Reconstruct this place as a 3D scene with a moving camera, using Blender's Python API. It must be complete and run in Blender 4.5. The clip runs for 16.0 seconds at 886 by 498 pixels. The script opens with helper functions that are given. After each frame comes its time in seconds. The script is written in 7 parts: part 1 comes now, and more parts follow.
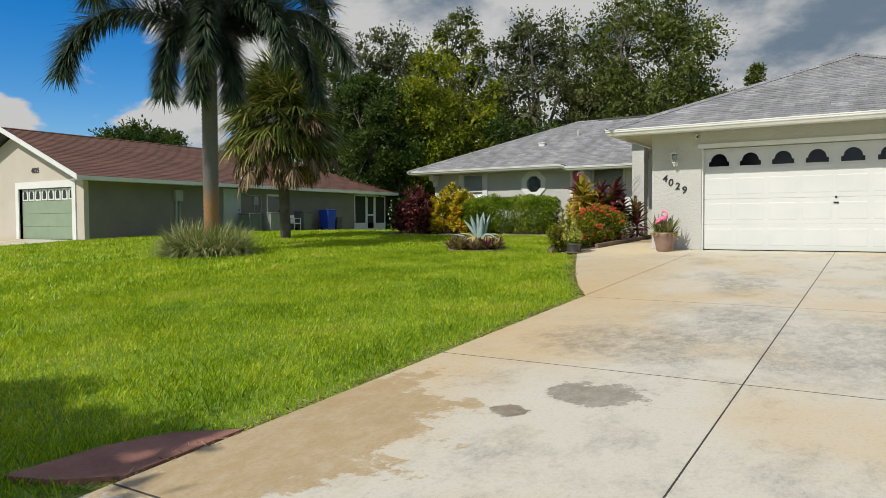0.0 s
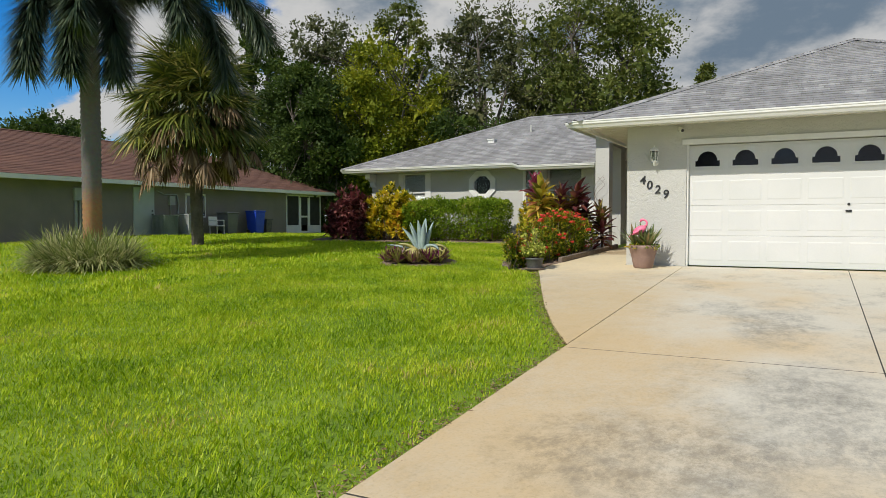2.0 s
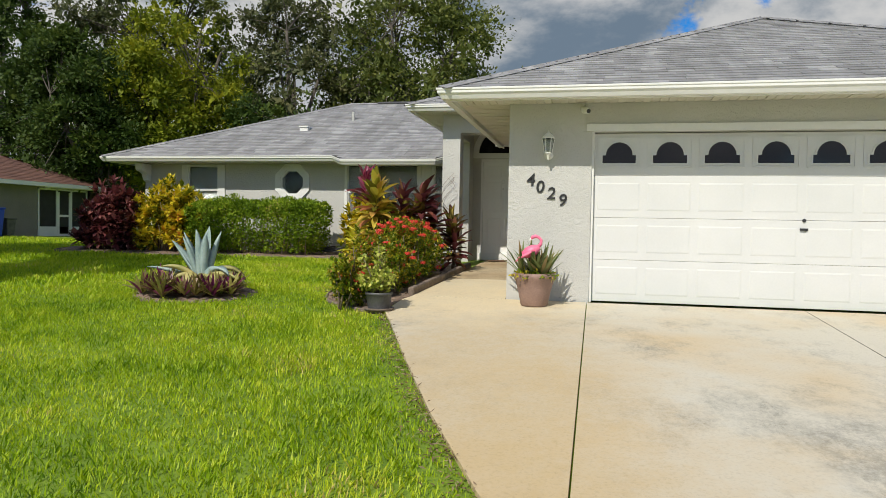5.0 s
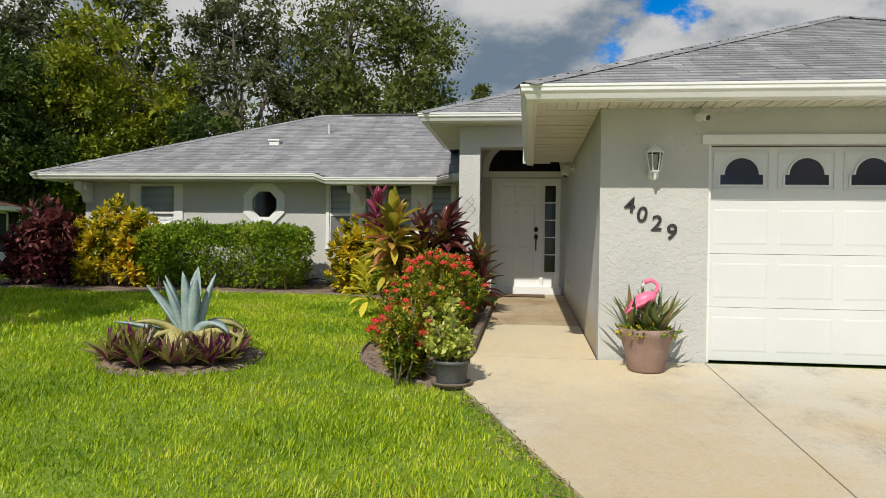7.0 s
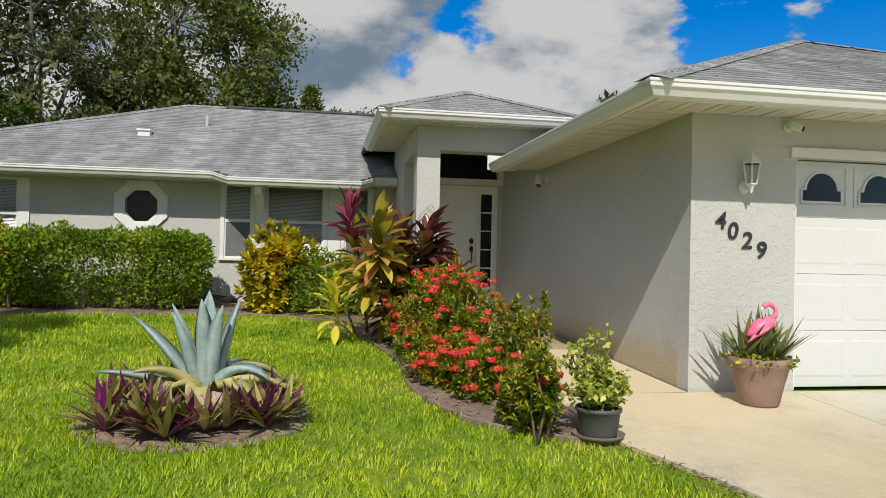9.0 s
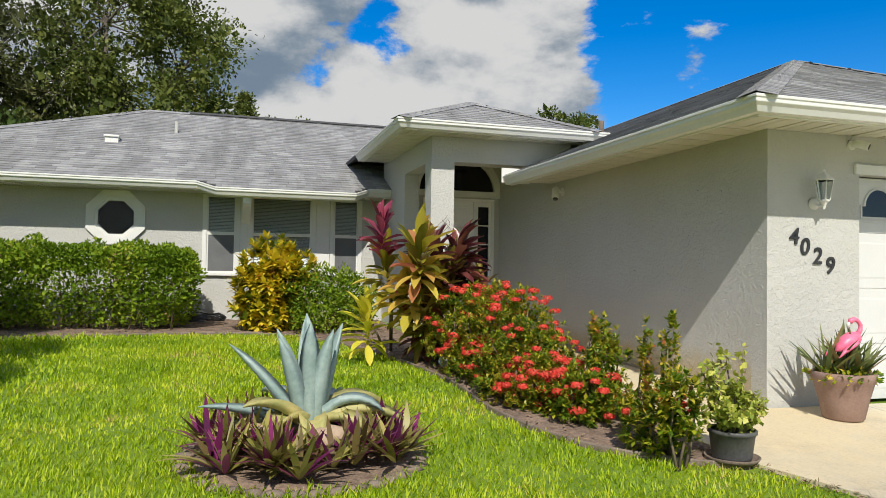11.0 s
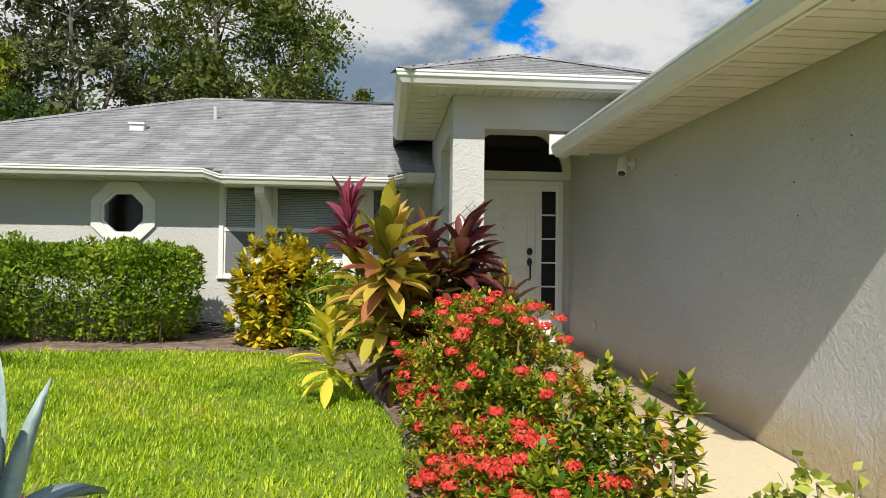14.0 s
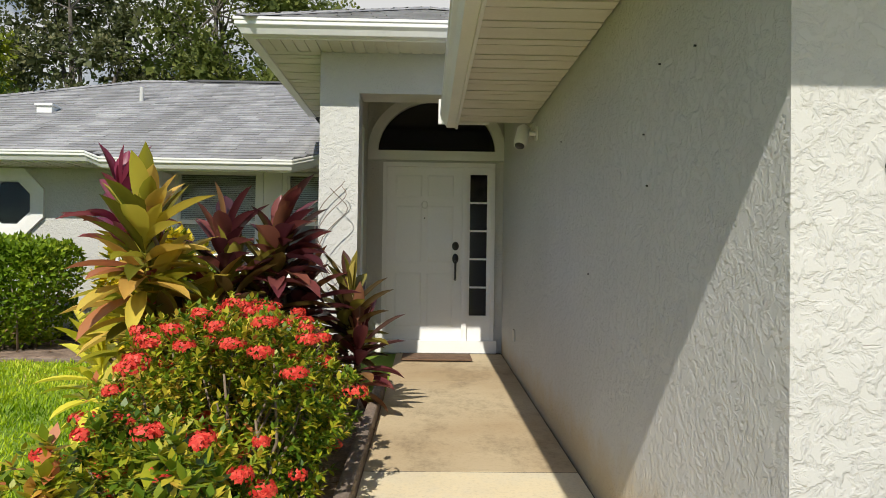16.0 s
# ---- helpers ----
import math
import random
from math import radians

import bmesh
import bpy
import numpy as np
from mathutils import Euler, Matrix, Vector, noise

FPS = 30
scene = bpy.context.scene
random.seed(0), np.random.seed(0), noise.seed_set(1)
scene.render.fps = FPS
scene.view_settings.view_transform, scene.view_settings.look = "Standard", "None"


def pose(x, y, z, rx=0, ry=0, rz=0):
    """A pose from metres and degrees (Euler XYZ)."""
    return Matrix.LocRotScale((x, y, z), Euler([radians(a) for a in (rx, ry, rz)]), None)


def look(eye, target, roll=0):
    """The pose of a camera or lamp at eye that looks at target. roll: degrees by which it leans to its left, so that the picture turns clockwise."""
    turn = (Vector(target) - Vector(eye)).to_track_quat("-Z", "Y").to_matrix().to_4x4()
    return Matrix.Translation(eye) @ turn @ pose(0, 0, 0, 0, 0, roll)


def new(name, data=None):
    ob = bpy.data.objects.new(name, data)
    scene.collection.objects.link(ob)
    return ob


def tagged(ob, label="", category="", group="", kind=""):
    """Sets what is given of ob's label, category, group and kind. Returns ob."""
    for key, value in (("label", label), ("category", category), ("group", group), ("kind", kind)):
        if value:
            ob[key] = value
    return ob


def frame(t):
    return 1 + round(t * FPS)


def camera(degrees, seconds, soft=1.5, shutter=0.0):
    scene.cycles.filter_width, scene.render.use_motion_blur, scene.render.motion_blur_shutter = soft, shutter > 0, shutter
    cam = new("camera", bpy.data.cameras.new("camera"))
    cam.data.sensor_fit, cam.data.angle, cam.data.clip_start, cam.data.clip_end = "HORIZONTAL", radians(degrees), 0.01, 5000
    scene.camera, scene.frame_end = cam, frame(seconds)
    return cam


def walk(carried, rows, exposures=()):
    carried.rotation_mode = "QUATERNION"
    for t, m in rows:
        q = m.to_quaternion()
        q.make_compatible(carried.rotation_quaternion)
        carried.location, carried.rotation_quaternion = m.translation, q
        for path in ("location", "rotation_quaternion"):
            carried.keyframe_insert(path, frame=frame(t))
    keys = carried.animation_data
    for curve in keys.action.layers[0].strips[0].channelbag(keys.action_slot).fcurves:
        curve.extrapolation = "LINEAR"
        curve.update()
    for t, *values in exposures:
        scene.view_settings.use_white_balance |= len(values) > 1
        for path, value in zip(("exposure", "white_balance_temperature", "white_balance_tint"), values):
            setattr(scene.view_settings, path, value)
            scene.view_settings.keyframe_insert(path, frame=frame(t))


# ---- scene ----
cam = camera(63.6, 16.0, soft=0.6)
EXPOSURES = [(0.0, -0.20), (3.5, -0.14), (9.0, -0.12), (12.0, 0.16), (14.2, 0.26), (15.0, 0.24), (16.0, 0.17)]
PATH = [
    (0, (-0.181, -0.37, 0.615), (-1.239, 1.325, 0.541), -0.3),
    (0.5, (-0.459, 0.313, 0.626), (-1.498, 2.021, 0.554), -0.2),
    (1, (-0.827, 0.978, 0.657), (-1.834, 2.705, 0.585), -0.1),
    (1.5, (-1.193, 1.619, 0.708), (-2.171, 3.362, 0.638), -0.1),
    (2, (-1.558, 2.225, 0.785), (-2.48, 3.998, 0.71), 0.0),
    (2.5, (-1.921, 2.89, 0.791), (-2.758, 4.705, 0.719), 0.2),
    (3, (-2.273, 3.497, 0.859), (-2.978, 5.367, 0.783), 0.3),
    (3.5, (-2.603, 4.152, 0.907), (-3.21, 6.056, 0.837), 0.4),
    (4, (-2.847, 4.855, 0.921), (-3.377, 6.782, 0.853), 0.6),
    (4.2, (-2.962, 5.174, 0.916), (-3.465, 7.108, 0.85), 0.8),
    (6.3, (-4.64, 7.679, 1.074), (-4.962, 9.652, 1.02), 0.6),
    (6.5, (-4.82, 7.865, 1.122), (-5.128, 9.84, 1.076), 0.6),
    (7, (-5.36, 8.225, 1.118), (-5.597, 10.211, 1.11), 0.8),
    (7.5, (-5.976, 8.575, 1.095), (-6.098, 10.571, 1.1), 1.0),
    (8, (-6.651, 8.903, 1.107), (-6.629, 10.903, 1.121), 1.1),
    (8.5, (-7.293, 9.202, 1.157), (-7.113, 11.194, 1.176), 1.2),
    (9, (-7.949, 9.576, 1.169), (-7.608, 11.546, 1.191), 1.2),
    (9.5, (-8.59, 9.843, 1.124), (-8.122, 11.787, 1.155), 1.2),
    (9.7, (-8.84, 9.946, 1.095), (-8.329, 11.879, 1.138), 1.2),
    (11.8, (-9.327, 10.583, 1.253), (-8.756, 12.499, 1.311), 0.9),
    (12, (-9.232, 10.794, 1.21), (-8.69, 12.719, 1.272), 1.1),
    (12.5, (-8.867, 11.199, 1.212), (-8.505, 13.166, 1.269), 0.9),
    (13, (-8.332, 11.577, 1.24), (-8.114, 13.565, 1.289), 0.7),
    (13.5, (-7.816, 11.988, 1.225), (-7.644, 13.98, 1.276), 0.8),
    (14, (-7.278, 12.371, 1.255), (-7.112, 14.364, 1.302), 0.7),
    (14.5, (-6.744, 12.749, 1.259), (-6.577, 14.742, 1.307), 0.7),
    (15, (-6.314, 13.081, 1.284), (-6.14, 15.073, 1.331), 0.7),
    (15.5, (-5.893, 13.454, 1.234), (-5.749, 15.448, 1.286), 0.8),
    (16, (-5.552, 13.794, 1.275), (-5.508, 15.793, 1.312), 0.8),
]
walk(cam, [(t, look(eye, target, roll)) for t, eye, target, roll in PATH], EXPOSURES)


def g(y):
    """Height of the paved ground at y: a drive that climbs to the garage."""
    if y <= 15.5:
        return 0.0545 * (max(y, -8.0) - 15.5)
    return 0.03 * (min(y, 23.0) - 15.5)


# ---- world, sun ----
SUN_FROM = Vector((-0.255, -1.0, 1.0)).normalized()
sun_el = math.asin(SUN_FROM.z)
sun_rot = math.atan2(SUN_FROM.x, SUN_FROM.y)
world = bpy.data.worlds.new("world")
scene.world = world
world.use_nodes = True
wn, wl = world.node_tree.nodes, world.node_tree.links
wn.clear()
w_out = wn.new("ShaderNodeOutputWorld")
sky = wn.new("ShaderNodeTexSky")
sky.sky_type, sky.sun_disc = "NISHITA", False
sky.sun_elevation, sky.sun_rotation = sun_el, sun_rot
sky.air_density, sky.dust_density, sky.ozone_density = 1.0, 0.3, 4.5
sky_bg = wn.new("ShaderNodeBackground")
sky_bg.inputs["Strength"].default_value = 0.14
sky_hue = wn.new("ShaderNodeHueSaturation")
sky_hue.inputs["Saturation"].default_value = 1.45
sky_hue.inputs["Hue"].default_value = 0.507
wl.new(sky.outputs[0], sky_hue.inputs["Color"])
wl.new(sky_hue.outputs[0], sky_bg.inputs["Color"])
# cumulus over the whole sky: billows by direction, a little flattened
w_co = wn.new("ShaderNodeTexCoord")


def cloud_noise(shift, scale, detail, rough):
    mp = wn.new("ShaderNodeMapping")
    mp.inputs["Location"].default_value = shift
    mp.inputs["Scale"].default_value = (1.0, 1.0, 1.9)
    mp.inputs["Rotation"].default_value = (0.0, 0.0, radians(19))
    wl.new(w_co.outputs["Generated"], mp.inputs[0])
    tex = wn.new("ShaderNodeTexNoise")
    tex.inputs["Scale"].default_value, tex.inputs["Detail"].default_value = scale, detail
    tex.inputs["Roughness"].default_value, tex.inputs["Distortion"].default_value = rough, 0.12
    wl.new(mp.outputs[0], tex.inputs["Vector"])
    return tex


def sky_lobe(az, el, wide, amount, total):
    """Adds amount to a value within wide degrees of a direction (az from +y towards +x)."""
    a, e = radians(az), radians(el)
    dot = wn.new("ShaderNodeVectorMath")
    dot.operation = "DOT_PRODUCT"
    dot.inputs[1].default_value = (math.sin(a) * math.cos(e), math.cos(a) * math.cos(e), math.sin(e))
    wl.new(w_co.outputs["Generated"], dot.inputs[0])
    near = wn.new("ShaderNodeMapRange")
    near.interpolation_type = "SMOOTHSTEP"
    near.inputs["From Min"].default_value, near.inputs["From Max"].default_value = math.cos(radians(wide)), math.cos(radians(wide * 0.25))
    wl.new(dot.outputs["Value"], near.inputs["Value"])
    add = wn.new("ShaderNodeMath")
    add.operation = "MULTIPLY_ADD"
    add.inputs[1].default_value = amount
    wl.new(near.outputs[0], add.inputs[0])
    wl.new(total, add.inputs[2])
    return add.outputs[0]


CLOUD_AT = (3.1, 0.4, 1.7)
w_n1 = cloud_noise(CLOUD_AT, 3.4, 9.0, 0.60)
# banks of cloud to the north, open sky to the north-east and the west
w_bank = w_n1.outputs[0]
for az, el, wide, amount in ((-14, 14, 30, 0.15), (17, 14, 11, 0.13), (-54, 13, 9, 0.10), (-62, 10, 15, -0.12), (-66, 5, 6, 0.13), (-70, 14, 5, 0.10), (38, 17, 15, -0.17), (11.5, 18, 3.2, -0.10), (22, 20, 7, 0.15), (29, 9, 9, 0.12), (48, 11, 9, 0.12), (37.5, 15.5, 4.5, 0.16), (44, 20, 4, 0.13)):
    w_bank = sky_lobe(az, el, wide, amount, w_bank)
w_cov = wn.new("ShaderNodeValToRGB")
w_cov.color_ramp.interpolation = "EASE"
w_cov.color_ramp.elements[0].position, w_cov.color_ramp.elements[1].position = 0.455, 0.52
wl.new(w_bank, w_cov.inputs[0])
# lit heads and grey bases: how much thicker the cloud is a little higher up
w_n2 = cloud_noise((CLOUD_AT[0], CLOUD_AT[1], CLOUD_AT[2] + 0.10), 3.4, 6.0, 0.55)
w_dif = wn.new("ShaderNodeMath")
w_dif.operation = "SUBTRACT"
wl.new(w_n1.outputs[0], w_dif.inputs[0])
wl.new(w_n2.outputs[0], w_dif.inputs[1])
w_sc = wn.new("ShaderNodeMath")
w_sc.operation = "MULTIPLY_ADD"
w_sc.inputs[1].default_value, w_sc.inputs[2].default_value = 2.9, 0.60
wl.new(w_dif.outputs[0], w_sc.inputs[0])
w_shade = wn.new("ShaderNodeValToRGB")
w_shade.color_ramp.interpolation = "EASE"
w_shade.color_ramp.elements[0].position, w_shade.color_ramp.elements[0].color = 0.10, (0.30, 0.41, 0.54, 1)
w_shade.color_ramp.elements[1].position, w_shade.color_ramp.elements[1].color = 0.80, (1.15, 1.15, 1.14, 1)
wl.new(sky_lobe(-3, 17, 20, -0.10, w_sc.outputs[0]), w_shade.inputs[0])
cl_bg = wn.new("ShaderNodeBackground")
cl_bg.inputs["Strength"].default_value = 0.56
wl.new(w_shade.outputs[0], cl_bg.inputs["Color"])
w_mix = wn.new("ShaderNodeMixShader")
wl.new(w_cov.outputs[0], w_mix.inputs[0])
wl.new(sky_bg.outputs[0], w_mix.inputs[1])
wl.new(cl_bg.outputs[0], w_mix.inputs[2])
wl.new(w_mix.outputs[0], w_out.inputs[0])

sun_lamp = bpy.data.lights.new("sun", "SUN")
sun_lamp.energy, sun_lamp.angle, sun_lamp.color = 4.4, radians(0.55), (1.0, 0.945, 0.84)
sun = new("sun", sun_lamp)
sun.matrix_world = look(Vector((-9, 12, 0)) + SUN_FROM * 60, (-9, 12, 0))


# ---- materials ----
def nodes_of(name):
    m = bpy.data.materials.new(name)
    m.use_nodes = True
    nt = m.node_tree
    return m, nt.nodes, nt.links, nt.nodes["Principled BSDF"]


def noise_node(nd, lk, scale, detail=4.0, rough=0.55, co=None, kind="Object"):
    tex = nd.new("ShaderNodeTexNoise")
    tex.inputs["Scale"].default_value, tex.inputs["Detail"].default_value = scale, detail
    tex.inputs["Roughness"].default_value = rough
    if co is None:
        co = nd.new("ShaderNodeTexCoord").outputs[kind]
    lk.new(co, tex.inputs["Vector"])
    return tex


def ramp(nd, lk, src, stops):
    r = nd.new("ShaderNodeValToRGB")
    el = r.color_ramp.elements
    while len(el) < len(stops):
        el.new(0.5)
    for e, (p, c) in zip(el, stops):
        e.position, e.color = p, (*c, 1) if len(c) == 3 else c
    lk.new(src, r.inputs[0])
    return r


def mixc(nd, lk, fac, a, b, mode="MIX"):
    m = nd.new("ShaderNodeMix")
    m.data_type, m.blend_type = "RGBA", mode
    for src, slot in ((fac, 0), (a, 6), (b, 7)):
        if isinstance(src, (int, float)):
            m.inputs[slot].default_value = src
        elif isinstance(src, tuple):
            m.inputs[slot].default_value = (*src, 1)
        else:
            lk.new(src, m.inputs[slot])
    return m.outputs[2]


def bump(nd, lk, src, bsdf, strength, dist):
    b = nd.new("ShaderNodeBump")
    b.inputs["Strength"].default_value, b.inputs["Distance"].default_value = strength, dist
    lk.new(src, b.inputs["Height"])
    lk.new(b.outputs[0], bsdf.inputs["Normal"])
    return b


def plain(name, c1, c2, scale=6.0, rough=0.6, fine=60.0, b_str=0.3, b_dist=0.003, metal=0.0, spec=0.5):
    """Two colours mixed by a broad and a fine noise, with fine relief."""
    m, nd, lk, bs = nodes_of(name)
    big, small = noise_node(nd, lk, scale), noise_node(nd, lk, fine, 3.0)
    add = nd.new("ShaderNodeMath")
    add.operation = "MULTIPLY_ADD"
    add.inputs[1].default_value, add.inputs[2].default_value = 0.5, 0.0
    lk.new(small.outputs[0], add.inputs[0])
    lk.new(big.outputs[0], add.inputs[2])
    r = ramp(nd, lk, add.outputs[0], [(0.5, c1), (1.0, c2)])
    lk.new(r.outputs[0], bs.inputs["Base Color"])
    bs.inputs["Roughness"].default_value, bs.inputs["Metallic"].default_value = rough, metal
    bs.inputs["Specular IOR Level"].default_value = spec
    if b_str:
        bump(nd, lk, small.outputs[0], bs, b_str, b_dist)
    return m


def stucco(name, c1, c2, relief=1.0, stain=None):
    """Painted knock-down stucco: flat trowelled islands over a rough ground."""
    m, nd, lk, bs = nodes_of(name)
    co = nd.new("ShaderNodeTexCoord").outputs["Object"]
    warp = noise_node(nd, lk, 9.0, 3.0, co=co)
    wv = mixc(nd, lk, 0.12, co, warp.outputs["Color"])
    isl = noise_node(nd, lk, 23.0, 5.0, 0.62, co=wv)
    flat = ramp(nd, lk, isl.outputs[0], [(0.43, (0, 0, 0)), (0.58, (1, 1, 1))])
    grain = noise_node(nd, lk, 120.0, 3.0, co=co)
    hgt = mixc(nd, lk, 0.18, flat.outputs[0], grain.outputs["Color"])
    bump(nd, lk, hgt, bs, 0.65 * relief, 0.008)
    broad = noise_node(nd, lk, 0.9, 5.0, 0.6, co=co)
    col = ramp(nd, lk, broad.outputs[0], [(0.3, c1), (0.7, c2)]).outputs[0]
    if stain:
        # rusty splash marks along the foot of the wall
        sep = nd.new("ShaderNodeSeparateXYZ")
        lk.new(co, sep.inputs[0])
        wob = noise_node(nd, lk, 3.0, 5.0, 0.7, co=co)
        sub = nd.new("ShaderNodeMath")
        sub.operation = "MULTIPLY_ADD"
        sub.inputs[1].default_value = -0.42
        lk.new(wob.outputs[0], sub.inputs[0])
        lk.new(sep.outputs["Z"], sub.inputs[2])
        low = ramp(nd, lk, sub.outputs[0], [(0.0, (1, 1, 1)), (0.24, (0, 0, 0))])
        half = nd.new("ShaderNodeMath")
        half.operation = "MULTIPLY"
        half.inputs[1].default_value = 0.62
        lk.new(low.outputs[0], half.inputs[0])
        col = mixc(nd, lk, half.outputs[0], col, stain)
    lk.new(col, bs.inputs["Base Color"])
    bs.inputs["Roughness"].default_value = 0.75
    bs.inputs["Specular IOR Level"].default_value = 0.3
    return m


def island_mix(nd, lk):
    """A random value for each loose piece of a mesh, shifted for each object."""
    geo, inf = nd.new("ShaderNodeNewGeometry"), nd.new("ShaderNodeObjectInfo")
    add = nd.new("ShaderNodeMath")
    add.operation = "ADD"
    lk.new(geo.outputs["Random Per Island"], add.inputs[0])
    lk.new(inf.outputs["Random"], add.inputs[1])
    fr = nd.new("ShaderNodeMath")
    fr.operation = "FRACT"
    lk.new(add.outputs[0], fr.inputs[0])
    return fr.outputs[0]


def leafy(name, stops, rough=0.45, through_light=0.35, spec=0.4, patch=0.0, single=0.8):
    """Leaves: one tint a leaf, some light passing through; patch: broad changes of tone."""
    m, nd, lk, bs = nodes_of(name)
    fac = island_mix(nd, lk)
    if patch:
        big = noise_node(nd, lk, patch, 3.0)
        mix = nd.new("ShaderNodeMath")
        mix.operation = "MULTIPLY_ADD"
        mix.inputs[1].default_value = single
        lk.new(fac, mix.inputs[0])
        sc = nd.new("ShaderNodeMath")
        sc.operation = "MULTIPLY_ADD"
        sc.inputs[1].default_value, sc.inputs[2].default_value = 1.5, -0.64 + 0.5 * (0.8 - single)
        lk.new(big.outputs[0], sc.inputs[0])
        lk.new(sc.outputs[0], mix.inputs[2])
        fac = mix.outputs[0]
    r = ramp(nd, lk, fac, stops)
    lk.new(r.outputs[0], bs.inputs["Base Color"])
    bs.inputs["Roughness"].default_value, bs.inputs["Specular IOR Level"].default_value = rough, spec
    tr = nd.new("ShaderNodeBsdfTranslucent")
    lk.new(r.outputs[0], tr.inputs["Color"])
    mx = nd.new("ShaderNodeMixShader")
    mx.inputs[0].default_value = through_light
    lk.new(bs.outputs[0], mx.inputs[1])
    lk.new(tr.outputs[0], mx.inputs[2])
    lk.new(mx.outputs[0], nd["Material Output"].inputs["Surface"])
    return m


def shingle_mat(name, stops, stain):
    m, nd, lk, bs = nodes_of(name)
    fac = island_mix(nd, lk)
    r = ramp(nd, lk, fac, stops)
    co = nd.new("ShaderNodeNewGeometry").outputs["Position"]
    run = nd.new("ShaderNodeMapping")
    run.inputs["Scale"].default_value = (2.6, 0.45, 0.45)
    lk.new(co, run.inputs[0])
    big = noise_node(nd, lk, 0.9, 6.0, 0.65, co=run.outputs[0])
    dirt = ramp(nd, lk, big.outputs[0], [(0.40, (0, 0, 0)), (0.66, (0.8, 0.8, 0.8))])
    grit = noise_node(nd, lk, 260.0, 2.0, co=co)
    col = mixc(nd, lk, dirt.outputs[0], r.outputs[0], stain)
    col = mixc(nd, lk, 0.35, col, mixc(nd, lk, 1.0, col, grit.outputs["Color"], "OVERLAY"))
    lk.new(col, bs.inputs["Base Color"])
    bs.inputs["Roughness"].default_value = 0.9
    bump(nd, lk, grit.outputs[0], bs, 0.4, 0.004)
    return m


def concrete_mat(name, pale, tan, grey, tan_amount=0.5, spots=()):
    """Broom-finished slab with tan mineral staining, grey mould and small pits."""
    m, nd, lk, bs = nodes_of(name)
    co = nd.new("ShaderNodeNewGeometry").outputs["Position"]
    t1 = noise_node(nd, lk, 0.42, 5.0, 0.55, co=co)
    tmask = ramp(nd, lk, t1.outputs[0], [(0.62 - 0.28 * tan_amount, (0, 0, 0)), (0.80 - 0.2 * tan_amount, (1, 1, 1))])
    g1 = noise_node(nd, lk, 1.35, 13.0, 0.78, co=co)
    gm = nd.new("ShaderNodeMapping")
    gm.inputs["Location"].default_value, gm.inputs["Scale"].default_value = (7.3, 2.1, 0), (1.0, 0.62, 1.0)
    lk.new(co, gm.inputs[0])
    lk.new(gm.outputs[0], g1.inputs["Vector"])
    gmask = ramp(nd, lk, g1.outputs[0], [(0.50, (0, 0, 0)), (0.585, (0.42, 0.42, 0.42)), (0.68, (0.95, 0.95, 0.95))])
    sp = noise_node(nd, lk, 45.0, 4.0, 0.7, co=co)
    spm = ramp(nd, lk, sp.outputs[0], [(0.30, (0.86, 0.85, 0.83)), (0.50, (1, 1, 1))])
    col = mixc(nd, lk, tmask.outputs[0], pale, tan)
    flecks = noise_node(nd, lk, 24.0, 8.0, 0.8, co=gm.outputs[0])
    fleck = ramp(nd, lk, flecks.outputs[0], [(0.40, (0.3, 0.3, 0.3)), (0.60, (1, 1, 1))])
    col = mixc(nd, lk, mixc(nd, lk, 1.0, gmask.outputs[0], fleck.outputs[0], "MULTIPLY"), col, grey)
    bl = noise_node(nd, lk, 8.0, 14.0, 0.82, co=gm.outputs[0])
    blotch = ramp(nd, lk, bl.outputs[0], [(0.42, (0.05, 0.05, 0.05)), (0.58, (1, 1, 1))])
    for centre, scale, tint, soft, amount in spots:
        ragged = noise_node(nd, lk, min(9.0, 2.2 / max(scale)), 9.0, 0.72, co=co)
        off = nd.new("ShaderNodeVectorMath")
        off.operation = "SUBTRACT"
        off.inputs[1].default_value = (*centre, 0.0)
        lk.new(co, off.inputs[0])
        mul = nd.new("ShaderNodeVectorMath")
        mul.operation = "MULTIPLY"
        mul.inputs[1].default_value = (1 / scale[0], 1 / scale[1], 0.0)
        lk.new(off.outputs[0], mul.inputs[0])
        far = nd.new("ShaderNodeVectorMath")
        far.operation = "LENGTH"
        lk.new(mul.outputs[0], far.inputs[0])
        addn = nd.new("ShaderNodeMath")
        addn.operation = "MULTIPLY_ADD"
        addn.inputs[1].default_value = 2.6
        lk.new(ragged.outputs[0], addn.inputs[0])
        lk.new(far.outputs["Value"], addn.inputs[2])
        mk = ramp(nd, lk, addn.outputs[0], [(0.0, (1, 1, 1)), (1.0, (0, 0, 0))])
        mk.color_ramp.elements[0].position, mk.color_ramp.elements[1].position = 0.72, min(1.0, 0.72 + soft)
        half = nd.new("ShaderNodeMath")
        half.operation = "MULTIPLY"
        half.inputs[1].default_value = amount
        sc = nd.new("ShaderNodeMath")
        sc.operation = "MULTIPLY"
        sc.inputs[1].default_value = 0.33
        lk.new(addn.outputs[0], sc.inputs[0])
        lk.new(sc.outputs[0], mk.inputs[0])
        worn = mixc(nd, lk, 1.0 if amount < 0.7 else 0.3, mk.outputs[0], blotch.outputs[0], "MULTIPLY")
        lk.new(worn, half.inputs[0])
        col = mixc(nd, lk, half.outputs[0], col, tint)
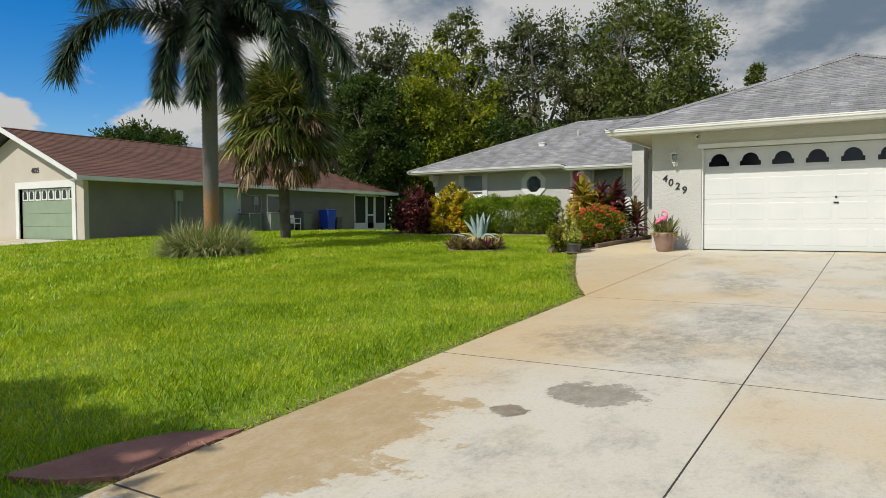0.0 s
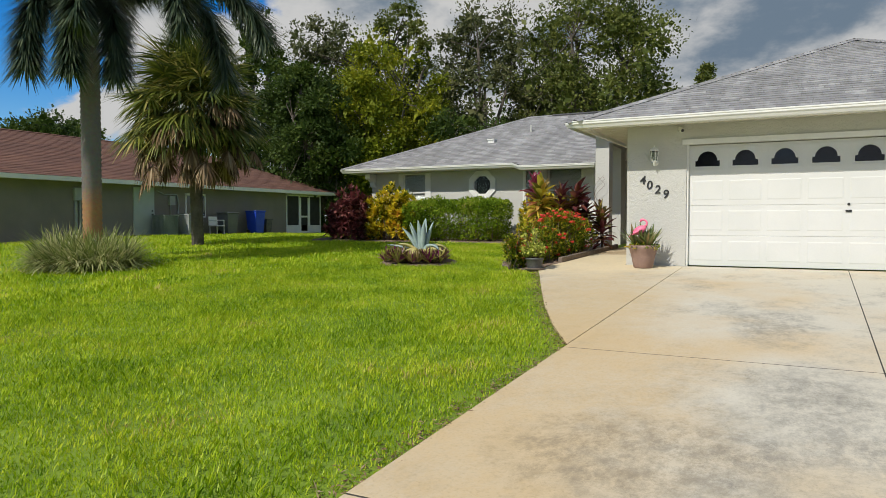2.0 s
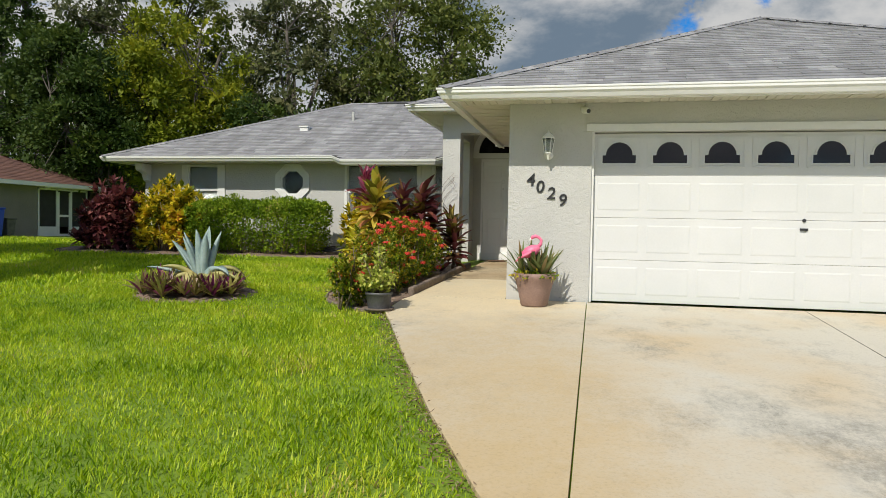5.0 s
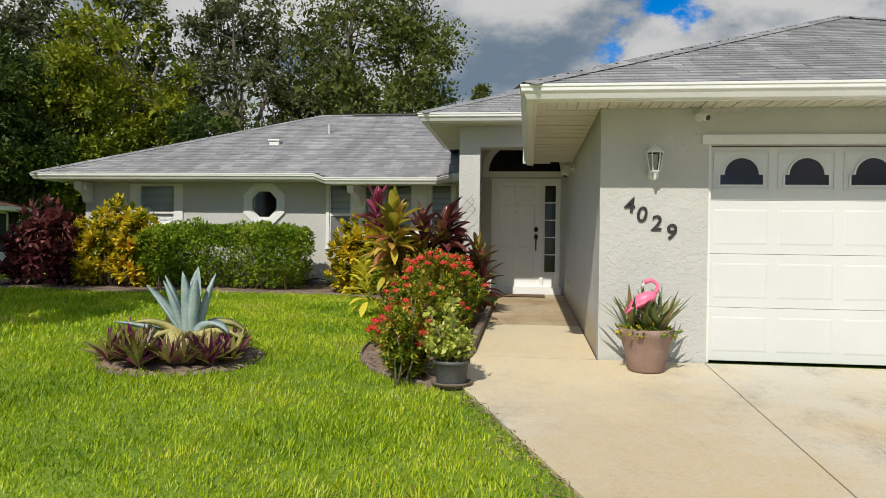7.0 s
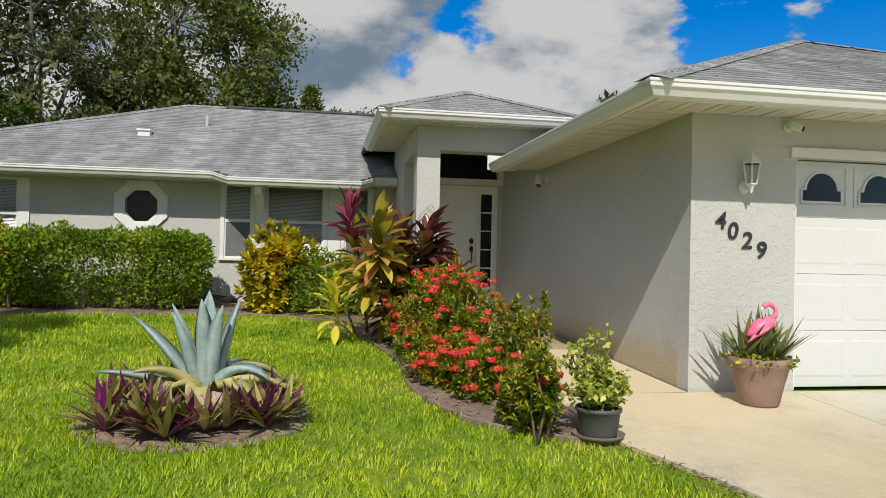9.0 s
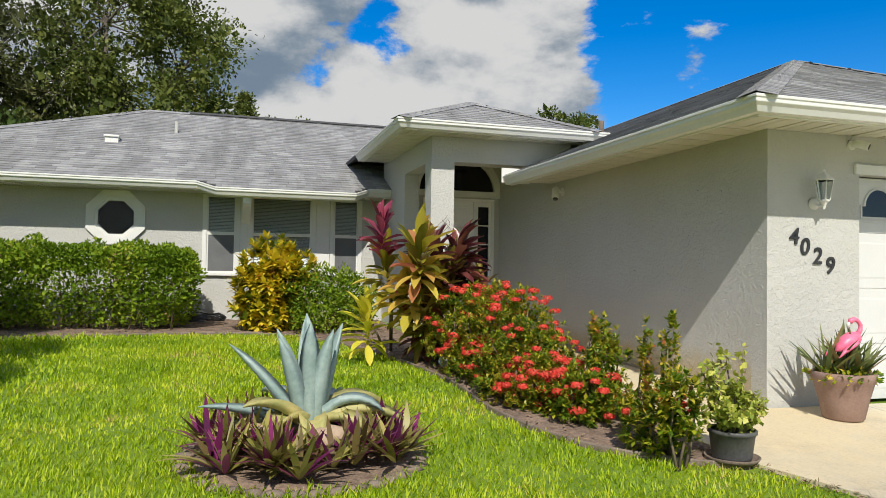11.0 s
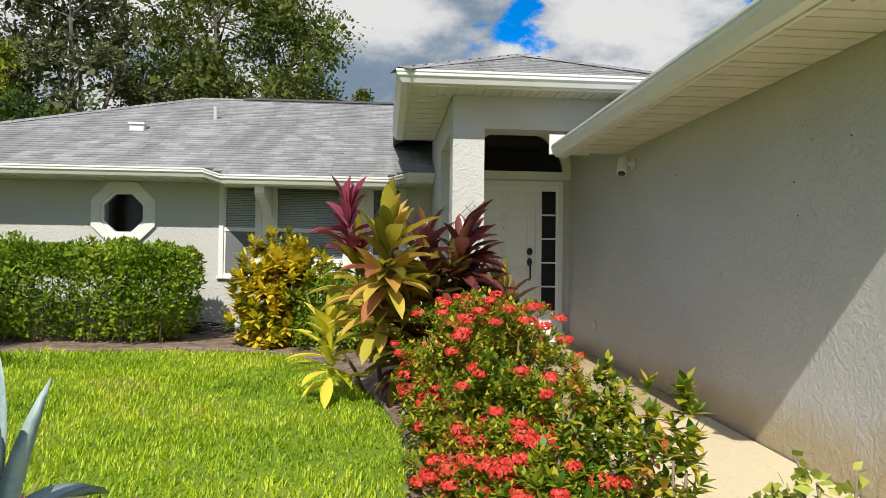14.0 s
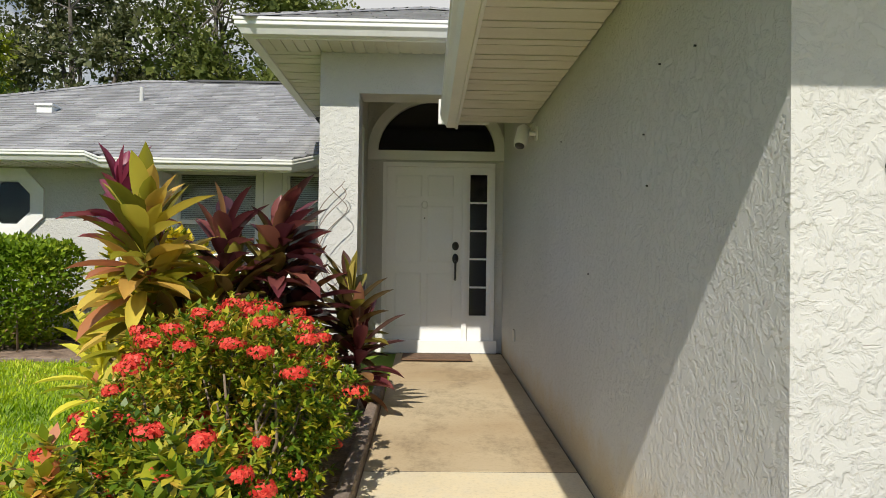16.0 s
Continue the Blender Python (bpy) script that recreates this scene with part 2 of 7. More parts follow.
    col = mixc(nd, lk, 1.0, col, spm.outputs[0], "MULTIPLY")
    lk.new(col, bs.inputs["Base Color"])
    bs.inputs["Roughness"].default_value = 0.8
    bump(nd, lk, sp.outputs[0], bs, 0.35, 0.004)
    return m


M_STUCCO = stucco("grey stucco", (0.50, 0.50, 0.47), (0.55, 0.55, 0.525), 0.95)
M_STUCCO_SIDE = stucco("splashed grey stucco", (0.50, 0.50, 0.47), (0.55, 0.55, 0.525), 1.05, (0.48, 0.355, 0.155))
# neighbour's stucco twice: shade put into the first colour, sunlight into the second
M_STUCCO_N_SHADED = stucco("shade-toned taupe stucco", (0.19, 0.178, 0.155), (0.23, 0.212, 0.185), 0.6)
M_STUCCO_N_SUNLIT = stucco("sun-toned taupe stucco", (0.50, 0.45, 0.39), (0.55, 0.50, 0.43), 0.6)
M_WHITE = plain("white painted metal", (0.68, 0.69, 0.66), (0.76, 0.76, 0.74), 2.0, 0.45, 30.0, 0.1, 0.001)
M_DOOR = plain("white door paint", (0.61, 0.62, 0.61), (0.67, 0.675, 0.665), 1.5, 0.5, 40.0, 0.15, 0.0008)
M_ENTRY = plain("white entry paint", (0.79, 0.79, 0.77), (0.84, 0.84, 0.82), 1.5, 0.45, 40.0, 0.12, 0.0008)
M_SOFFIT = plain("soffit vinyl", (0.58, 0.56, 0.47), (0.67, 0.65, 0.56), 3.0, 0.6, 50.0, 0.1, 0.001)
M_SHINGLE = shingle_mat("grey shingle", [(0.0, (0.22, 0.22, 0.225)), (0.5, (0.29, 0.29, 0.295)), (1.0, (0.37, 0.37, 0.37))], (0.18, 0.18, 0.18))
M_BROWN = shingle_mat("brown shingle", [(0.0, (0.13, 0.062, 0.042)), (1.0, (0.19, 0.092, 0.062))], (0.11, 0.055, 0.04))
M_UNDER = plain("roof felt", (0.05, 0.05, 0.05), (0.08, 0.08, 0.08), 4.0, 0.9)
M_SLAB = concrete_mat("driveway concrete", (0.59, 0.555, 0.455), (0.58, 0.45, 0.265), (0.22, 0.21, 0.175), 0.58,
                      [((-3.75, 7.0), (1.1, 3.2), (0.55, 0.40, 0.20), 0.4, 0.75), ((-4.5, 11.3), (0.9, 2.6), (0.53, 0.40, 0.21), 0.4, 0.75), ((-5.2, 16.1), (1.2, 1.6), (0.72, 0.60, 0.38), 0.4, 0.85),
                       ((-2.4, 6.2), (0.55, 0.5), (0.19, 0.17, 0.13), 0.4, 0.6), ((-1.5, 7.4), (0.35, 0.9), (0.22, 0.21, 0.18), 0.4, 0.6), ((-1.9, 10.4), (0.3, 0.7), (0.20, 0.19, 0.16), 0.4, 0.6), ((-0.2, 6.7), (0.7, 1.0), (0.24, 0.23, 0.20), 0.4, 0.55),
                       ((-3.4, 3.0), (0.95, 1.35), (0.40, 0.285, 0.135), 0.03, 0.9), ((-1.95, 4.45), (0.36, 0.28), (0.20, 0.18, 0.135), 0.06, 0.85), ((-2.3, 3.85), (0.12, 0.12), (0.14, 0.10, 0.06), 0.08, 0.9)])
M_WALK = concrete_mat("walkway concrete", (0.52, 0.42, 0.27), (0.38, 0.27, 0.15), (0.13, 0.095, 0.055), 0.8)
M_JOINT = plain("joint dirt", (0.03, 0.028, 0.022), (0.07, 0.06, 0.045), 9.0, 0.95)
M_SOIL = plain("mulch", (0.10, 0.068, 0.048), (0.33, 0.235, 0.17), 5.0, 0.95, 40.0, 0.9, 0.02)
M_GROUND = plain("turf soil", (0.11, 0.19, 0.01), (0.20, 0.29, 0.016), 1.3, 0.9, 35.0, 0.8, 0.02)
M_DARK = plain("dark interior", (0.02, 0.02, 0.02), (0.035, 0.035, 0.035), 3.0, 0.8)
M_MESH = plain("grey insect mesh", (0.11, 0.115, 0.12), (0.16, 0.165, 0.17), 3.0, 0.7, 200.0, 0.2, 0.001)
M_BLACK = plain("black metal", (0.018, 0.018, 0.02), (0.04, 0.04, 0.042), 8.0, 0.35, 60.0, 0.1, 0.0005)
M_BARK = plain("grey bark", (0.05, 0.042, 0.035), (0.15, 0.13, 0.105), 3.0, 0.95, 22.0, 0.9, 0.02)
M_STEM = plain("brown stems", (0.12, 0.09, 0.06), (0.26, 0.20, 0.14), 6.0, 0.9, 40.0, 0.5, 0.004)
M_EDGE = plain("bed edging", (0.13, 0.10, 0.08), (0.27, 0.21, 0.165), 7.0, 0.9, 50.0, 0.6, 0.004)
M_GLASS, nd_, lk_, bs_ = nodes_of("window glass")
bs_.inputs["Base Color"].default_value = (0.75, 0.8, 0.8, 1)
bs_.inputs["IOR"].default_value = 1.25
bs_.inputs["Roughness"].default_value, bs_.inputs["Transmission Weight"].default_value = 0.03, 1.0
M_TINT, nd_, lk_, bs_ = nodes_of("dark tinted glass")
bs_.inputs["Base Color"].default_value = (0.008, 0.008, 0.014, 1)
bs_.inputs["Roughness"].default_value, bs_.inputs["Specular IOR Level"].default_value = 0.08, 0.5

M_GRASS = leafy("grass blades", [(0.0, (0.14, 0.27, 0.008)), (0.35, (0.33, 0.48, 0.011)), (0.72, (0.53, 0.63, 0.025)), (0.95, (0.68, 0.70, 0.06)), (1.0, (0.62, 0.50, 0.18))], 0.45, 0.42, 0.3, 0.9, 0.65)
M_OAK = leafy("oak leaves", [(0.0, (0.04, 0.062, 0.016)), (0.5, (0.11, 0.14, 0.03)), (1.0, (0.25, 0.26, 0.06))], 0.5, 0.3, 0.25, 0.5, 0.4)
M_OLIVE = leafy("olive leaves", [(0.0, (0.04, 0.055, 0.024)), (0.5, (0.10, 0.118, 0.045)), (1.0, (0.24, 0.23, 0.11))], 0.5, 0.3, 0.25, 0.5, 0.4)
M_LIME = leafy("light green leaves", [(0.0, (0.06, 0.10, 0.008)), (0.5, (0.18, 0.22, 0.014)), (1.0, (0.40, 0.38, 0.025))], 0.55, 0.3, 0.2, 0.55, 0.4)
M_DEEP = leafy("dark green leaves", [(0.0, (0.022, 0.045, 0.010)), (0.6, (0.06, 0.10, 0.018)), (1.0, (0.14, 0.18, 0.03))], 0.55, 0.3, 0.2, 0.5, 0.4)
M_HEDGE = leafy("hedge leaves", [(0.0, (0.07, 0.13, 0.008)), (0.5, (0.17, 0.27, 0.014)), (0.8, (0.29, 0.38, 0.025)), (0.97, (0.42, 0.45, 0.05)), (1.0, (0.36, 0.24, 0.12))], 0.55, 0.32, 0.18, 1.7, 0.65)
M_CROTON = leafy("croton leaves", [(0.0, (0.05, 0.10, 0.01)), (0.30, (0.18, 0.21, 0.012)), (0.42, (0.64, 0.53, 0.03)), (0.88, (0.80, 0.62, 0.04)), (1.0, (0.66, 0.26, 0.06))], 0.4, 0.35, 0.35, 2.6, 0.6)
M_COPPER = leafy("copperleaf leaves", [(0.0, (0.05, 0.015, 0.015)), (0.6, (0.15, 0.035, 0.04)), (1.0, (0.34, 0.13, 0.11))], 0.45, 0.25, 0.3)
M_IXORA = leafy("ixora leaves", [(0.0, (0.05, 0.11, 0.008)), (0.38, (0.13, 0.21, 0.013)), (0.64, (0.37, 0.39, 0.022)), (0.92, (0.62, 0.47, 0.055)), (1.0, (0.50, 0.17, 0.06))], 0.4, 0.32, 0.3, 1.6)
M_FLOWER = leafy("ixora flowers", [(0.0, (0.55, 0.025, 0.02)), (1.0, (0.85, 0.11, 0.07))], 0.5, 0.25, 0.3)
M_CORD_G = leafy("green cordyline leaves", [(0.0, (0.12, 0.12, 0.015)), (0.28, (0.36, 0.34, 0.03)), (0.52, (0.68, 0.55, 0.08)), (0.85, (0.64, 0.40, 0.09)), (0.95, (0.46, 0.16, 0.08)), (1.0, (0.40, 0.05, 0.09))], 0.32, 0.35, 0.5)
M_CORD_Y = leafy("yellow cordyline leaves", [(0.0, (0.46, 0.47, 0.03)), (0.5, (0.70, 0.64, 0.05)), (1.0, (0.82, 0.72, 0.09))], 0.32, 0.35, 0.5)
M_CORD_R = leafy("burgundy cordyline leaves", [(0.0, (0.06, 0.018, 0.024)), (0.5, (0.16, 0.04, 0.05)), (0.85, (0.25, 0.08, 0.065)), (1.0, (0.30, 0.16, 0.06))], 0.28, 0.3, 0.55)
M_CORD_P = leafy("magenta cordyline leaves", [(0.0, (0.13, 0.018, 0.04)), (0.6, (0.27, 0.04, 0.085)), (1.0, (0.40, 0.08, 0.13))], 0.3, 0.35, 0.5)
M_CORD_O = leafy("olive cordyline leaves", [(0.0, (0.07, 0.025, 0.022)), (0.4, (0.15, 0.11, 0.025)), (0.75, (0.30, 0.27, 0.04)), (1.0, (0.48, 0.38, 0.10))], 0.3, 0.32, 0.5)
M_AGAVE = plain("agave skin", (0.18, 0.265, 0.25), (0.36, 0.45, 0.425), 5.0, 0.5, 30.0, 0.15, 0.002)
M_AGAVE_Y = plain("old agave skin", (0.26, 0.28, 0.09), (0.52, 0.44, 0.17), 6.0, 0.6, 30.0, 0.2, 0.002)
M_RHOEO = leafy("oyster plant leaves", [(0.0, (0.10, 0.016, 0.065)), (0.27, (0.25, 0.03, 0.14)), (0.36, (0.14, 0.08, 0.04)), (0.70, (0.26, 0.26, 0.05)), (1.0, (0.50, 0.42, 0.14))], 0.4, 0.25, 0.4)
M_ALOE = leafy("aloe leaves", [(0.0, (0.10, 0.15, 0.04)), (0.6, (0.20, 0.25, 0.09)), (1.0, (0.30, 0.22, 0.10))], 0.4, 0.15, 0.4)
M_JADE = leafy("jade plant leaves", [(0.0, (0.18, 0.25, 0.03)), (0.5, (0.42, 0.47, 0.07)), (1.0, (0.62, 0.60, 0.14))], 0.4, 0.25, 0.4)
M_PALM = leafy("foxtail leaflets", [(0.0, (0.02, 0.04, 0.022)), (0.6, (0.05, 0.075, 0.045)), (1.0, (0.14, 0.17, 0.10))], 0.3, 0.15, 0.6)
M_SABAL = leafy("sabal leaflets", [(0.0, (0.04, 0.06, 0.014)), (0.5, (0.12, 0.155, 0.025)), (0.85, (0.30, 0.30, 0.06)), (1.0, (0.50, 0.40, 0.14))], 0.4, 0.25, 0.4)
M_DEADFROND = leafy("dead fronds", [(0.0, (0.10, 0.06, 0.035)), (0.6, (0.24, 0.16, 0.09)), (1.0, (0.44, 0.34, 0.22))], 0.8, 0.2, 0.2)
M_LIRIOPE = leafy("clump grass blades", [(0.0, (0.13, 0.18, 0.04)), (0.5, (0.32, 0.37, 0.11)), (1.0, (0.62, 0.58, 0.32))], 0.45, 0.35, 0.4)


# ---- mesh helpers ----
class Build:
    """Collects faces for one mesh."""

    def __init__(self):
        self.v, self.f, self.m = [], [], []

    def poly(self, pts, mat=0):
        n = len(self.v)
        self.v += [tuple(p) for p in pts]
        self.f.append(tuple(range(n, n + len(pts))))
        self.m.append(mat)
        return self

    def solid(self, low, high, mat=0):
        """A closed prism between two rings of equal length."""
        n, k = len(self.v), len(low)
        self.v += [tuple(p) for p in low] + [tuple(p) for p in high]
        self.f += [tuple(range(n + k - 1, n - 1, -1)), tuple(range(n + k, n + 2 * k))]
        self.f += [(n + i, n + (i + 1) % k, n + k + (i + 1) % k, n + k + i) for i in range(k)]
        self.m += [mat] * (k + 2)
        return self

    def box(self, x0, x1, y0, y1, z0, z1, mat=0):
        ring = [(x0, y0), (x1, y0), (x1, y1), (x0, y1)]
        return self.solid([(*p, z0) for p in ring], [(*p, z1) for p in ring], mat)

    def tube(self, pts, radii, sides=8, mat=0, cap=True):
        n = len(self.v)
        pts = [Vector(p) for p in pts]
        side = None
        for i, (p, r) in enumerate(zip(pts, radii)):
            d = (pts[min(i + 1, len(pts) - 1)] - pts[max(i - 1, 0)]).normalized()
            if side is None:
                side = d.orthogonal().normalized()
            side = (side - d * side.dot(d)).normalized()
            up = d.cross(side)
            for k in range(sides):
                a = 2 * math.pi * k / sides
                self.v.append(tuple(p + (side * math.cos(a) + up * math.sin(a)) * r))
        for i in range(len(pts) - 1):
            for k in range(sides):
                a, b = n + i * sides + k, n + i * sides + (k + 1) % sides
                self.f.append((a, b, b + sides, a + sides))
                self.m.append(mat)
        if cap:
            self.f += [tuple(range(n + sides - 1, n - 1, -1)), tuple(range(n + (len(pts) - 1) * sides, n + len(pts) * sides))]
            self.m += [mat, mat]
        return self

    def lathe(self, profile, cx=0, cy=0, cz=0, sides=28, mat=0):
        n = len(self.v)
        for r, z in profile:
            self.v += [(cx + r * math.cos(2 * math.pi * k / sides), cy + r * math.sin(2 * math.pi * k / sides), cz + z) for k in range(sides)]
        for i in range(len(profile) - 1):
            for k in range(sides):
                a, b = n + i * sides + k, n + i * sides + (k + 1) % sides
                self.f.append((a, b, b + sides, a + sides))
                self.m.append(mat)
        self.f += [tuple(range(n + sides - 1, n - 1, -1)), tuple(range(n + (len(profile) - 1) * sides, n + len(profile) * sides))]
        self.m += [mat, mat]
        return self

    def sweep(self, path, profile, mat=0):
        """A closed profile of (outward, up) along a level-ish path; outward is to the right of the way."""
        pts = [Vector(p) for p in path]
        rings = []
        for i, p in enumerate(pts):
            a = (pts[i] - pts[i - 1]) if i else (pts[1] - pts[0])
            b = (pts[i + 1] - pts[i]) if i + 1 < len(pts) else a
            na, nb = (Vector((d.y, -d.x, 0)).normalized() for d in (a, b))
            m = (na + nb).normalized()
            m = m / max(0.3, m.dot(na))
            rings.append([p + m * u + Vector((0, 0, w)) for u, w in profile])
        for r0, r1 in zip(rings, rings[1:]):
            self.solid(r0, r1, mat)
        return self

    def mesh(self, name, mats, smooth=False):
        me = bpy.data.meshes.new(name)
        me.from_pydata(self.v, [], self.f)
        for m in mats:
            me.materials.append(m)
        if len(mats) > 1:
            me.polygons.foreach_set("material_index", self.m)
        if smooth:
            me.polygons.foreach_set("use_smooth", [True] * len(me.polygons))
        bm = bmesh.new()
        bm.from_mesh(me)
        bmesh.ops.recalc_face_normals(bm, faces=bm.faces)
        bm.to_mesh(me)
        bm.free()
        me.update()
        return me


def raw_mesh(name, verts, faces, mat, smooth=False):
    """A mesh from arrays; all faces have the same number of corners."""
    me = bpy.data.meshes.new(name)
    verts, faces = np.asarray(verts, np.float32), np.asarray(faces, np.int32)
    k = faces.shape[1]
    me.vertices.add(len(verts))
    me.vertices.foreach_set("co", verts.ravel())
    me.loops.add(faces.size)
    me.loops.foreach_set("vertex_index", faces.ravel())
    me.polygons.add(len(faces))
    me.polygons.foreach_set("loop_start", np.arange(0, faces.size, k, dtype=np.int32))
    me.polygons.foreach_set("loop_total", np.full(len(faces), k, np.int32))
    if smooth:
        me.polygons.foreach_set("use_smooth", np.ones(len(faces), bool))
    me.materials.append(mat)
    me.update(calc_edges=True)
    return me


def soften(ob, width=0.006, segments=2):
    b = ob.modifiers.new("bevel", "BEVEL")
    b.width, b.segments, b.limit_method, b.angle_limit = width, segments, "ANGLE", radians(40)
    return ob


def base(name, x, y, z, label, category, group="", kind=""):
    e = new(name)
    e.location = (x, y, z)
    e.empty_display_size = 0.2
    return tagged(e, label, category, group, kind)


def under(parent, name, me, label=""):
    """A part in the world's coordinates, or in its parent's when the parent lies at the origin."""
    ob = new(name, me)
    ob.parent = parent
    if parent.parent is None:
        ob.matrix_parent_inverse = Matrix.Translation(-parent.location)
    return tagged(ob, label) if label else ob


def local(parent, name, me, label=""):
    """A part in its parent's own coordinates."""
    ob = new(name, me)
    ob.parent = parent
    return tagged(ob, label) if label else ob


RNG = np.random.default_rng(7)


def unit(a):
    return a / np.maximum(np.linalg.norm(a, axis=-1, keepdims=True), 1e-9)


def leaf_arrays(pos, way, nrm, length, width, fold=0.25):
    """Folded pointed leaves, four corners and two triangles each."""
    way = unit(way)
    side = unit(np.cross(way, nrm))
    up = np.cross(side, way)
    length, width = np.broadcast_to(length, len(pos))[:, None], np.broadcast_to(width, len(pos))[:, None]
    mid = pos + way * length * 0.45 + up * width * fold
    tip = pos + way * length - up * length * 0.08
    v = np.stack([pos, mid + side * width / 2 - up * width * fold, tip, mid - side * width / 2 - up * width * fold], 1).reshape(-1, 3)
    n = np.arange(len(pos))[:, None] * 4
    return v, np.concatenate([np.stack([n[:, 0], n[:, 0] + 1, n[:, 0] + 2], 1), np.stack([n[:, 0], n[:, 0] + 2, n[:, 0] + 3], 1)])


def strap_arrays(pos, way, length, width, droop, segs=4, up_hint=(0, 0, 1), taper=0.75):
    """Arching strap leaves that widen and then come to a point."""
    n = len(pos)
    way = unit(way)
    length, width, droop = (np.broadcast_to(a, n).astype(float) for a in (length, width, droop))
    side = unit(np.cross(way, np.broadcast_to(up_hint, (n, 3))) + 1e-6)
    v = []
    p, d = pos.copy(), way.copy()
    for s in range(segs + 1):
        f = s / segs
        w = width * (0.45 + 1.6 * f * (1 - f) * 1.35) * (1 - f**4 * taper) if s < segs else width * 0.04
        v += [p - side * w[:, None] / 2, p + side * w[:, None] / 2]
        d = unit(d + np.array([0, 0, -1.0]) * (droop / segs)[:, None])
        p = p + d * (length / segs)[:, None]
    v = np.stack(v, 1).reshape(-1, 3)
    k = 2 * (segs + 1)
    off = np.arange(n)[:, None] * k
    f = []
    for s in range(segs):
        f.append(off + np.array([2 * s, 2 * s + 1, 2 * s + 3, 2 * s + 2]))
    return v, np.concatenate(f)


# ---- ground ----
def lawn_z(y):
    return g(y) - 0.03


ys = [-400, -60, -8, -4, 0, 3, 6, 9, 12, 15.5, 17, 19, 21, 23, 30, 45, 90, 500]
xs = [-500, -120, -60, -30, -15, -8, -4, 0, 4, 10, 30, 120, 500]
gb = Build()
for x0, x1 in zip(xs, xs[1:]):
    for y0, y1 in zip(ys, ys[1:]):
        gb.poly([(x0, y0, lawn_z(y0)), (x1, y0, lawn_z(y0)), (x1, y1, lawn_z(y1)), (x0, y1, lawn_z(y1))])
ground_me = gb.mesh("ground", [M_GROUND])
bm = bmesh.new()
bm.from_mesh(ground_me)
bmesh.ops.remove_doubles(bm, verts=bm.verts, dist=0.001)
bmesh.ops.recalc_face_normals(bm, faces=bm.faces)
bm.to_mesh(ground_me)
bm.free()
tagged(new("ground", ground_me), "green turf ground sloping gently up to the houses", "lawn", kind="structure")


def slab(parent, name, ring, mat, top=0.0, thick=0.12):
    """A paving slab with an uneven ring, following the slope."""
    b = Build()
    b.solid([(x, y, g(y) + top - thick) for x, y in ring], [(x, y, g(y) + top) for x, y in ring])
    ob = new(name, b.mesh(name, [mat]))
    if parent:
        ob.parent = parent
    return soften(ob, 0.003)


# dirt bed seen in the joints, then the slabs
jb = Build()
jb.solid([(x, y, g(y) - 0.2) for x, y in ((-3.61, -7.9), (4.2, -7.9), (4.2, 15.5), (-3.61, 15.5))],
         [(x, y, g(y) - 0.0015) for x, y in ((-3.61, -7.9), (4.2, -7.9), (4.2, 15.5), (-3.61, 15.5))])
driveway = tagged(new("driveway", jb.mesh("driveway", [M_JOINT])), "pale concrete driveway with tan and grey stains", "driveway", kind="structure")
J, JC = 0.005, 0.008
for x0, x1 in ((-3.62, -1.06), (-1.06, 1.5), (1.5, 4.2)):
    for y0, y1 in ((-7.9, -4.9), (-4.9, -1.5), (-1.5, 1.85), (1.85, 5.12), (5.12, 8.62), (8.62, 15.52)):
        slab(driveway, "slab", [(x0 + J, y0 + JC), (x1 - J, y0 + JC), (x1 - J, y1 - JC), (x0 + J, y1 - JC)], M_SLAB)
# apron towards the walk, with a curved lawn side
curve = [(-3.62, 8.72), (-4.05, 9.6), (-4.55, 10.75), (-5.02, 11.95), (-5.4, 12.95), (-5.68, 13.7), (-5.92, 14.3), (-5.95, 15.2), (-5.9, 15.52)]
slab(driveway, "slab", [(-3.62 - J, 8.72 + 0.03), (-3.62 - J, 15.52)] + curve[::-1][:-1], M_SLAB)
walkway = base("walkway", -5.3, 18, 0, "tan stained concrete front walk beside the garage", "walkway", kind="structure")
wj = Build().solid([(x, y, g(y) - 0.15) for x, y in ((-5.86, 15.53), (-4.66, 15.53), (-4.66, 22.3), (-5.86, 22.3))],
                   [(x, y, g(y) - 0.002) for x, y in ((-5.86, 15.53), (-4.66, 15.53), (-4.66, 22.3), (-5.86, 22.3))])
under(walkway, "bedding", wj.mesh("bedding", [M_JOINT]))
for n, (y0, y1) in enumerate(((15.53, 17.92), (17.92, 20.55), (20.55, 22.2))):
    ob = slab(None, "slab", [(-5.9, y0 + J), (-4.665, y0 + J), (-4.665, y1 - J), (-5.9, y1 - J)], M_SLAB if n == 0 else M_WALK)
    ob.parent, ob.matrix_parent_inverse = walkway, Matrix.Translation(-walkway.location)

# red flat stepping slab set in the lawn beside the drive
M_RED = plain("red sandstone", (0.20, 0.085, 0.06), (0.33, 0.16, 0.11), 3.0, 0.85, 40.0, 0.5, 0.006)
paver = slab(None, "edge_stone", [(-4.27, 1.62), (-3.95, 1.72), (-3.65, 1.95), (-3.65, 2.78), (-4.02, 2.52), (-4.2, 2.15)], M_RED, 0.004, 0.08)
tagged(paver, "flat rust-red concrete patch between lawn and driveway", "paving")

# ---- the house ----
house = base("house", -8, 22, 0, "single-storey grey stucco house with hipped shingle roof and attached garage", "house")
SOFF, GBOT, GTOP = 2.52, 2.47, 2.60


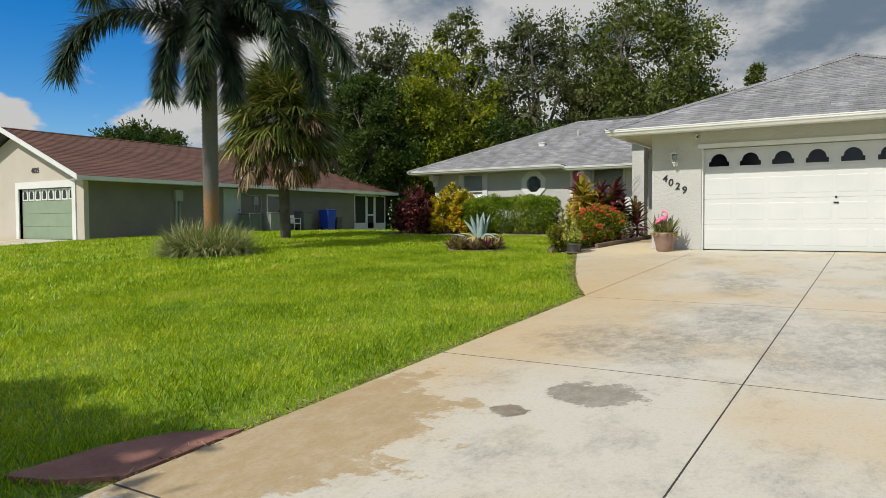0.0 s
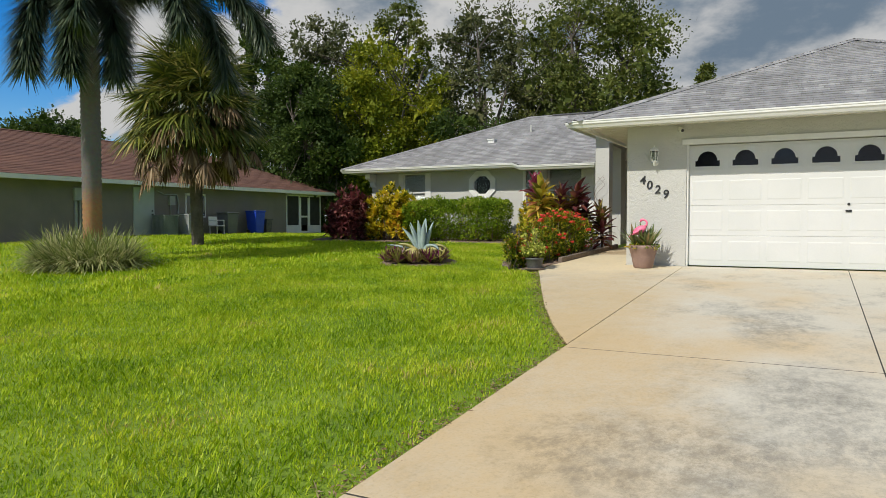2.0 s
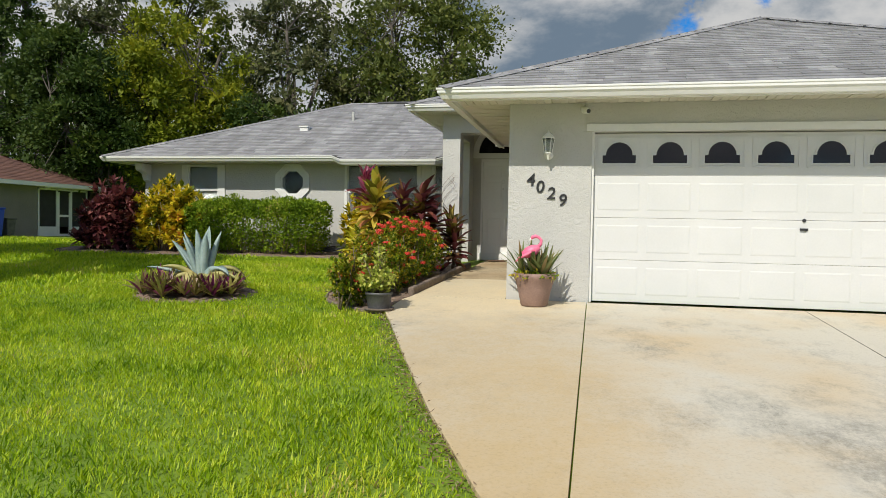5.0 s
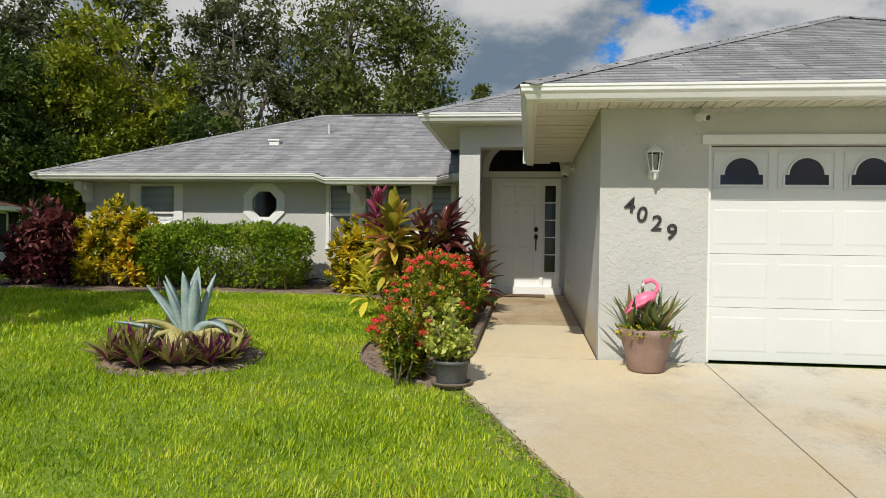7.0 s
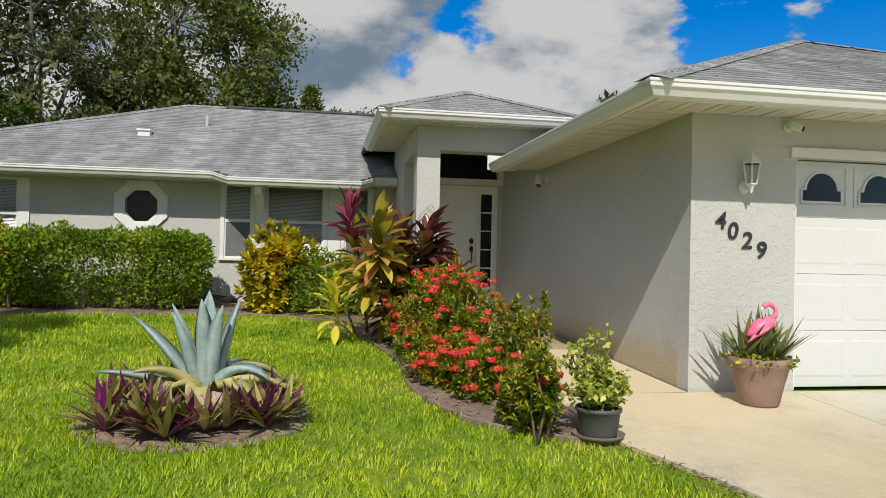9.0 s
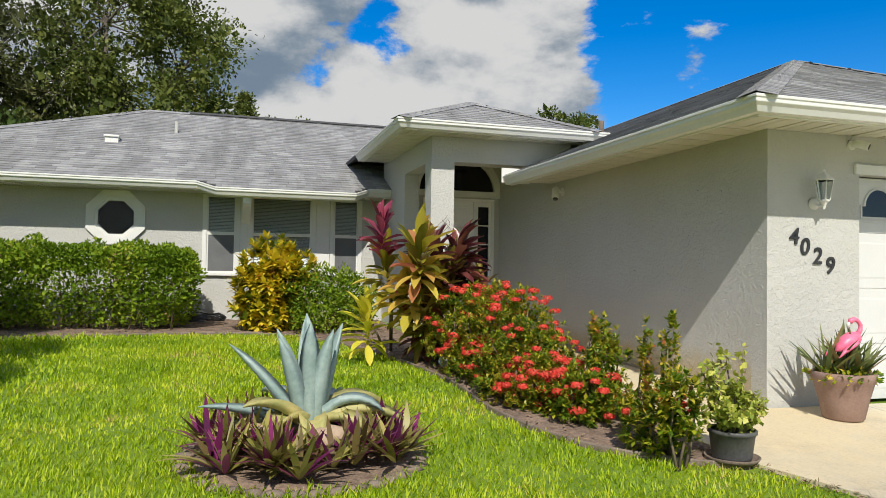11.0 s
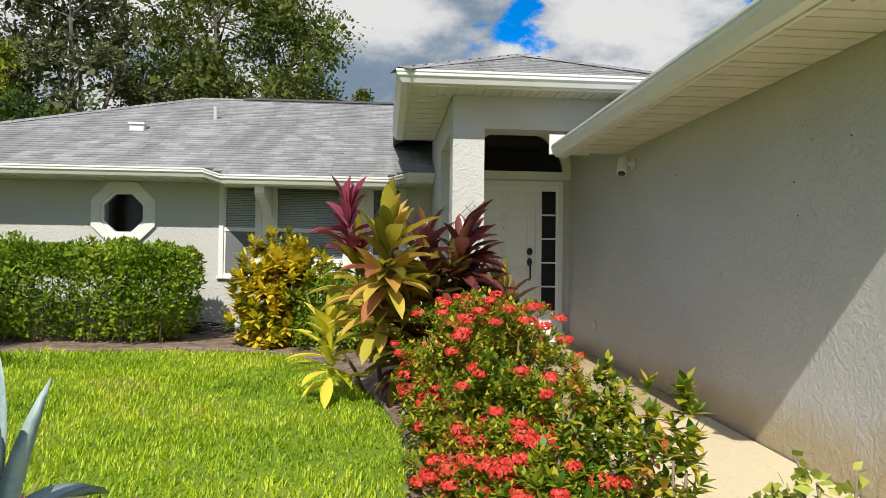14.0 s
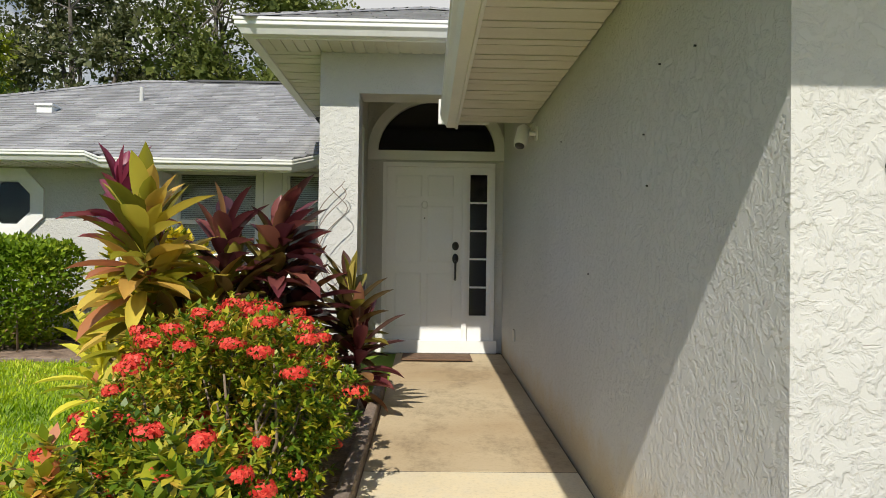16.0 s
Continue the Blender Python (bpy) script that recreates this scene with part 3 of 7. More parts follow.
def wall_x(b, x0, x1, y0, y1, z0, z1, holes=()):
    """A wall along x with rectangular holes (x0, x1, z0, z1)."""
    cx = sorted({x0, x1, *[h[0] for h in holes], *[h[1] for h in holes]})
    for a, c in zip(cx, cx[1:]):
        cuts = sorted([(h[2], h[3]) for h in holes if h[0] < (a + c) / 2 < h[1]])
        low = z0
        for h0, h1 in cuts:
            if h0 > low:
                b.box(a, c, y0, y1, low, h0)
            low = h1
        if low < z1:
            b.box(a, c, y0, y1, low, z1)


GX0, GX1, GDT = -3.60, 1.40, 2.16
wb = Build()
wall_x(wb, -4.65, 2.9, 15.55, 15.75, -0.3, 2.6, [(GX0, GX1, -0.3, GDT)])
wb.box(2.7, 2.9, 15.75, 33.0, -0.3, 2.6)
under(house, "wall", wb.mesh("wall", [M_STUCCO]), "grey knock-down stucco garage walls")
sw = Build().box(-4.65, -4.45, 15.75, 22.33, -0.3, 2.62)
under(house, "side_wall", sw.mesh("side_wall", [M_STUCCO_SIDE]), "grey stucco side wall with tan splash stains at its foot")
# porch: column, header, side beam, pilaster, upper wall
pb = Build()
pb.box(-6.53, -6.18, 20.19, 20.54, 0.0, 2.78)
pb.box(-6.53, -4.30, 20.19, 20.54, 2.78, 3.2)
pb.box(-6.53, -6.28, 20.54, 22.33, 2.78, 3.2)
pb.box(-6.53, -6.28, 21.85, 22.33, 0.0, 2.78)
pb.box(-4.65, -4.30, 20.54, 22.53, 2.62, 3.3)
pb.box(-6.53, -6.28, 22.33, 23.6, 0.0, 3.3)
under(house, "porch", pb.mesh("porch", [M_STUCCO]), "grey stucco porch column and header")
pc = Build().box(-6.28, -4.65, 20.54, 22.33, 3.26, 3.3)
under(house, "porch_ceiling", pc.mesh("porch_ceiling", [M_SOFFIT]))

# wall with the front door and the arched light
DW = 22.33
db = Build()
wall_x(db, -6.28, -4.65, DW, DW + 0.2, 0.0, 2.60, [(-6.09, -4.75, 0.33, 2.46)])
ACX, ARX, ARZ, AZ0 = -5.455, 0.70, 0.60, 2.60
N = 24
arch = [(ACX - ARX * math.cos(math.pi * i / N), AZ0 + ARZ * math.sin(math.pi * i / N)) for i in range(N + 1)]
for (xa, za), (xb_, zb_) in zip(arch, arch[1:]):
    db.solid([(xa, DW, za), (xb_, DW, zb_), (xb_, DW, 3.28), (xa, DW, 3.28)], [(xa, DW + 0.2, za), (xb_, DW + 0.2, zb_), (xb_, DW + 0.2, 3.28), (xa, DW + 0.2, 3.28)])
db.box(-6.28, ACX - ARX, DW, DW + 0.2, 2.60, 3.28)
db.box(ACX + ARX, -4.65, DW, DW + 0.2, 2.60, 3.28)
under(house, "entry_wall", db.mesh("entry_wall", [M_STUCCO]))
ab = Build()
for i in range(N):
    a0, a1 = math.pi * i / N, math.pi * (i + 1) / N
    ring = []
    for a, (rx, rz) in ((a0, (ARX, ARZ)), (a0, (ARX + 0.12, ARZ + 0.11)), (a1, (ARX + 0.12, ARZ + 0.11)), (a1, (ARX, ARZ))):
        ring.append((ACX - rx * math.cos(a), AZ0 + rz * math.sin(a)))
    ab.solid([(x, DW - 0.045, z) for x, z in ring], [(x, DW - 0.002, z) for x, z in ring])
ab.box(ACX - ARX - 0.12, ACX + ARX + 0.12, DW - 0.045, DW - 0.002, AZ0 - 0.11, AZ0)
arch_light = under(house, "arched_window", ab.mesh("arched_window", [M_WHITE]), "arched transom light with white trim and dark glass")
ag = Build()
ag.solid([(x, DW + 0.05, z) for x, z in arch], [(x, DW + 0.06, z) for x, z in arch])
under(arch_light, "pane", ag.mesh("pane", [M_TINT]), "dark arched pane")

# front door with its frame, sidelight and sill
fb = Build()
for x0, x1 in ((-6.09, -6.045), (-5.135, -5.075), (-4.80, -4.75)):
    fb.box(x0, x1, DW - 0.02, DW + 0.12, 0.345, 2.414)
fb.box(-6.09, -4.75, DW - 0.02, DW + 0.12, 2.415, 2.463)
fb.box(-6.13, -4.72, DW - 0.06, DW + 0.15, 0.2, 0.345)
front_door = under(house, "front_door", fb.mesh("front_door", [M_ENTRY]), "white six-panel front door with sidelight and black handle")
lf = Build()
lf.box(-6.045, -5.135, DW + 0.03, DW + 0.07, 0.345, 2.415)
for px in (-5.94, -5.56):
    for z0, z1 in ((0.5, 1.15), (1.27, 1.95), (2.05, 2.32)):
        lf.solid([(px, DW + 0.03, z0), (px + 0.32, DW + 0.03, z0), (px + 0.32, DW + 0.03, z1), (px, DW + 0.03, z1)],
                 [(px + 0.02, DW + 0.022, z0 + 0.02), (px + 0.30, DW + 0.022, z0 + 0.02), (px + 0.30, DW + 0.022, z1 - 0.02), (px + 0.02, DW + 0.022, z1 - 0.02)])
soften(under(front_door, "leaf", lf.mesh("leaf", [M_ENTRY])), 0.004)
sl = Build()
sl.box(-5.075, -5.045, DW + 0.02, DW + 0.08, 0.345, 2.415)
sl.box(-4.84, -4.80, DW + 0.02, DW + 0.08, 0.345, 2.415)
sl.box(-5.045, -4.84, DW + 0.02, DW + 0.08, 0.345, 0.64)
sl.box(-5.045, -4.84, DW + 0.02, DW + 0.08, 2.33, 2.415)
for k in range(1, 5):
    z = 0.64 + k * (2.33 - 0.64) / 5
    sl.box(-5.045, -4.84, DW + 0.02, DW + 0.07, z - 0.011, z + 0.011)
under(front_door, "sidelight", sl.mesh("sidelight", [M_ENTRY]))
under(front_door, "pane", Build().box(-5.045, -4.84, DW + 0.045, DW + 0.052, 0.64, 2.33).mesh("pane", [M_TINT]), "dark narrow sidelight panes")
kb = Build()
kb.lathe([(0.0, 0), (0.04, 0.0), (0.042, 0.012), (0.03, 0.025), (0.0, 0.028)], sides=16)
kb.v = [(-5.215 + x, DW + 0.03 - z, 1.47 + y * 1.25) for x, y, z in kb.v]
k2 = Build().lathe([(0.0, 0), (0.036, 0.0), (0.038, 0.012), (0.02, 0.02), (0.0, 0.022)], sides=16)
n0 = len(kb.v)
kb.v += [(-5.215 + x, DW + 0.03 - z, 1.32 + y * 1.6) for x, y, z in k2.v]
kb.f += [tuple(i + n0 for i in f) for f in k2.f]
kb.m += k2.m
kb.tube([(-5.215, DW + 0.03, 1.3), (-5.215, DW - 0.03, 1.27), (-5.215, DW - 0.035, 1.18), (-5.215, DW - 0.03, 1.10), (-5.215, DW + 0.02, 1.07)], [0.012, 0.014, 0.013, 0.012, 0.016], 10)
under(front_door, "handle", kb.mesh("handle", [M_BLACK], True), "black handleset and deadbolt")

under(front_door, "peephole", Build().tube([(-5.59, DW + 0.032, 1.80), (-5.59, DW + 0.024, 1.80)], [0.009, 0.009], 10).mesh("peephole", [M_BLACK]), "dark peephole")
wr = Build()
wr.tube([(-5.59 + 0.035 * math.cos(k * math.pi / 8), DW + 0.022, 1.96 + 0.042 * math.sin(k * math.pi / 8)) for k in range(17)], [0.007] * 17, 6)
under(front_door, "hook", wr.mesh("hook", [M_WHITE], True), "small white wreath hook")

# garage door
gd = Build()
gd.box(GX0 - 0.07, GX1 + 0.07, 15.515, 15.548, GDT, GDT + 0.09)
gd.box(GX0, GX0 + 0.03, 15.58, 15.66, 0.0, GDT)
gd.box(GX1 - 0.03, GX1, 15.58, 15.66, 0.0, GDT)
garage_door = under(house, "garage_door", gd.mesh("garage_door", [M_WHITE]), "white panelled double garage door with arched lights")
SW = (GX1 - GX0 - 0.06) / 8
YP = 15.655


def window_ring(cx, zb, grow=0.0):
    """Lower rectangle with shoulders and a round head."""
    w, sh, r, top = 0.205 + grow, 0.10, 0.165 + grow, 0.265 + grow
    pts = [(cx - w, zb - grow), (cx + w, zb - grow), (cx + w, zb + sh + grow * 0.6), (cx + r, zb + sh + grow * 0.6)]
    pts += [(cx + r * math.cos(a * math.pi / 12), zb + sh + (top - sh) * math.sin(a * math.pi / 12)) for a in range(1, 12)]
    return pts + [(cx - r, zb + sh + grow * 0.6), (cx - w, zb + sh + grow * 0.6)]


for row in range(4):
    z0, z1 = 0.012 + row * 0.535, 0.012 + (row + 1) * 0.535
    sec = Build()
    sec.box(GX0 + 0.03, GX1 - 0.03, YP, YP + 0.05, z0, z1 - 0.003)
    for c in range(8):
        xa = GX0 + 0.03 + c * SW
        xb_ = xa + SW
        if row < 3:
            m, d = 0.045, 0.02
            a, bq, lo, hi = xa + m, xb_ - m, z0 + 0.09, z1 - 0.09
            sec.solid([(a, YP, lo), (bq, YP, lo), (bq, YP, hi), (a, YP, hi)], [(a + d, YP - 0.004, lo + d), (bq - d, YP - 0.004, lo + d), (bq - d, YP - 0.004, hi - d), (a + d, YP - 0.004, hi - d)])
    soften(under(garage_door, "panel", sec.mesh("panel", [M_DOOR])), 0.004)
    if row == 3:
        for c in range(8):
            cx = GX0 + 0.03 + (c + 0.5) * SW
            zb = z0 + 0.155
            fr = Build()
            hole, out = window_ring(cx, zb), [(cx - 0.262, zb - 0.045), (cx + 0.262, zb - 0.045), (cx + 0.262, zb + 0.32), (cx - 0.262, zb + 0.32)]
            ring = window_ring(cx, zb, 0.018)
            for i in range(len(hole)):
                j = (i + 1) % len(hole)
                q = [hole[i], ring[i], ring[j], hole[j]]
                fr.solid([(x, YP - 0.016, z) for x, z in q], [(x, YP - 0.001, z) for x, z in q])
            for (xa, za), (xb_, zb_) in zip(out, out[1:] + out[:1]):
                if abs(xa - xb_) > 0.01:
                    fr.box(min(xa, xb_), max(xa, xb_), YP - 0.012, YP - 0.001, za - 0.008, za + 0.008)
                else:
                    fr.box(xa - 0.008, xa + 0.008, YP - 0.012, YP - 0.001, min(za, zb_), max(za, zb_))
            under(garage_door, "window", fr.mesh("window", [M_DOOR]))
            under(garage_door, "pane", Build().solid([(x, YP - 0.006, z) for x, z in hole], [(x, YP - 0.003, z) for x, z in hole]).mesh("pane", [M_TINT]))
lk = Build().lathe([(0.0, 0), (0.022, 0), (0.022, 0.015), (0.0, 0.018)], sides=12)
lk.v = [(-1.07 + x, YP - z, 1.08 + y) for x, y, z in lk.v]
under(garage_door, "lock", lk.mesh("lock", [M_BLACK]), "small dark lock")
ph = Build().box(-1.115, -1.025, YP - 0.02, YP, 0.955, 0.985)
under(garage_door, "handle", ph.mesh("handle", [M_BLACK]), "small dark pull handle")

# main front wall with its windows
WY = 23.6
OCX, OCZ, OCR = -11.22, 2.0, 0.30
holes = [(-14.22, -13.30, 1.15, 2.40), (OCX - 0.3, OCX + 0.3, OCZ - 0.3, OCZ + 0.3), (-9.76, -9.20, 1.08, 2.42), (-8.98, -7.85, 1.08, 2.42), (-7.50, -6.98, 1.08, 2.42)]
mw = Build()
wall_x(mw, -15.5, -6.53, WY, WY + 0.2, -0.2, 2.62, holes)
mw.box(-15.5, -15.3, WY + 0.2, 33.0, -0.2, 2.6)
mw.box(-15.5, 2.9, 33.0, 33.2, -0.2, 2.6)
under(house, "front_wall", mw.mesh("front_wall", [M_STUCCO]), "grey stucco front wall")
# added near-black sheet behind the windows, its colour standing in for unlit rooms
ibk = Build().box(-15.3, -6.6, 24.6, 24.65, 0.0, 2.55)
under(house, "inner_wall", ibk.mesh("inner_wall", [M_DARK]))


def octagon(r):
    return [(OCX + r / math.cos(math.pi / 8) * math.cos(math.pi / 8 + k * math.pi / 4), OCZ + r / math.cos(math.pi / 8) * math.sin(math.pi / 8 + k * math.pi / 4)) for k in range(8)]


ob_ = Build()
for (r0, r1, y0, y1) in ((0.33, 0.47, WY - 0.05, WY - 0.002), (0.285, 0.335, WY - 0.03, WY + 0.04)):
    inn, out = octagon(r0), octagon(r1)
    for i in range(8):
        j = (i + 1) % 8
        q = [inn[i], out[i], out[j], inn[j]]
        ob_.solid([(x, y0, z) for x, z in q], [(x, y1, z) for x, z in q])
octwin = under(house, "octagon_window", ob_.mesh("octagon_window", [M_WHITE]), "octagonal window with wide white trim")
oc = octagon(0.29)
octpane = under(octwin, "pane", Build().solid([(x, WY + 0.01, z) for x, z in oc], [(x, WY + 0.018, z) for x, z in oc]).mesh("pane", [M_GLASS]))
octpane.visible_shadow = False


def sash_window(x0, x1, z0, z1, blind, trim=0.07, label=""):
    b = Build()
    for a, c in ((x0 - trim, x0 + 0.03), (x1 - 0.03, x1 + trim)):
        b.box(a, c, WY - 0.035, WY + 0.05, z0 - 0.02, z1 + 0.04)
    b.box(x0 + 0.03, x1 - 0.03, WY - 0.035, WY + 0.05, z1, z1 + 0.04)
    b.box(x0 - trim - 0.02, x1 + trim + 0.02, WY - 0.06, WY + 0.05, z0 - 0.06, z0 - 0.02)
    mid = z0 + 0.52 * (z1 - z0)
    b.box(x0 + 0.03, x1 - 0.03, WY - 0.012, WY + 0.05, mid - 0.03, mid + 0.03)
    b.box(x0 + 0.03, x0 + 0.06, WY - 0.005, WY + 0.045, z0 - 0.02, z1)
    b.box(x1 - 0.06, x1 - 0.03, WY - 0.005, WY + 0.045, z0 - 0.02, z1)
    b.box(x0 + 0.06, x1 - 0.06, WY - 0.005, WY + 0.045, z0 - 0.02, z0 + 0.02)
    w = under(house, "window", b.mesh("window", [M_WHITE]), label)
    under(w, "pane", Build().box(x0 + 0.06, x1 - 0.06, WY + 0.02, WY + 0.026, z0 + 0.02, mid - 0.03).box(x0 + 0.06, x1 - 0.06, WY + 0.012, WY + 0.018, mid + 0.03, z1).mesh("pane", [M_GLASS]))
    w.children[0].visible_shadow = False
    if blind:
        s = Build()
        z = z1 - 0.03
        while z > (z0 + 0.03 if blind == 1 else mid):
            s.poly([(x0 + 0.05, WY + 0.055, z), (x1 - 0.05, WY + 0.055, z), (x1 - 0.05, WY + 0.068, z + 0.021), (x0 + 0.05, WY + 0.068, z + 0.021)])
            z -= 0.026
        sob = under(w, "blind", s.mesh("blind", [M_WHITE]), "closed pale horizontal blind slats")
        sob.modifiers.new("thick", "SOLIDIFY").thickness = 0.002
    if blind == 2:
        under(w, "screen", Build().box(x0 + 0.06, x1 - 0.06, WY + 0.002, WY + 0.006, z0 + 0.02, mid - 0.03).mesh("screen", [M_MESH]), "grey insect screen")


sash_window(-14.22, -13.30, 1.15, 2.40, True, 0.17, "white-trimmed window with pale louvred blind")
sash_window(-9.76, -9.20, 1.08, 2.42, 2, 0.04, "narrow white sash window with closed blind")
sash_window(-8.98, -7.85, 1.08, 2.42, True, 0.05, "wide white sash window with closed blind")
sash_window(-7.50, -6.98, 1.08, 2.42, 2, 0.04, "narrow white sash window with closed blind")

for x0, x1 in ((-9.155, -9.035), (-7.795, -7.545)):
    soften(under(house, "window_mullion", Build().box(x0, x1, WY - 0.032, WY - 0.002, 1.02, 2.46).mesh("window_mullion", [M_WHITE]), "white board between the windows"), 0.004)

# ---- roofs ----
TAB, ROW = 0.31, 0.145


def tab_mesh(name, mat):
    b = Build()
    b.v = [(0.004, 0, 0.014), (TAB - 0.004, 0, 0.014), (TAB - 0.004, ROW * 1.25, 0.002), (0.004, ROW * 1.25, 0.002), (0.004, 0, 0.0), (TAB - 0.004, 0, 0.0)]
    b.f = [(0, 1, 2, 3), (4, 5, 1, 0)]
    b.m = [0, 0]
    return b.mesh(name, [mat])


SINGLE = {}


def roof_plane(parent, ring, mat, singles=0, tab=TAB, row=ROW, name="roof"):
    """One plane of a roof: ring[0] to ring[1] is its eave. Courses of shingle tabs lie on a felt slab."""
    pts = [Vector(p) for p in ring]
    o, u = pts[0], (pts[1] - pts[0]).normalized()
    nrm = u.cross(pts[2] - pts[0]).normalized()
    if nrm.z < 0:
        nrm.negate()
    v = nrm.cross(u)
    flat = [((p - o).dot(u), (p - o).dot(v)) for p in pts]
    b = Build().solid([p - nrm * 0.04 for p in pts], pts)
    roof = under(parent, name, b.mesh(name, [M_UNDER]))
    rnd = random.Random(len(ring) * 31 + int(abs(o.x) * 10))
    vs, k, sb, left = max(q[1] for q in flat), 0, Build(), singles
    rr = 0.0
    while rr < vs - 0.02:
        mid = rr + 0.5 * row
        cuts = []
        for (ua, va), (ub, vb) in zip(flat, flat[1:] + flat[:1]):
            if (va - mid) * (vb - mid) < 0:
                cuts.append(ua + (ub - ua) * (mid - va) / (vb - va))
        if len(cuts) >= 2:
            lo, hi = min(cuts), max(cuts)
            x = lo - rnd.random() * tab
            while x < hi:
                a, c = max(x, lo), min(x + tab, hi)
                if c - a > 0.03:
                    h, top = 0.010 + 0.007 * rnd.random(), min(row * 1.2, vs - rr)
                    full = c - a > tab - 0.001
                    if full and left > 0:
                        left -= 1
                        if mat.name not in SINGLE:
                            SINGLE[mat.name] = tab_mesh("shingle", mat)
                        t = under(roof, "shingle", SINGLE[mat.name])
                        m = Matrix((u, v, nrm)).transposed().to_4x4()
                        m.translation = o + u * a + v * (rr - 0.004 * rnd.random()) + nrm * (0.001 + 0.003 * rnd.random())
                        t.matrix_basis = m
                    else:
                        q = [o + u * (a + 0.001) + v * rr + nrm * h, o + u * (c - 0.001) + v * rr + nrm * h, o + u * (c - 0.001) + v * (rr + top) + nrm * 0.002, o + u * (a + 0.001) + v * (rr + top) + nrm * 0.002]
                        sb.poly(q)
                        n = len(sb.v)
                        sb.v += [tuple(q[0] - nrm * h), tuple(q[1] - nrm * h)]
                        sb.f.append((n, n + 1, n - 3, n - 4))
                        sb.m.append(0)
                x += tab
        rr += row
        k += 1
    if sb.f:
        me = bpy.data.meshes.new("shingles")
        me.from_pydata(sb.v, [], sb.f)
        me.materials.append(mat)
        tagged(under(roof, "shingles", me), kind="stuff")
    return roof


def ridge_caps(parent, a, c, mat, width=0.15, fall=0.30):
    a, c = Vector(a), Vector(c)
    d = (c - a).normalized()
    s = d.cross(Vector((0, 0, 1))).normalized()
    up = s.cross(d)
    b, n = Build(), int((c - a).length / 0.15)
    for i in range(n):
        p, q = a + d * (i * 0.15), a + d * ((i + 1) * 0.15 + 0.02)
        hi, lo = 0.028, 0.026 - width * fall
        b.poly([p + up * hi, p + s * width + up * lo, q + s * width + up * (lo - 0.004), q + up * (hi - 0.004)])
        b.poly([p + up * hi, p - s * width + up * lo, q - s * width + up * (lo - 0.004), q + up * (hi - 0.004)])
    me = bpy.data.meshes.new("ridge_cap")
    me.from_pydata(b.v, [], b.f)
    me.materials.append(mat)
    ob = under(parent, "ridge_cap", me)
    ob.modifiers.new("thick", "SOLIDIFY").thickness = 0.004
    return ob


GUT = [(0.0, 0.0), (0.075, 0.0), (0.10, 0.045), (0.125, 0.07), (0.125, 0.10), (0.135, 0.105), (0.135, 0.13), (0.118, 0.13), (0.118, 0.115), (0.0, 0.115)]
# garage roof
S = 0.43
EX0, EX1, EY0 = -5.42, 3.62, 14.78
PK = (EX0 + EX1) / 2
D = PK - EX0
PKZ = GTOP + S * D
roof_plane(house, [(EX0, EY0, GTOP), (EX1, EY0, GTOP), (PK, EY0 + D, PKZ)], M_SHINGLE, 0)
OV = 0.78
roof_plane(house, [(EX0, 20.13, GTOP), (EX0, EY0, GTOP), (EX0 + OV, EY0 + OV, GTOP + S * OV), (EX0 + OV, 20.13, GTOP + S * OV)], M_SHINGLE, 0)
roof_plane(house, [(EX0 + OV, 32.0, GTOP + S * OV), (EX0 + OV, EY0 + OV, GTOP + S * OV), (PK, EY0 + D, PKZ), (PK, 32.0, PKZ)], M_SHINGLE, 0)
roof_plane(house, [(EX1, EY0, GTOP - 0.06), (EX1, 32.0, GTOP - 0.06), (PK, 32.0, PKZ - 0.06), (PK, EY0 + D, PKZ - 0.06)], M_SHINGLE, 0, 1.2, 0.4)
ridge_caps(house, (EX0, EY0, GTOP), (PK, EY0 + D, PKZ), M_SHINGLE)
ridge_caps(house, (EX1, EY0, GTOP), (PK, EY0 + D, PKZ), M_SHINGLE)
ridge_caps(house, (PK, EY0 + D, PKZ), (PK, 31.9, PKZ), M_SHINGLE, fall=0.42)
gut = Build().sweep([(-5.32, 20.12, GBOT), (-5.32, 14.88, GBOT), (3.5, 14.88, GBOT), (3.5, 25, GBOT)][::-1], [(-u, w) for u, w in GUT])
gut.sweep([(-5.32, 20.12, GBOT), (-5.32, 14.88, GBOT), (3.5, 14.88, GBOT), (3.5, 25, GBOT)][::-1], [(0.0, -0.012), (0.022, -0.012), (0.022, 0.13), (0.0, 0.13)])
gut.box(-5.47, -5.02, 20.10, 20.13, 2.50, 2.72)
soften(under(house, "gutter", gut.mesh("gutter", [M_WHITE]), "white metal gutter and fascia"), 0.004)


def soffit(x0, x1, y0, y1, z, along):
    """Ribbed soffit panels between two lines; along: the axis the ribs run across."""
    b = Build()
    b.box(x0, x1, y0, y1, z + 0.012, z + 0.02)
    lo, hi = (y0, y1) if along == "y" else (x0, x1)
    p, k = lo, 0
    while p < hi - 0.01:
        q = min(p + 0.1, hi)
        dz = 0.0 if k % 3 else 0.004
        e = 0.006
        if along == "y":
            b.box(x0, x1, p + e, q - e, z + dz, z + 0.0115)
        else:
            b.box(p + e, q - e, y0, y1, z + dz, z + 0.0115)
        p, k = q, k + 1
    return under(house, "soffit", b.mesh("soffit", [M_SOFFIT]), "cream ribbed soffit panels")


soffit(-5.30, -4.66, 15.54, 20.12, SOFF, "y")
soffit(-5.30, 3.48, 14.90, 15.54, SOFF, "x")

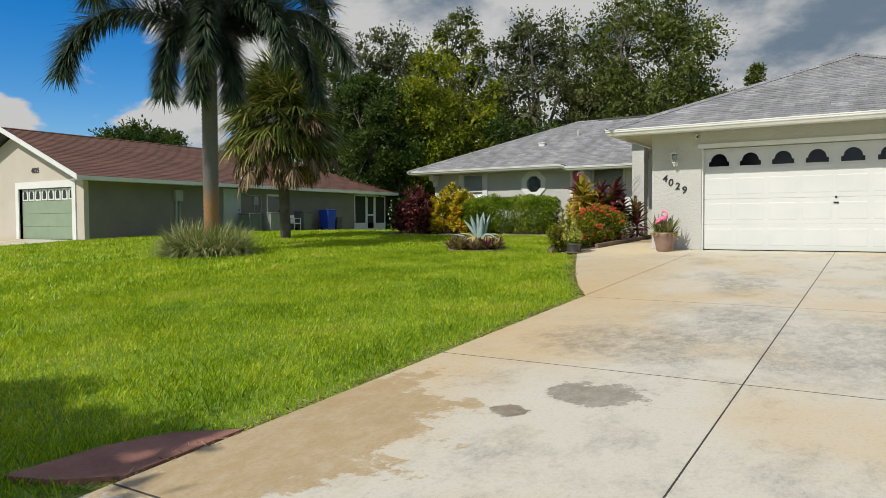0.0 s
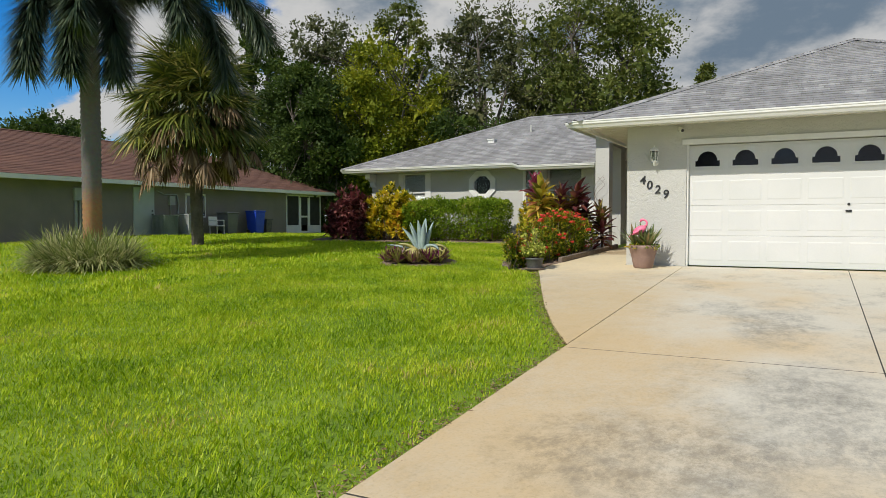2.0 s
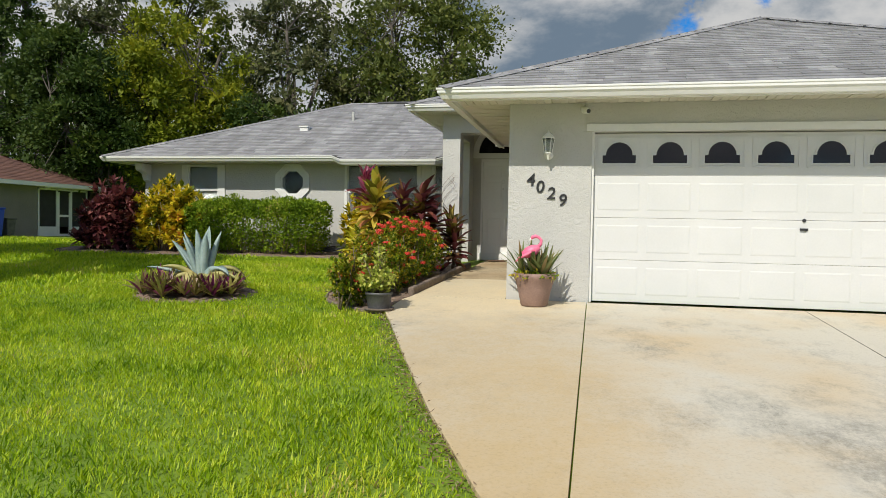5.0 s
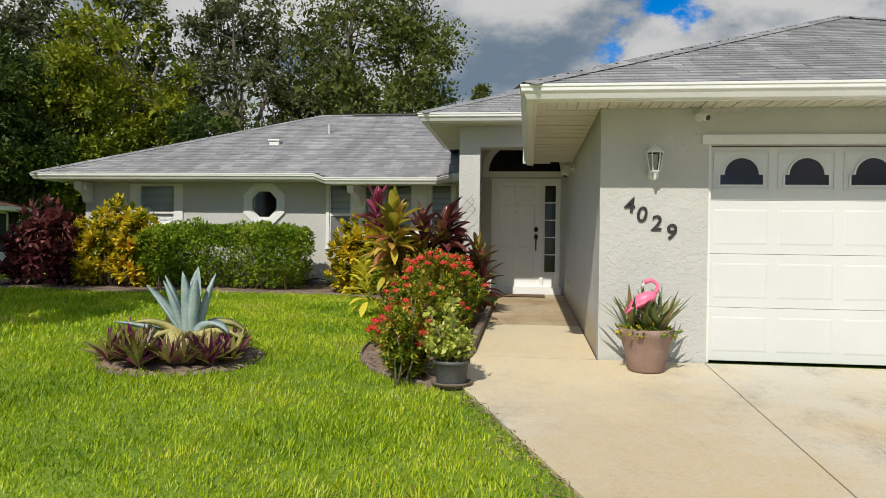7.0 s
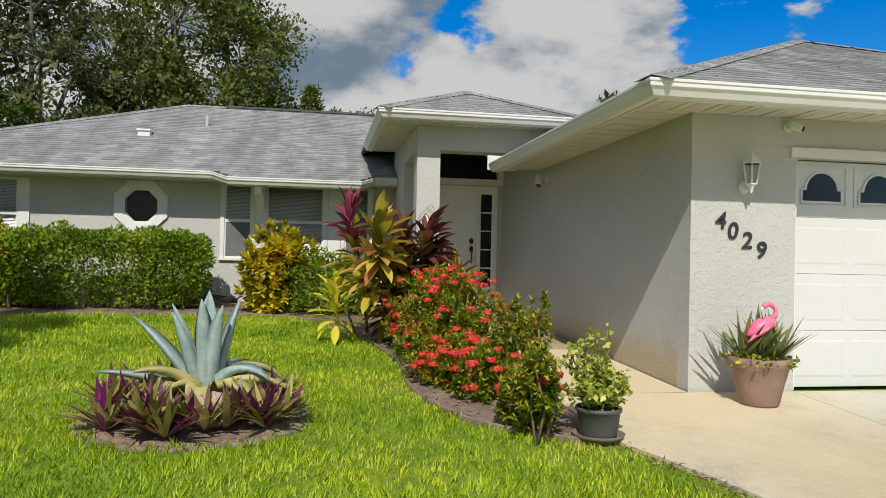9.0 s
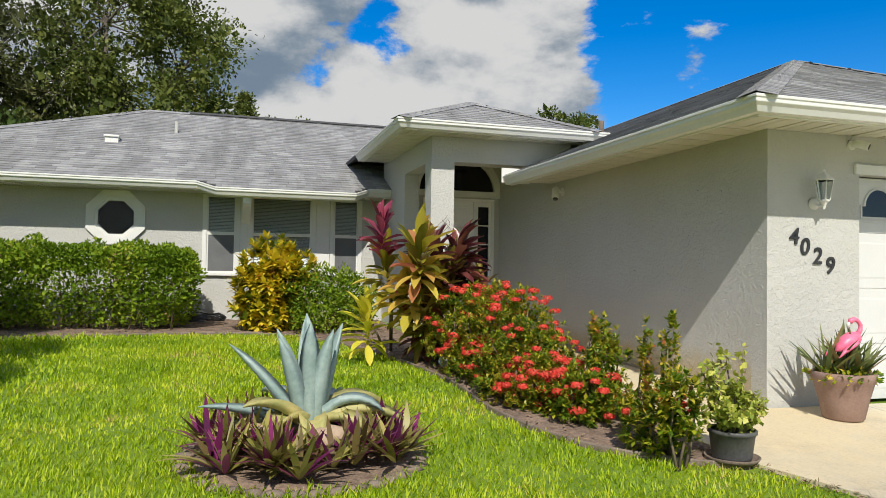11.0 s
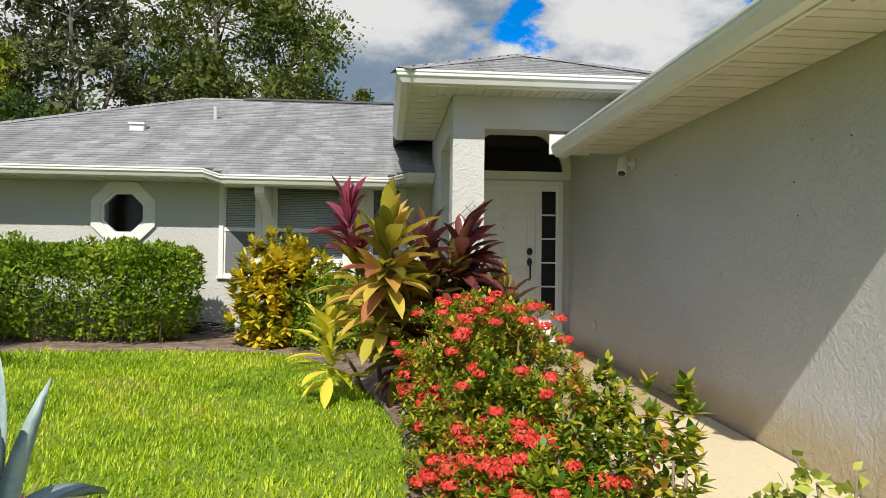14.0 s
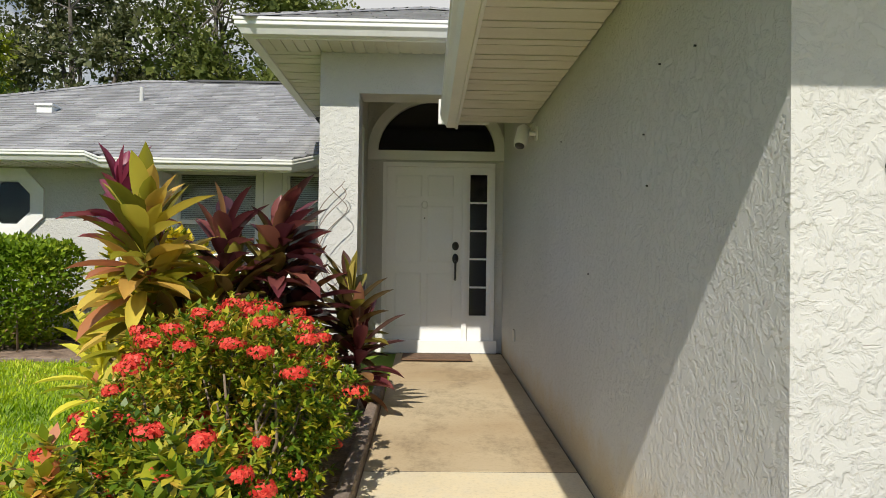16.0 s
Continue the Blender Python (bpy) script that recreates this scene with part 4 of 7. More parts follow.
# porch roof
PX0, PX1, PY0, PZB, PZT = -7.14, -4.06, 19.68, 3.14, 3.27
PC, PD = (PX0 + PX1) / 2, (PX1 - PX0) / 2
PPZ = PZT + 0.42 * PD
roof_plane(house, [(PX0, PY0, PZT), (PX1, PY0, PZT), (PC, PY0 + PD, PPZ)], M_SHINGLE, 60)
roof_plane(house, [(PX0, 26.0, PZT), (PX0, PY0, PZT), (PC, PY0 + PD, PPZ), (PC, 26.0, PPZ)], M_SHINGLE, 90)
roof_plane(house, [(PX1, PY0, PZT), (PX1, 26.0, PZT), (PC, 26.0, PPZ), (PC, PY0 + PD, PPZ)], M_SHINGLE, 0)
ridge_caps(house, (PX0, PY0, PZT), (PC, PY0 + PD, PPZ), M_SHINGLE)
ridge_caps(house, (PX1, PY0, PZT), (PC, PY0 + PD, PPZ), M_SHINGLE)
pg = Build()
path = [(PX1 + 0.0, 21.0, PZB), (PX1 + 0.0, PY0 + 0.1, PZB), (PX0 + 0.1, PY0 + 0.1, PZB), (PX0 + 0.1, 23.1, PZB)]
pg.sweep(path, [(-u, w) for u, w in GUT])
pg.sweep(path, [(0.0, -0.012), (0.022, -0.012), (0.022, 0.13), (0.0, 0.13)])
soften(under(house, "porch_gutter", pg.mesh("porch_gutter", [M_WHITE])), 0.004)
soffit(PX0 + 0.12, PX1 - 0.02, PY0 + 0.12, 20.18, PZB, "x")
soffit(PX0 + 0.12, -6.54, 20.19, 23.1, PZB, "y")

# main roof
HX0, HY0, HZ, HD, HS = -16.32, 22.88, 2.62, 5.1, 0.42
RZ = HZ + HS * HD
roof_plane(house, [(HX0, HY0, HZ), (-5.6, HY0, HZ), (-1.0, HY0 + HD, RZ), (HX0 + HD, HY0 + HD, RZ)], M_SHINGLE, 0)
roof_plane(house, [(HX0, 33.1, HZ), (HX0, HY0, HZ), (HX0 + HD, HY0 + HD, RZ)], M_SHINGLE, 0)
roof_plane(house, [(4.0, 33.1, HZ), (HX0, 33.1, HZ), (HX0 + HD, HY0 + HD, RZ), (4.0, HY0 + HD, RZ)], M_SHINGLE, 0, 1.2, 0.4)
BE, BZ = 0.27, 2.62 - 0.27 * HS
roof_plane(house, [(-9.50, HY0 - BE, BZ), (-7.30, HY0 - BE, BZ), (-7.02, HY0, HZ), (-9.80, HY0, HZ)], M_SHINGLE, 0)
ridge_caps(house, (HX0, HY0, HZ), (HX0 + HD, HY0 + HD, RZ), M_SHINGLE)
ridge_caps(house, (HX0 + HD, HY0 + HD, RZ), (-1.0, HY0 + HD, RZ), M_SHINGLE, fall=0.41)
rv = Build().solid([(-10.3, HY0 + HD - 0.16, RZ - 0.02), (-1.0, HY0 + HD - 0.16, RZ - 0.02), (-1.0, HY0 + HD + 0.16, RZ - 0.02), (-10.3, HY0 + HD + 0.16, RZ - 0.02)],
                   [(-10.3, HY0 + HD - 0.03, RZ + 0.05), (-1.0, HY0 + HD - 0.03, RZ + 0.05), (-1.0, HY0 + HD + 0.03, RZ + 0.05), (-10.3, HY0 + HD + 0.03, RZ + 0.05)])
under(house, "ridge_vent", rv.mesh("ridge_vent", [M_UNDER]), "dark ridge vent strip")
mg = Build()
hz = HZ - 0.13
path = [(HX0 + 0.1, 33.0, hz), (HX0 + 0.1, HY0 + 0.1, hz), (-9.84, HY0 + 0.1, hz), (-9.53, HY0 + 0.1 - BE, hz - BE * HS), (-7.27, HY0 + 0.1 - BE, hz - BE * HS), (-6.98, HY0 + 0.1, hz), (-6.54, HY0 + 0.1, hz)]
mg.sweep(path, GUT)
mg.sweep(path, [(-0.022, -0.012), (0.0, -0.012), (0.0, 0.13), (-0.022, 0.13)])
soften(under(house, "main_gutter", mg.mesh("main_gutter", [M_WHITE]), "white metal gutter and fascia"), 0.004)
soffit(HX0 + 0.12, -6.54, HY0 + 0.12, WY, hz - 0.01, "x")
sb2 = Build().solid([(-9.80, HY0 + 0.12, hz - 0.05), (-9.5, HY0 + 0.12 - BE, hz - 0.13), (-7.30, HY0 + 0.12 - BE, hz - 0.13), (-7.0, HY0 + 0.12, hz - 0.05)],
                    [(-9.80, HY0 + 0.12, hz - 0.02), (-9.5, HY0 + 0.12 - BE, hz - 0.11), (-7.30, HY0 + 0.12 - BE, hz - 0.11), (-7.0, HY0 + 0.12, hz - 0.02)])
under(house, "bay_soffit", sb2.mesh("bay_soffit", [M_SOFFIT]))


def corbel(x, y, z, w=0.14, deep=0.42):
    prof = [(0, 0), (deep, 0), (deep, -0.13), (deep - 0.05, -0.19), (deep * 0.6, -0.21), (deep * 0.35, -0.27), (0.08, -0.42), (0, -0.46)]
    b = Build().solid([(x - w / 2, y - u, z + v) for u, v in prof], [(x + w / 2, y - u, z + v) for u, v in prof])
    return under(house, "corbel", b.mesh("corbel", [M_WHITE]), "white moulded eave bracket")


soften(corbel(-9.06, WY, 2.40, 0.14, 0.84))
soften(corbel(-15.42, WY, 2.46, 0.2))

# roof furniture
vb = Build().box(-11.66, -11.42, 25.0, 25.24, 3.40, 3.62).box(-11.68, -11.40, 24.97, 25.26, 3.62, 3.66)
soften(under(house, "roof_vent", vb.mesh("roof_vent", [M_WHITE]), "white box roof vent"), 0.01)
vp = Build().tube([(-10.46, 26.05, 3.8), (-10.46, 26.05, 4.19)], [0.035, 0.035], 12)
under(house, "vent_pipe", vp.mesh("vent_pipe", [M_STUCCO]), "grey plumbing vent pipe")
vp2 = Build().tube([(-3.55, 20.6, 3.3), (-3.55, 20.6, 3.66)], [0.045, 0.045], 12)
under(house, "vent_pipe", vp2.mesh("vent_pipe", [M_EDGE]), "pale plumbing vent pipe")

for y, z in ((16.55, 2.06), (16.18, 2.02), (16.75, 1.82), (16.7, 1.6), (17.75, 1.22), (18.6, 2.1)):
    under(house, "wall_plug", Build().tube([(-4.652, y, z), (-4.66, y, z)], [0.004, 0.004], 8).mesh("wall_plug", [M_BLACK]))


# ---- planting ----
def blob_points(rng, n, c, r, low=-0.9, lump=0.18):
    """Points and outward ways on a lumpy ellipsoid, mostly near its skin."""
    d = unit(rng.normal(size=(n, 3)))
    d[:, 2] = np.where(d[:, 2] < low, -d[:, 2], d[:, 2])
    f = 1 + lump * (np.sin(d[:, 0] * 7 + c[1] * 3) * np.sin(d[:, 1] * 6 + c[0] * 5) + 0.6 * np.sin(d[:, 2] * 9 + d[:, 0] * 8))
    depth = 1 - 0.5 * rng.random(n) ** 2.2
    p = np.array(c) + d * np.array(r) * (f * depth)[:, None]
    return p, d


def box_points(rng, n, x0, x1, y0, y1, z0, z1, lump=0.07):
    """Points near the skin of a clipped hedge."""
    q = rng.random((n, 3))
    face = rng.integers(0, 7, n)
    t = rng.random(n) ** 1.3 * 0.36
    d = np.zeros((n, 3))
    for k, (ax, s) in enumerate(((2, 1), (1, -1), (0, -1), (0, 1), (1, 1), (1, -1), (2, 1))):
        m = face == k
        q[m, ax] = (1 - t[m]) if s > 0 else t[m]
        d[m, ax] = s
    size = np.array([x1 - x0, y1 - y0, z1 - z0])
    p = np.array([x0, y0, z0]) + q * size
    # rounded shoulders, a waving top and an undercut foot
    u = (q - 0.5) * 2
    u[:, 2] = np.maximum(u[:, 2], 0)
    over = np.maximum(np.linalg.norm(np.maximum(np.abs(u) - 0.55, 0) / 0.45, axis=1) - 1, 0)
    p -= unit(u * np.array([1.0, 0.8, 1.0])) * over[:, None] * 0.42
    foot = np.maximum(0.35 - q[:, 2], 0)
    p[:, 1] += np.where(u[:, 1] < 0, 1, -1) * foot * 0.7
    p[:, 0] += np.where(u[:, 0] < 0, 1, -1) * foot * 0.5 * (np.abs(u[:, 0]) > 0.7)
    wave = np.sin(p[:, 0] * 4.1 + 1) * np.sin(p[:, 2] * 5.1 + p[:, 1] * 4) + 0.6 * np.sin(p[:, 0] * 9.7 + p[:, 2] * 8.3) + 0.4 * np.sin(p[:, 0] * 17 - p[:, 2] * 13)
    p += d * (lump * wave)[:, None]
    return p, d


def leaves(rng, p, d, length, width, spread=0.8, lift=0.35):
    n = len(p)
    way = unit(d + rng.normal(size=(n, 3)) * spread + np.array([0, 0, lift]))
    nrm = unit(d * 0.7 + rng.normal(size=(n, 3)) * 0.5 + np.array([0, 0, 0.8]))
    s = 0.7 + 0.6 * rng.random(n)
    return leaf_arrays(p, way, nrm, length * s, width * s)


def shrub(name, blobs, count, length, width, mat, label, category, group="", seed=1, spread=0.8, lump=0.18, flower=0, n_stems=14, whorl=0):
    """A shrub: branches, leaves and, if asked, flower heads."""
    rng = np.random.default_rng(seed)
    z0 = lawn_z(blobs[0][0][1])
    root = base(name, blobs[0][0][0], blobs[0][0][1], z0, label, category, group)
    vol = np.array([b[1][0] * b[1][1] * b[1][2] for b in blobs]) ** 0.67
    vs, fs, off = [], [], 0
    sk = Build()
    for (c, r), w in zip(blobs, vol / vol.sum()):
        p, d = blob_points(rng, int(count * w), c, r, lump=lump)
        ok = p[:, 2] > z0 + 0.03
        if whorl:
            k = p[ok][: max(1, int(ok.sum() / whorl))]
            kd = d[ok][: len(k)]
            v, f = whorls(rng, k, kd * 0.7 + np.array([0, 0, 0.75]) + rng.normal(size=k.shape) * 0.25, whorl, length, width, 0.35, 1.45)
        else:
            v, f = leaves(rng, p[ok], d[ok], length, width, spread)
            f = np.column_stack([f, f[:, 2]])
        vs.append(v), fs.append(f + off)
        off += len(v)
        for _ in range(n_stems):
            a, q = rng.random() * 6.28, rng.random() ** 0.5
            e = Vector((c[0] + math.cos(a) * r[0] * q * 0.8, c[1] + math.sin(a) * r[1] * q * 0.8, c[2] + r[2] * (-0.1 + 0.7 * rng.random())))
            s = Vector((c[0] + math.cos(a) * r[0] * q * 0.3, c[1] + math.sin(a) * r[1] * q * 0.3, z0 - 0.02))
            sk.tube([s, (s + e) / 2 + Vector((rng.normal() * 0.04, rng.normal() * 0.04, 0)), e], [0.012, 0.009, 0.005], 5)
    tagged(under(root, "leaves", raw_mesh("leaves", np.concatenate(vs), np.concatenate(fs)[:, : 4 if whorl else 3], mat)), kind="stuff")
    tagged(under(root, "branches", sk.mesh("branches", [M_STEM], True)), kind="stuff")
    if flower:
        vs, fs, off = [], [], 0
        wide = [q for q in blobs if q[1][0] > 0.18]
        for k in range(flower):
            c, r = wide[int(rng.integers(0, len(wide)))]
            d = unit(rng.normal(size=(1, 3)) * 0.9 + np.array([[-0.05, -0.45, 0.85]]))[0]
            h = np.array(c) + d * np.array(r) * 1.04
            if h[2] < z0 + 0.12:
                continue
            m = int(rng.integers(60, 95))
            q = unit(rng.normal(size=(m, 3)) + d * 0.9)
            rad = 0.028 + 0.03 * rng.random()
            pp = h + q * rad * np.array([1.3, 1.3, 0.5])
            v, f = leaf_arrays(pp, unit(np.cross(q, rng.normal(size=(m, 3)))), q, 0.024, 0.016, 0.1)
            vs.append(v), fs.append(f + off)
            off += len(v)
        tagged(under(root, "flowers", raw_mesh("flowers", np.concatenate(vs), np.concatenate(fs), M_FLOWER), "clusters of coral red flowers"), kind="stuff")
    return root


def whorls(rng, pos, axis, n, length, width, open_lo, open_hi, segs=2, droop=0.35):
    """A ring of n strap leaves round each shoot's axis."""
    m = len(pos)
    ax = unit(axis)
    b1 = unit(np.cross(ax, rng.normal(size=(m, 3))))
    b2 = np.cross(ax, b1)
    ax, b1, b2, pos = (np.repeat(q, n, 0) for q in (ax, b1, b2, pos))
    ph = np.tile(np.arange(n) * 2.399, m) + rng.random(m * n) * 0.6
    el = np.tile(np.linspace(open_lo, open_hi, n), m) + rng.normal(size=m * n) * 0.1
    way = ax * np.cos(el)[:, None] + (b1 * np.cos(ph)[:, None] + b2 * np.sin(ph)[:, None]) * np.sin(el)[:, None]
    start = pos - ax * (np.tile(np.linspace(0, 1, n), m) * length * 0.5)[:, None]
    s = 0.75 + 0.5 * rng.random(m * n)
    return strap_arrays(start, way, length * s, width * s, droop, segs, taper=0.5)


# planting beds: mulch with a low edging
def smooth_ring(pts, per=6, closed=False):
    out = []
    n = len(pts)
    for i in range(n if closed else n - 1):
        p = [Vector(pts[(i + k) % n]) if closed else Vector(pts[min(max(i + k, 0), n - 1)]) for k in (-1, 0, 1, 2)]
        for s in range(per):
            t = s / per
            out.append(0.5 * ((2 * p[1]) + (p[2] - p[0]) * t + (2 * p[0] - 5 * p[1] + 4 * p[2] - p[3]) * t * t + (3 * p[1] - p[0] - 3 * p[2] + p[3]) * t**3))
    if not closed:
        out.append(Vector(pts[-1]))
    return [(q.x, q.y) for q in out]


BED_EDGE = smooth_ring([(-5.95, 14.2), (-6.3, 14.36), (-6.75, 14.74), (-7.02, 15.3), (-7.13, 16.1), (-7.10, 17.2), (-7.28, 18.5), (-7.55, 19.5), (-7.95, 20.5), (-8.5, 21.2), (-9.3, 21.5), (-10.7, 21.45), (-12.7, 21.1), (-14.6, 21.2), (-16.4, 21.4), (-17.0, 22.4)])
bed_pts = BED_EDGE + [(-17.0, 23.6), (-6.6, 23.6), (-6.6, 20.6), (-5.92, 20.0), (-5.92, 17.0), (-5.94, 15.4)]


def bed_mesh(ring, hump=0.05, step=0.12):
    """Lumpy mulch inside a ring, from a grid of small quads."""
    rng = np.random.default_rng(3)
    r = np.array(ring)
    x0, y0 = r.min(0)
    x1, y1 = r.max(0)
    nx, ny = int((x1 - x0) / step) + 2, int((y1 - y0) / step) + 2
    gx, gy = np.meshgrid(x0 + np.arange(nx) * step, y0 + np.arange(ny) * step, indexing="ij")
    ok = inside(np.stack([gx.ravel() , gy.ravel()], 1), r).reshape(nx, ny)
    gz = np.vectorize(lawn_z)(gy) + hump * (0.6 + 0.3 * np.sin(gx * 3.1) * np.sin(gy * 2.7) + 0.25 * rng.random(gx.shape))
    v = np.stack([gx, gy, gz], -1).reshape(-1, 3)
    # corners that fall outside are drawn in to the ring
    dense = np.concatenate([a + (b - a) * np.linspace(0, 1, 12)[:, None] for a, b in zip(r, np.roll(r, -1, axis=0))])
    out = np.nonzero(~ok.ravel())[0]
    for s in range(0, len(out), 400):
        k = out[s : s + 400]
        q = dense[((v[k, None, :2] - dense[None]) ** 2).sum(-1).argmin(1)]
        v[k, :2] = q
        v[k, 2] = np.array([lawn_z(y) for y in q[:, 1]]) + 0.012
    i, j = np.nonzero(ok[:-1, :-1] | ok[1:, 1:] | ok[1:, :-1] | ok[:-1, 1:])
    a = i * ny + j
    return raw_mesh("mulch", v, np.stack([a, a + ny, a + ny + 1, a + 1], 1), M_SOIL, True)


def inside(p, ring):
    """Which points lie in a ring."""
    x, y = p[:, 0], p[:, 1]
    res = np.zeros(len(p), bool)
    for (xa, ya), (xb, yb) in zip(ring, np.roll(ring, -1, axis=0)):
        hit = ((ya > y) != (yb > y)) & (x < (xb - xa) * (y - ya) / (yb - ya + 1e-12) + xa)
        res ^= hit
    return res


front_bed = tagged(new("planting_bed", bed_mesh(bed_pts)), "brown mulch planting bed along the house front", "flower bed", kind="structure")
eb = Build()
edge3 = [(x, y, lawn_z(y)) for x, y in BED_EDGE]
eb.sweep(edge3[::-1], [(-0.010, -0.05), (0.012, -0.05), (0.012, 0.035), (0.006, 0.045), (-0.004, 0.045), (-0.010, 0.035)])
edging = new("edging", eb.mesh("edging", [M_EDGE]))
edging.parent = front_bed
tagged(edging, "low dark grey lawn edging")
ring_bed = [(-8.8 + 0.75 * math.cos(a * math.pi / 16) * (1 + 0.04 * math.sin(a)), 15.03 + 0.70 * math.sin(a * math.pi / 16)) for a in range(32)]
round_bed = tagged(new("planting_bed", bed_mesh(ring_bed, 0.06, 0.07)), "round mulch bed with stone edging in the lawn", "flower bed", kind="structure")
M_STONE = plain("tan stone", (0.30, 0.21, 0.14), (0.50, 0.38, 0.27), 6.0, 0.85, 40.0, 0.6, 0.006)


def boulder(b, x, y, z, rx, ry, rz, seed):
    rng = np.random.default_rng(seed)
    n, rows, cols = len(b.v), 5, 9
    for i in range(rows):
        ph = math.pi * i / (rows - 1)
        for k in range(cols):
            a = 2 * math.pi * k / cols
            w = 1 + 0.16 * rng.normal()
            b.v.append((x + rx * w * math.sin(ph) * math.cos(a), y + ry * w * math.sin(ph) * math.sin(a), z + rz * (1 if i not in (1, 2) else 1.1) * math.cos(ph)))
    for i in range(rows - 1):
        for k in range(cols):
            p, q = n + i * cols + k, n + i * cols + (k + 1) % cols
            b.f.append((p, q, q + cols, p + cols))
            b.m.append(0)


for k, (x, y, rx, ry, rz) in enumerate(((-9.12, 14.92, 0.20, 0.14, 0.15), (-8.66, 14.82, 0.17, 0.13, 0.14), (-8.45, 15.12, 0.15, 0.14, 0.13), (-8.9, 15.4, 0.2, 0.13, 0.13))):
    sb_ = Build()
    boulder(sb_, x, y, 0.05, rx, ry, rz, k)
    tagged(new("stone", sb_.mesh("stone", [M_STONE], True)), "rough tan stone around the agave", "stone", "stones in the round bed")
pb_ = Build()
for k in range(40):
    a = 2 * math.pi * k / 40
    x, y = -8.8 + 0.77 * math.cos(a), 15.03 + 0.72 * math.sin(a)
    boulder(pb_, x, y, lawn_z(y) + 0.005, 0.07, 0.05, 0.028, k + 50)
tagged(under(round_bed, "stone_ring", pb_.mesh("stone_ring", [M_EDGE], True), "grey brown stone ring"), kind="stuff")


# agave
def thick_leaf(b, start, yaw, pitch, length, width, curl, mat=0, segs=9, cup=0.35):
    """A fleshy leaf: a cupped, tapering blade with thickness, that bends by curl on its way."""
    p = Vector(start)
    rings = []
    for i in range(segs + 1):
        f = i / segs
        a = pitch + curl * f
        d = Vector((math.cos(yaw) * math.cos(a), math.sin(yaw) * math.cos(a), math.sin(a)))
        side = Vector((-math.sin(yaw), math.cos(yaw), 0))
        up = side.cross(d) * -1
        w = width * (0.62 + 0.75 * f - 0.25 * f * f) * (1 - f**3.2) + 0.004
        th = 0.035 * (1 - f) + 0.004
        rings.append([p - side * w / 2 + up * w * cup, p - side * w * 0.22 + up * w * cup * 0.15, p + up * 0.0, p + side * w * 0.22 + up * w * cup * 0.15, p + side * w / 2 + up * w * cup,
                      p + side * w * 0.2 - up * th, p - side * w * 0.2 - up * th])
        p = p + d * (length / segs)
    n, k = len(b.v), 7
    for r in rings:
        b.v += [tuple(q) for q in r]
    for i in range(segs):
        for j in range(k):
            a, c = n + i * k + j, n + i * k + (j + 1) % k
            b.f.append((a, c, c + k, a + k))
            b.m.append(mat)
    b.f.append(tuple(range(n + segs * k, n + (segs + 1) * k)))
    b.m.append(mat)


AG = Vector((-8.76, 15.14, 0.13))
agave = base("agave", AG.x, AG.y, lawn_z(AG.y), "large blue-green agave with drooping older leaves", "agave plant")
for yaw, pitch, ln, wd, curl, mt in ((-100, 82, 0.84, 0.14, 0.1, 0), (-50, 78, 0.80, 0.13, 0.05, 0), (95, 80, 0.90, 0.14, 0.05, 0), (200, 75, 0.82, 0.13, 0.0, 0), (20, 74, 0.84, 0.13, 0.1, 0), (-150, 70, 0.76, 0.12, 0.1, 0),
                                     (170, 52, 0.88, 0.11, -0.1, 0), (196, 22, 0.86, 0.10, -0.2, 0), (-20, 62, 0.66, 0.11, -1.9, 0), (12, 58, 0.78, 0.11, -2.1, 1), (-135, 42, 0.62, 0.14, -2.2, 1), (-92, 40, 0.5, 0.16, -2.2, 1),
                                     (-10, 30, 0.84, 0.13, -1.2, 1), (188, 10, 0.85, 0.10, -0.5, 1), (60, 44, 0.7, 0.12, -1.2, 0), (120, 42, 0.72, 0.12, -1.0, 0), (-38, 34, 0.60, 0.12, -1.6, 1), (215, 46, 0.66, 0.12, -0.9, 1)):
    ab_ = Build()
    thick_leaf(ab_, AG + Vector((math.cos(radians(yaw)), math.sin(radians(yaw)), 0)) * 0.05, radians(yaw), radians(pitch), ln * 0.84, wd * 1.3, curl - 0.08)
    under(agave, "leaf", ab_.mesh("leaf", [M_AGAVE_Y if mt else M_AGAVE], True), "yellowing curled old leaf" if mt else "")


def rosette(rng, x, y, z, n, length, width, open_=0.7, droop=0.9, segs=4):
    """Arrays for one rosette of strap leaves."""
    a = rng.random(n) * 6.283
    el = np.radians(90 - open_ * 80 * np.sqrt(np.linspace(0.02, 1, n)))
    way = np.stack([np.cos(a) * np.cos(el), np.sin(a) * np.cos(el), np.sin(el)], 1)
    pos = np.array([x, y, z]) + way * 0.012
    return strap_arrays(pos, way, length * (0.75 + 0.5 * rng.random(n)), width * (0.8 + 0.4 * rng.random(n)), droop * (0.5 + rng.random(n)), segs)


def merge(parts):
    vs, fs, off = [], [], 0
    for v, f in parts:
        vs.append(v), fs.append(f + off)
        off += len(v)
    return np.concatenate(vs), np.concatenate(fs)


rng = np.random.default_rng(11)
for k in range(44):
    a, r = rng.random() * 6.283, 0.34 + 0.34 * rng.random()
    x, y = -8.8 + r * math.cos(a) * 1.02, 15.0 + r * math.sin(a) * 0.92
    v, f = rosette(rng, 0, 0, 0.03, 20, 0.29, 0.046, 0.7, 0.5)
    ob = new("oyster_plant", raw_mesh("oyster_plant", v, f, M_RHOEO, True))
    ob.location = (x, y, lawn_z(y) + 0.03)
    tagged(ob, "small purple and green strap-leaved oyster plant", "bedding plant", "oyster plants round the agave")

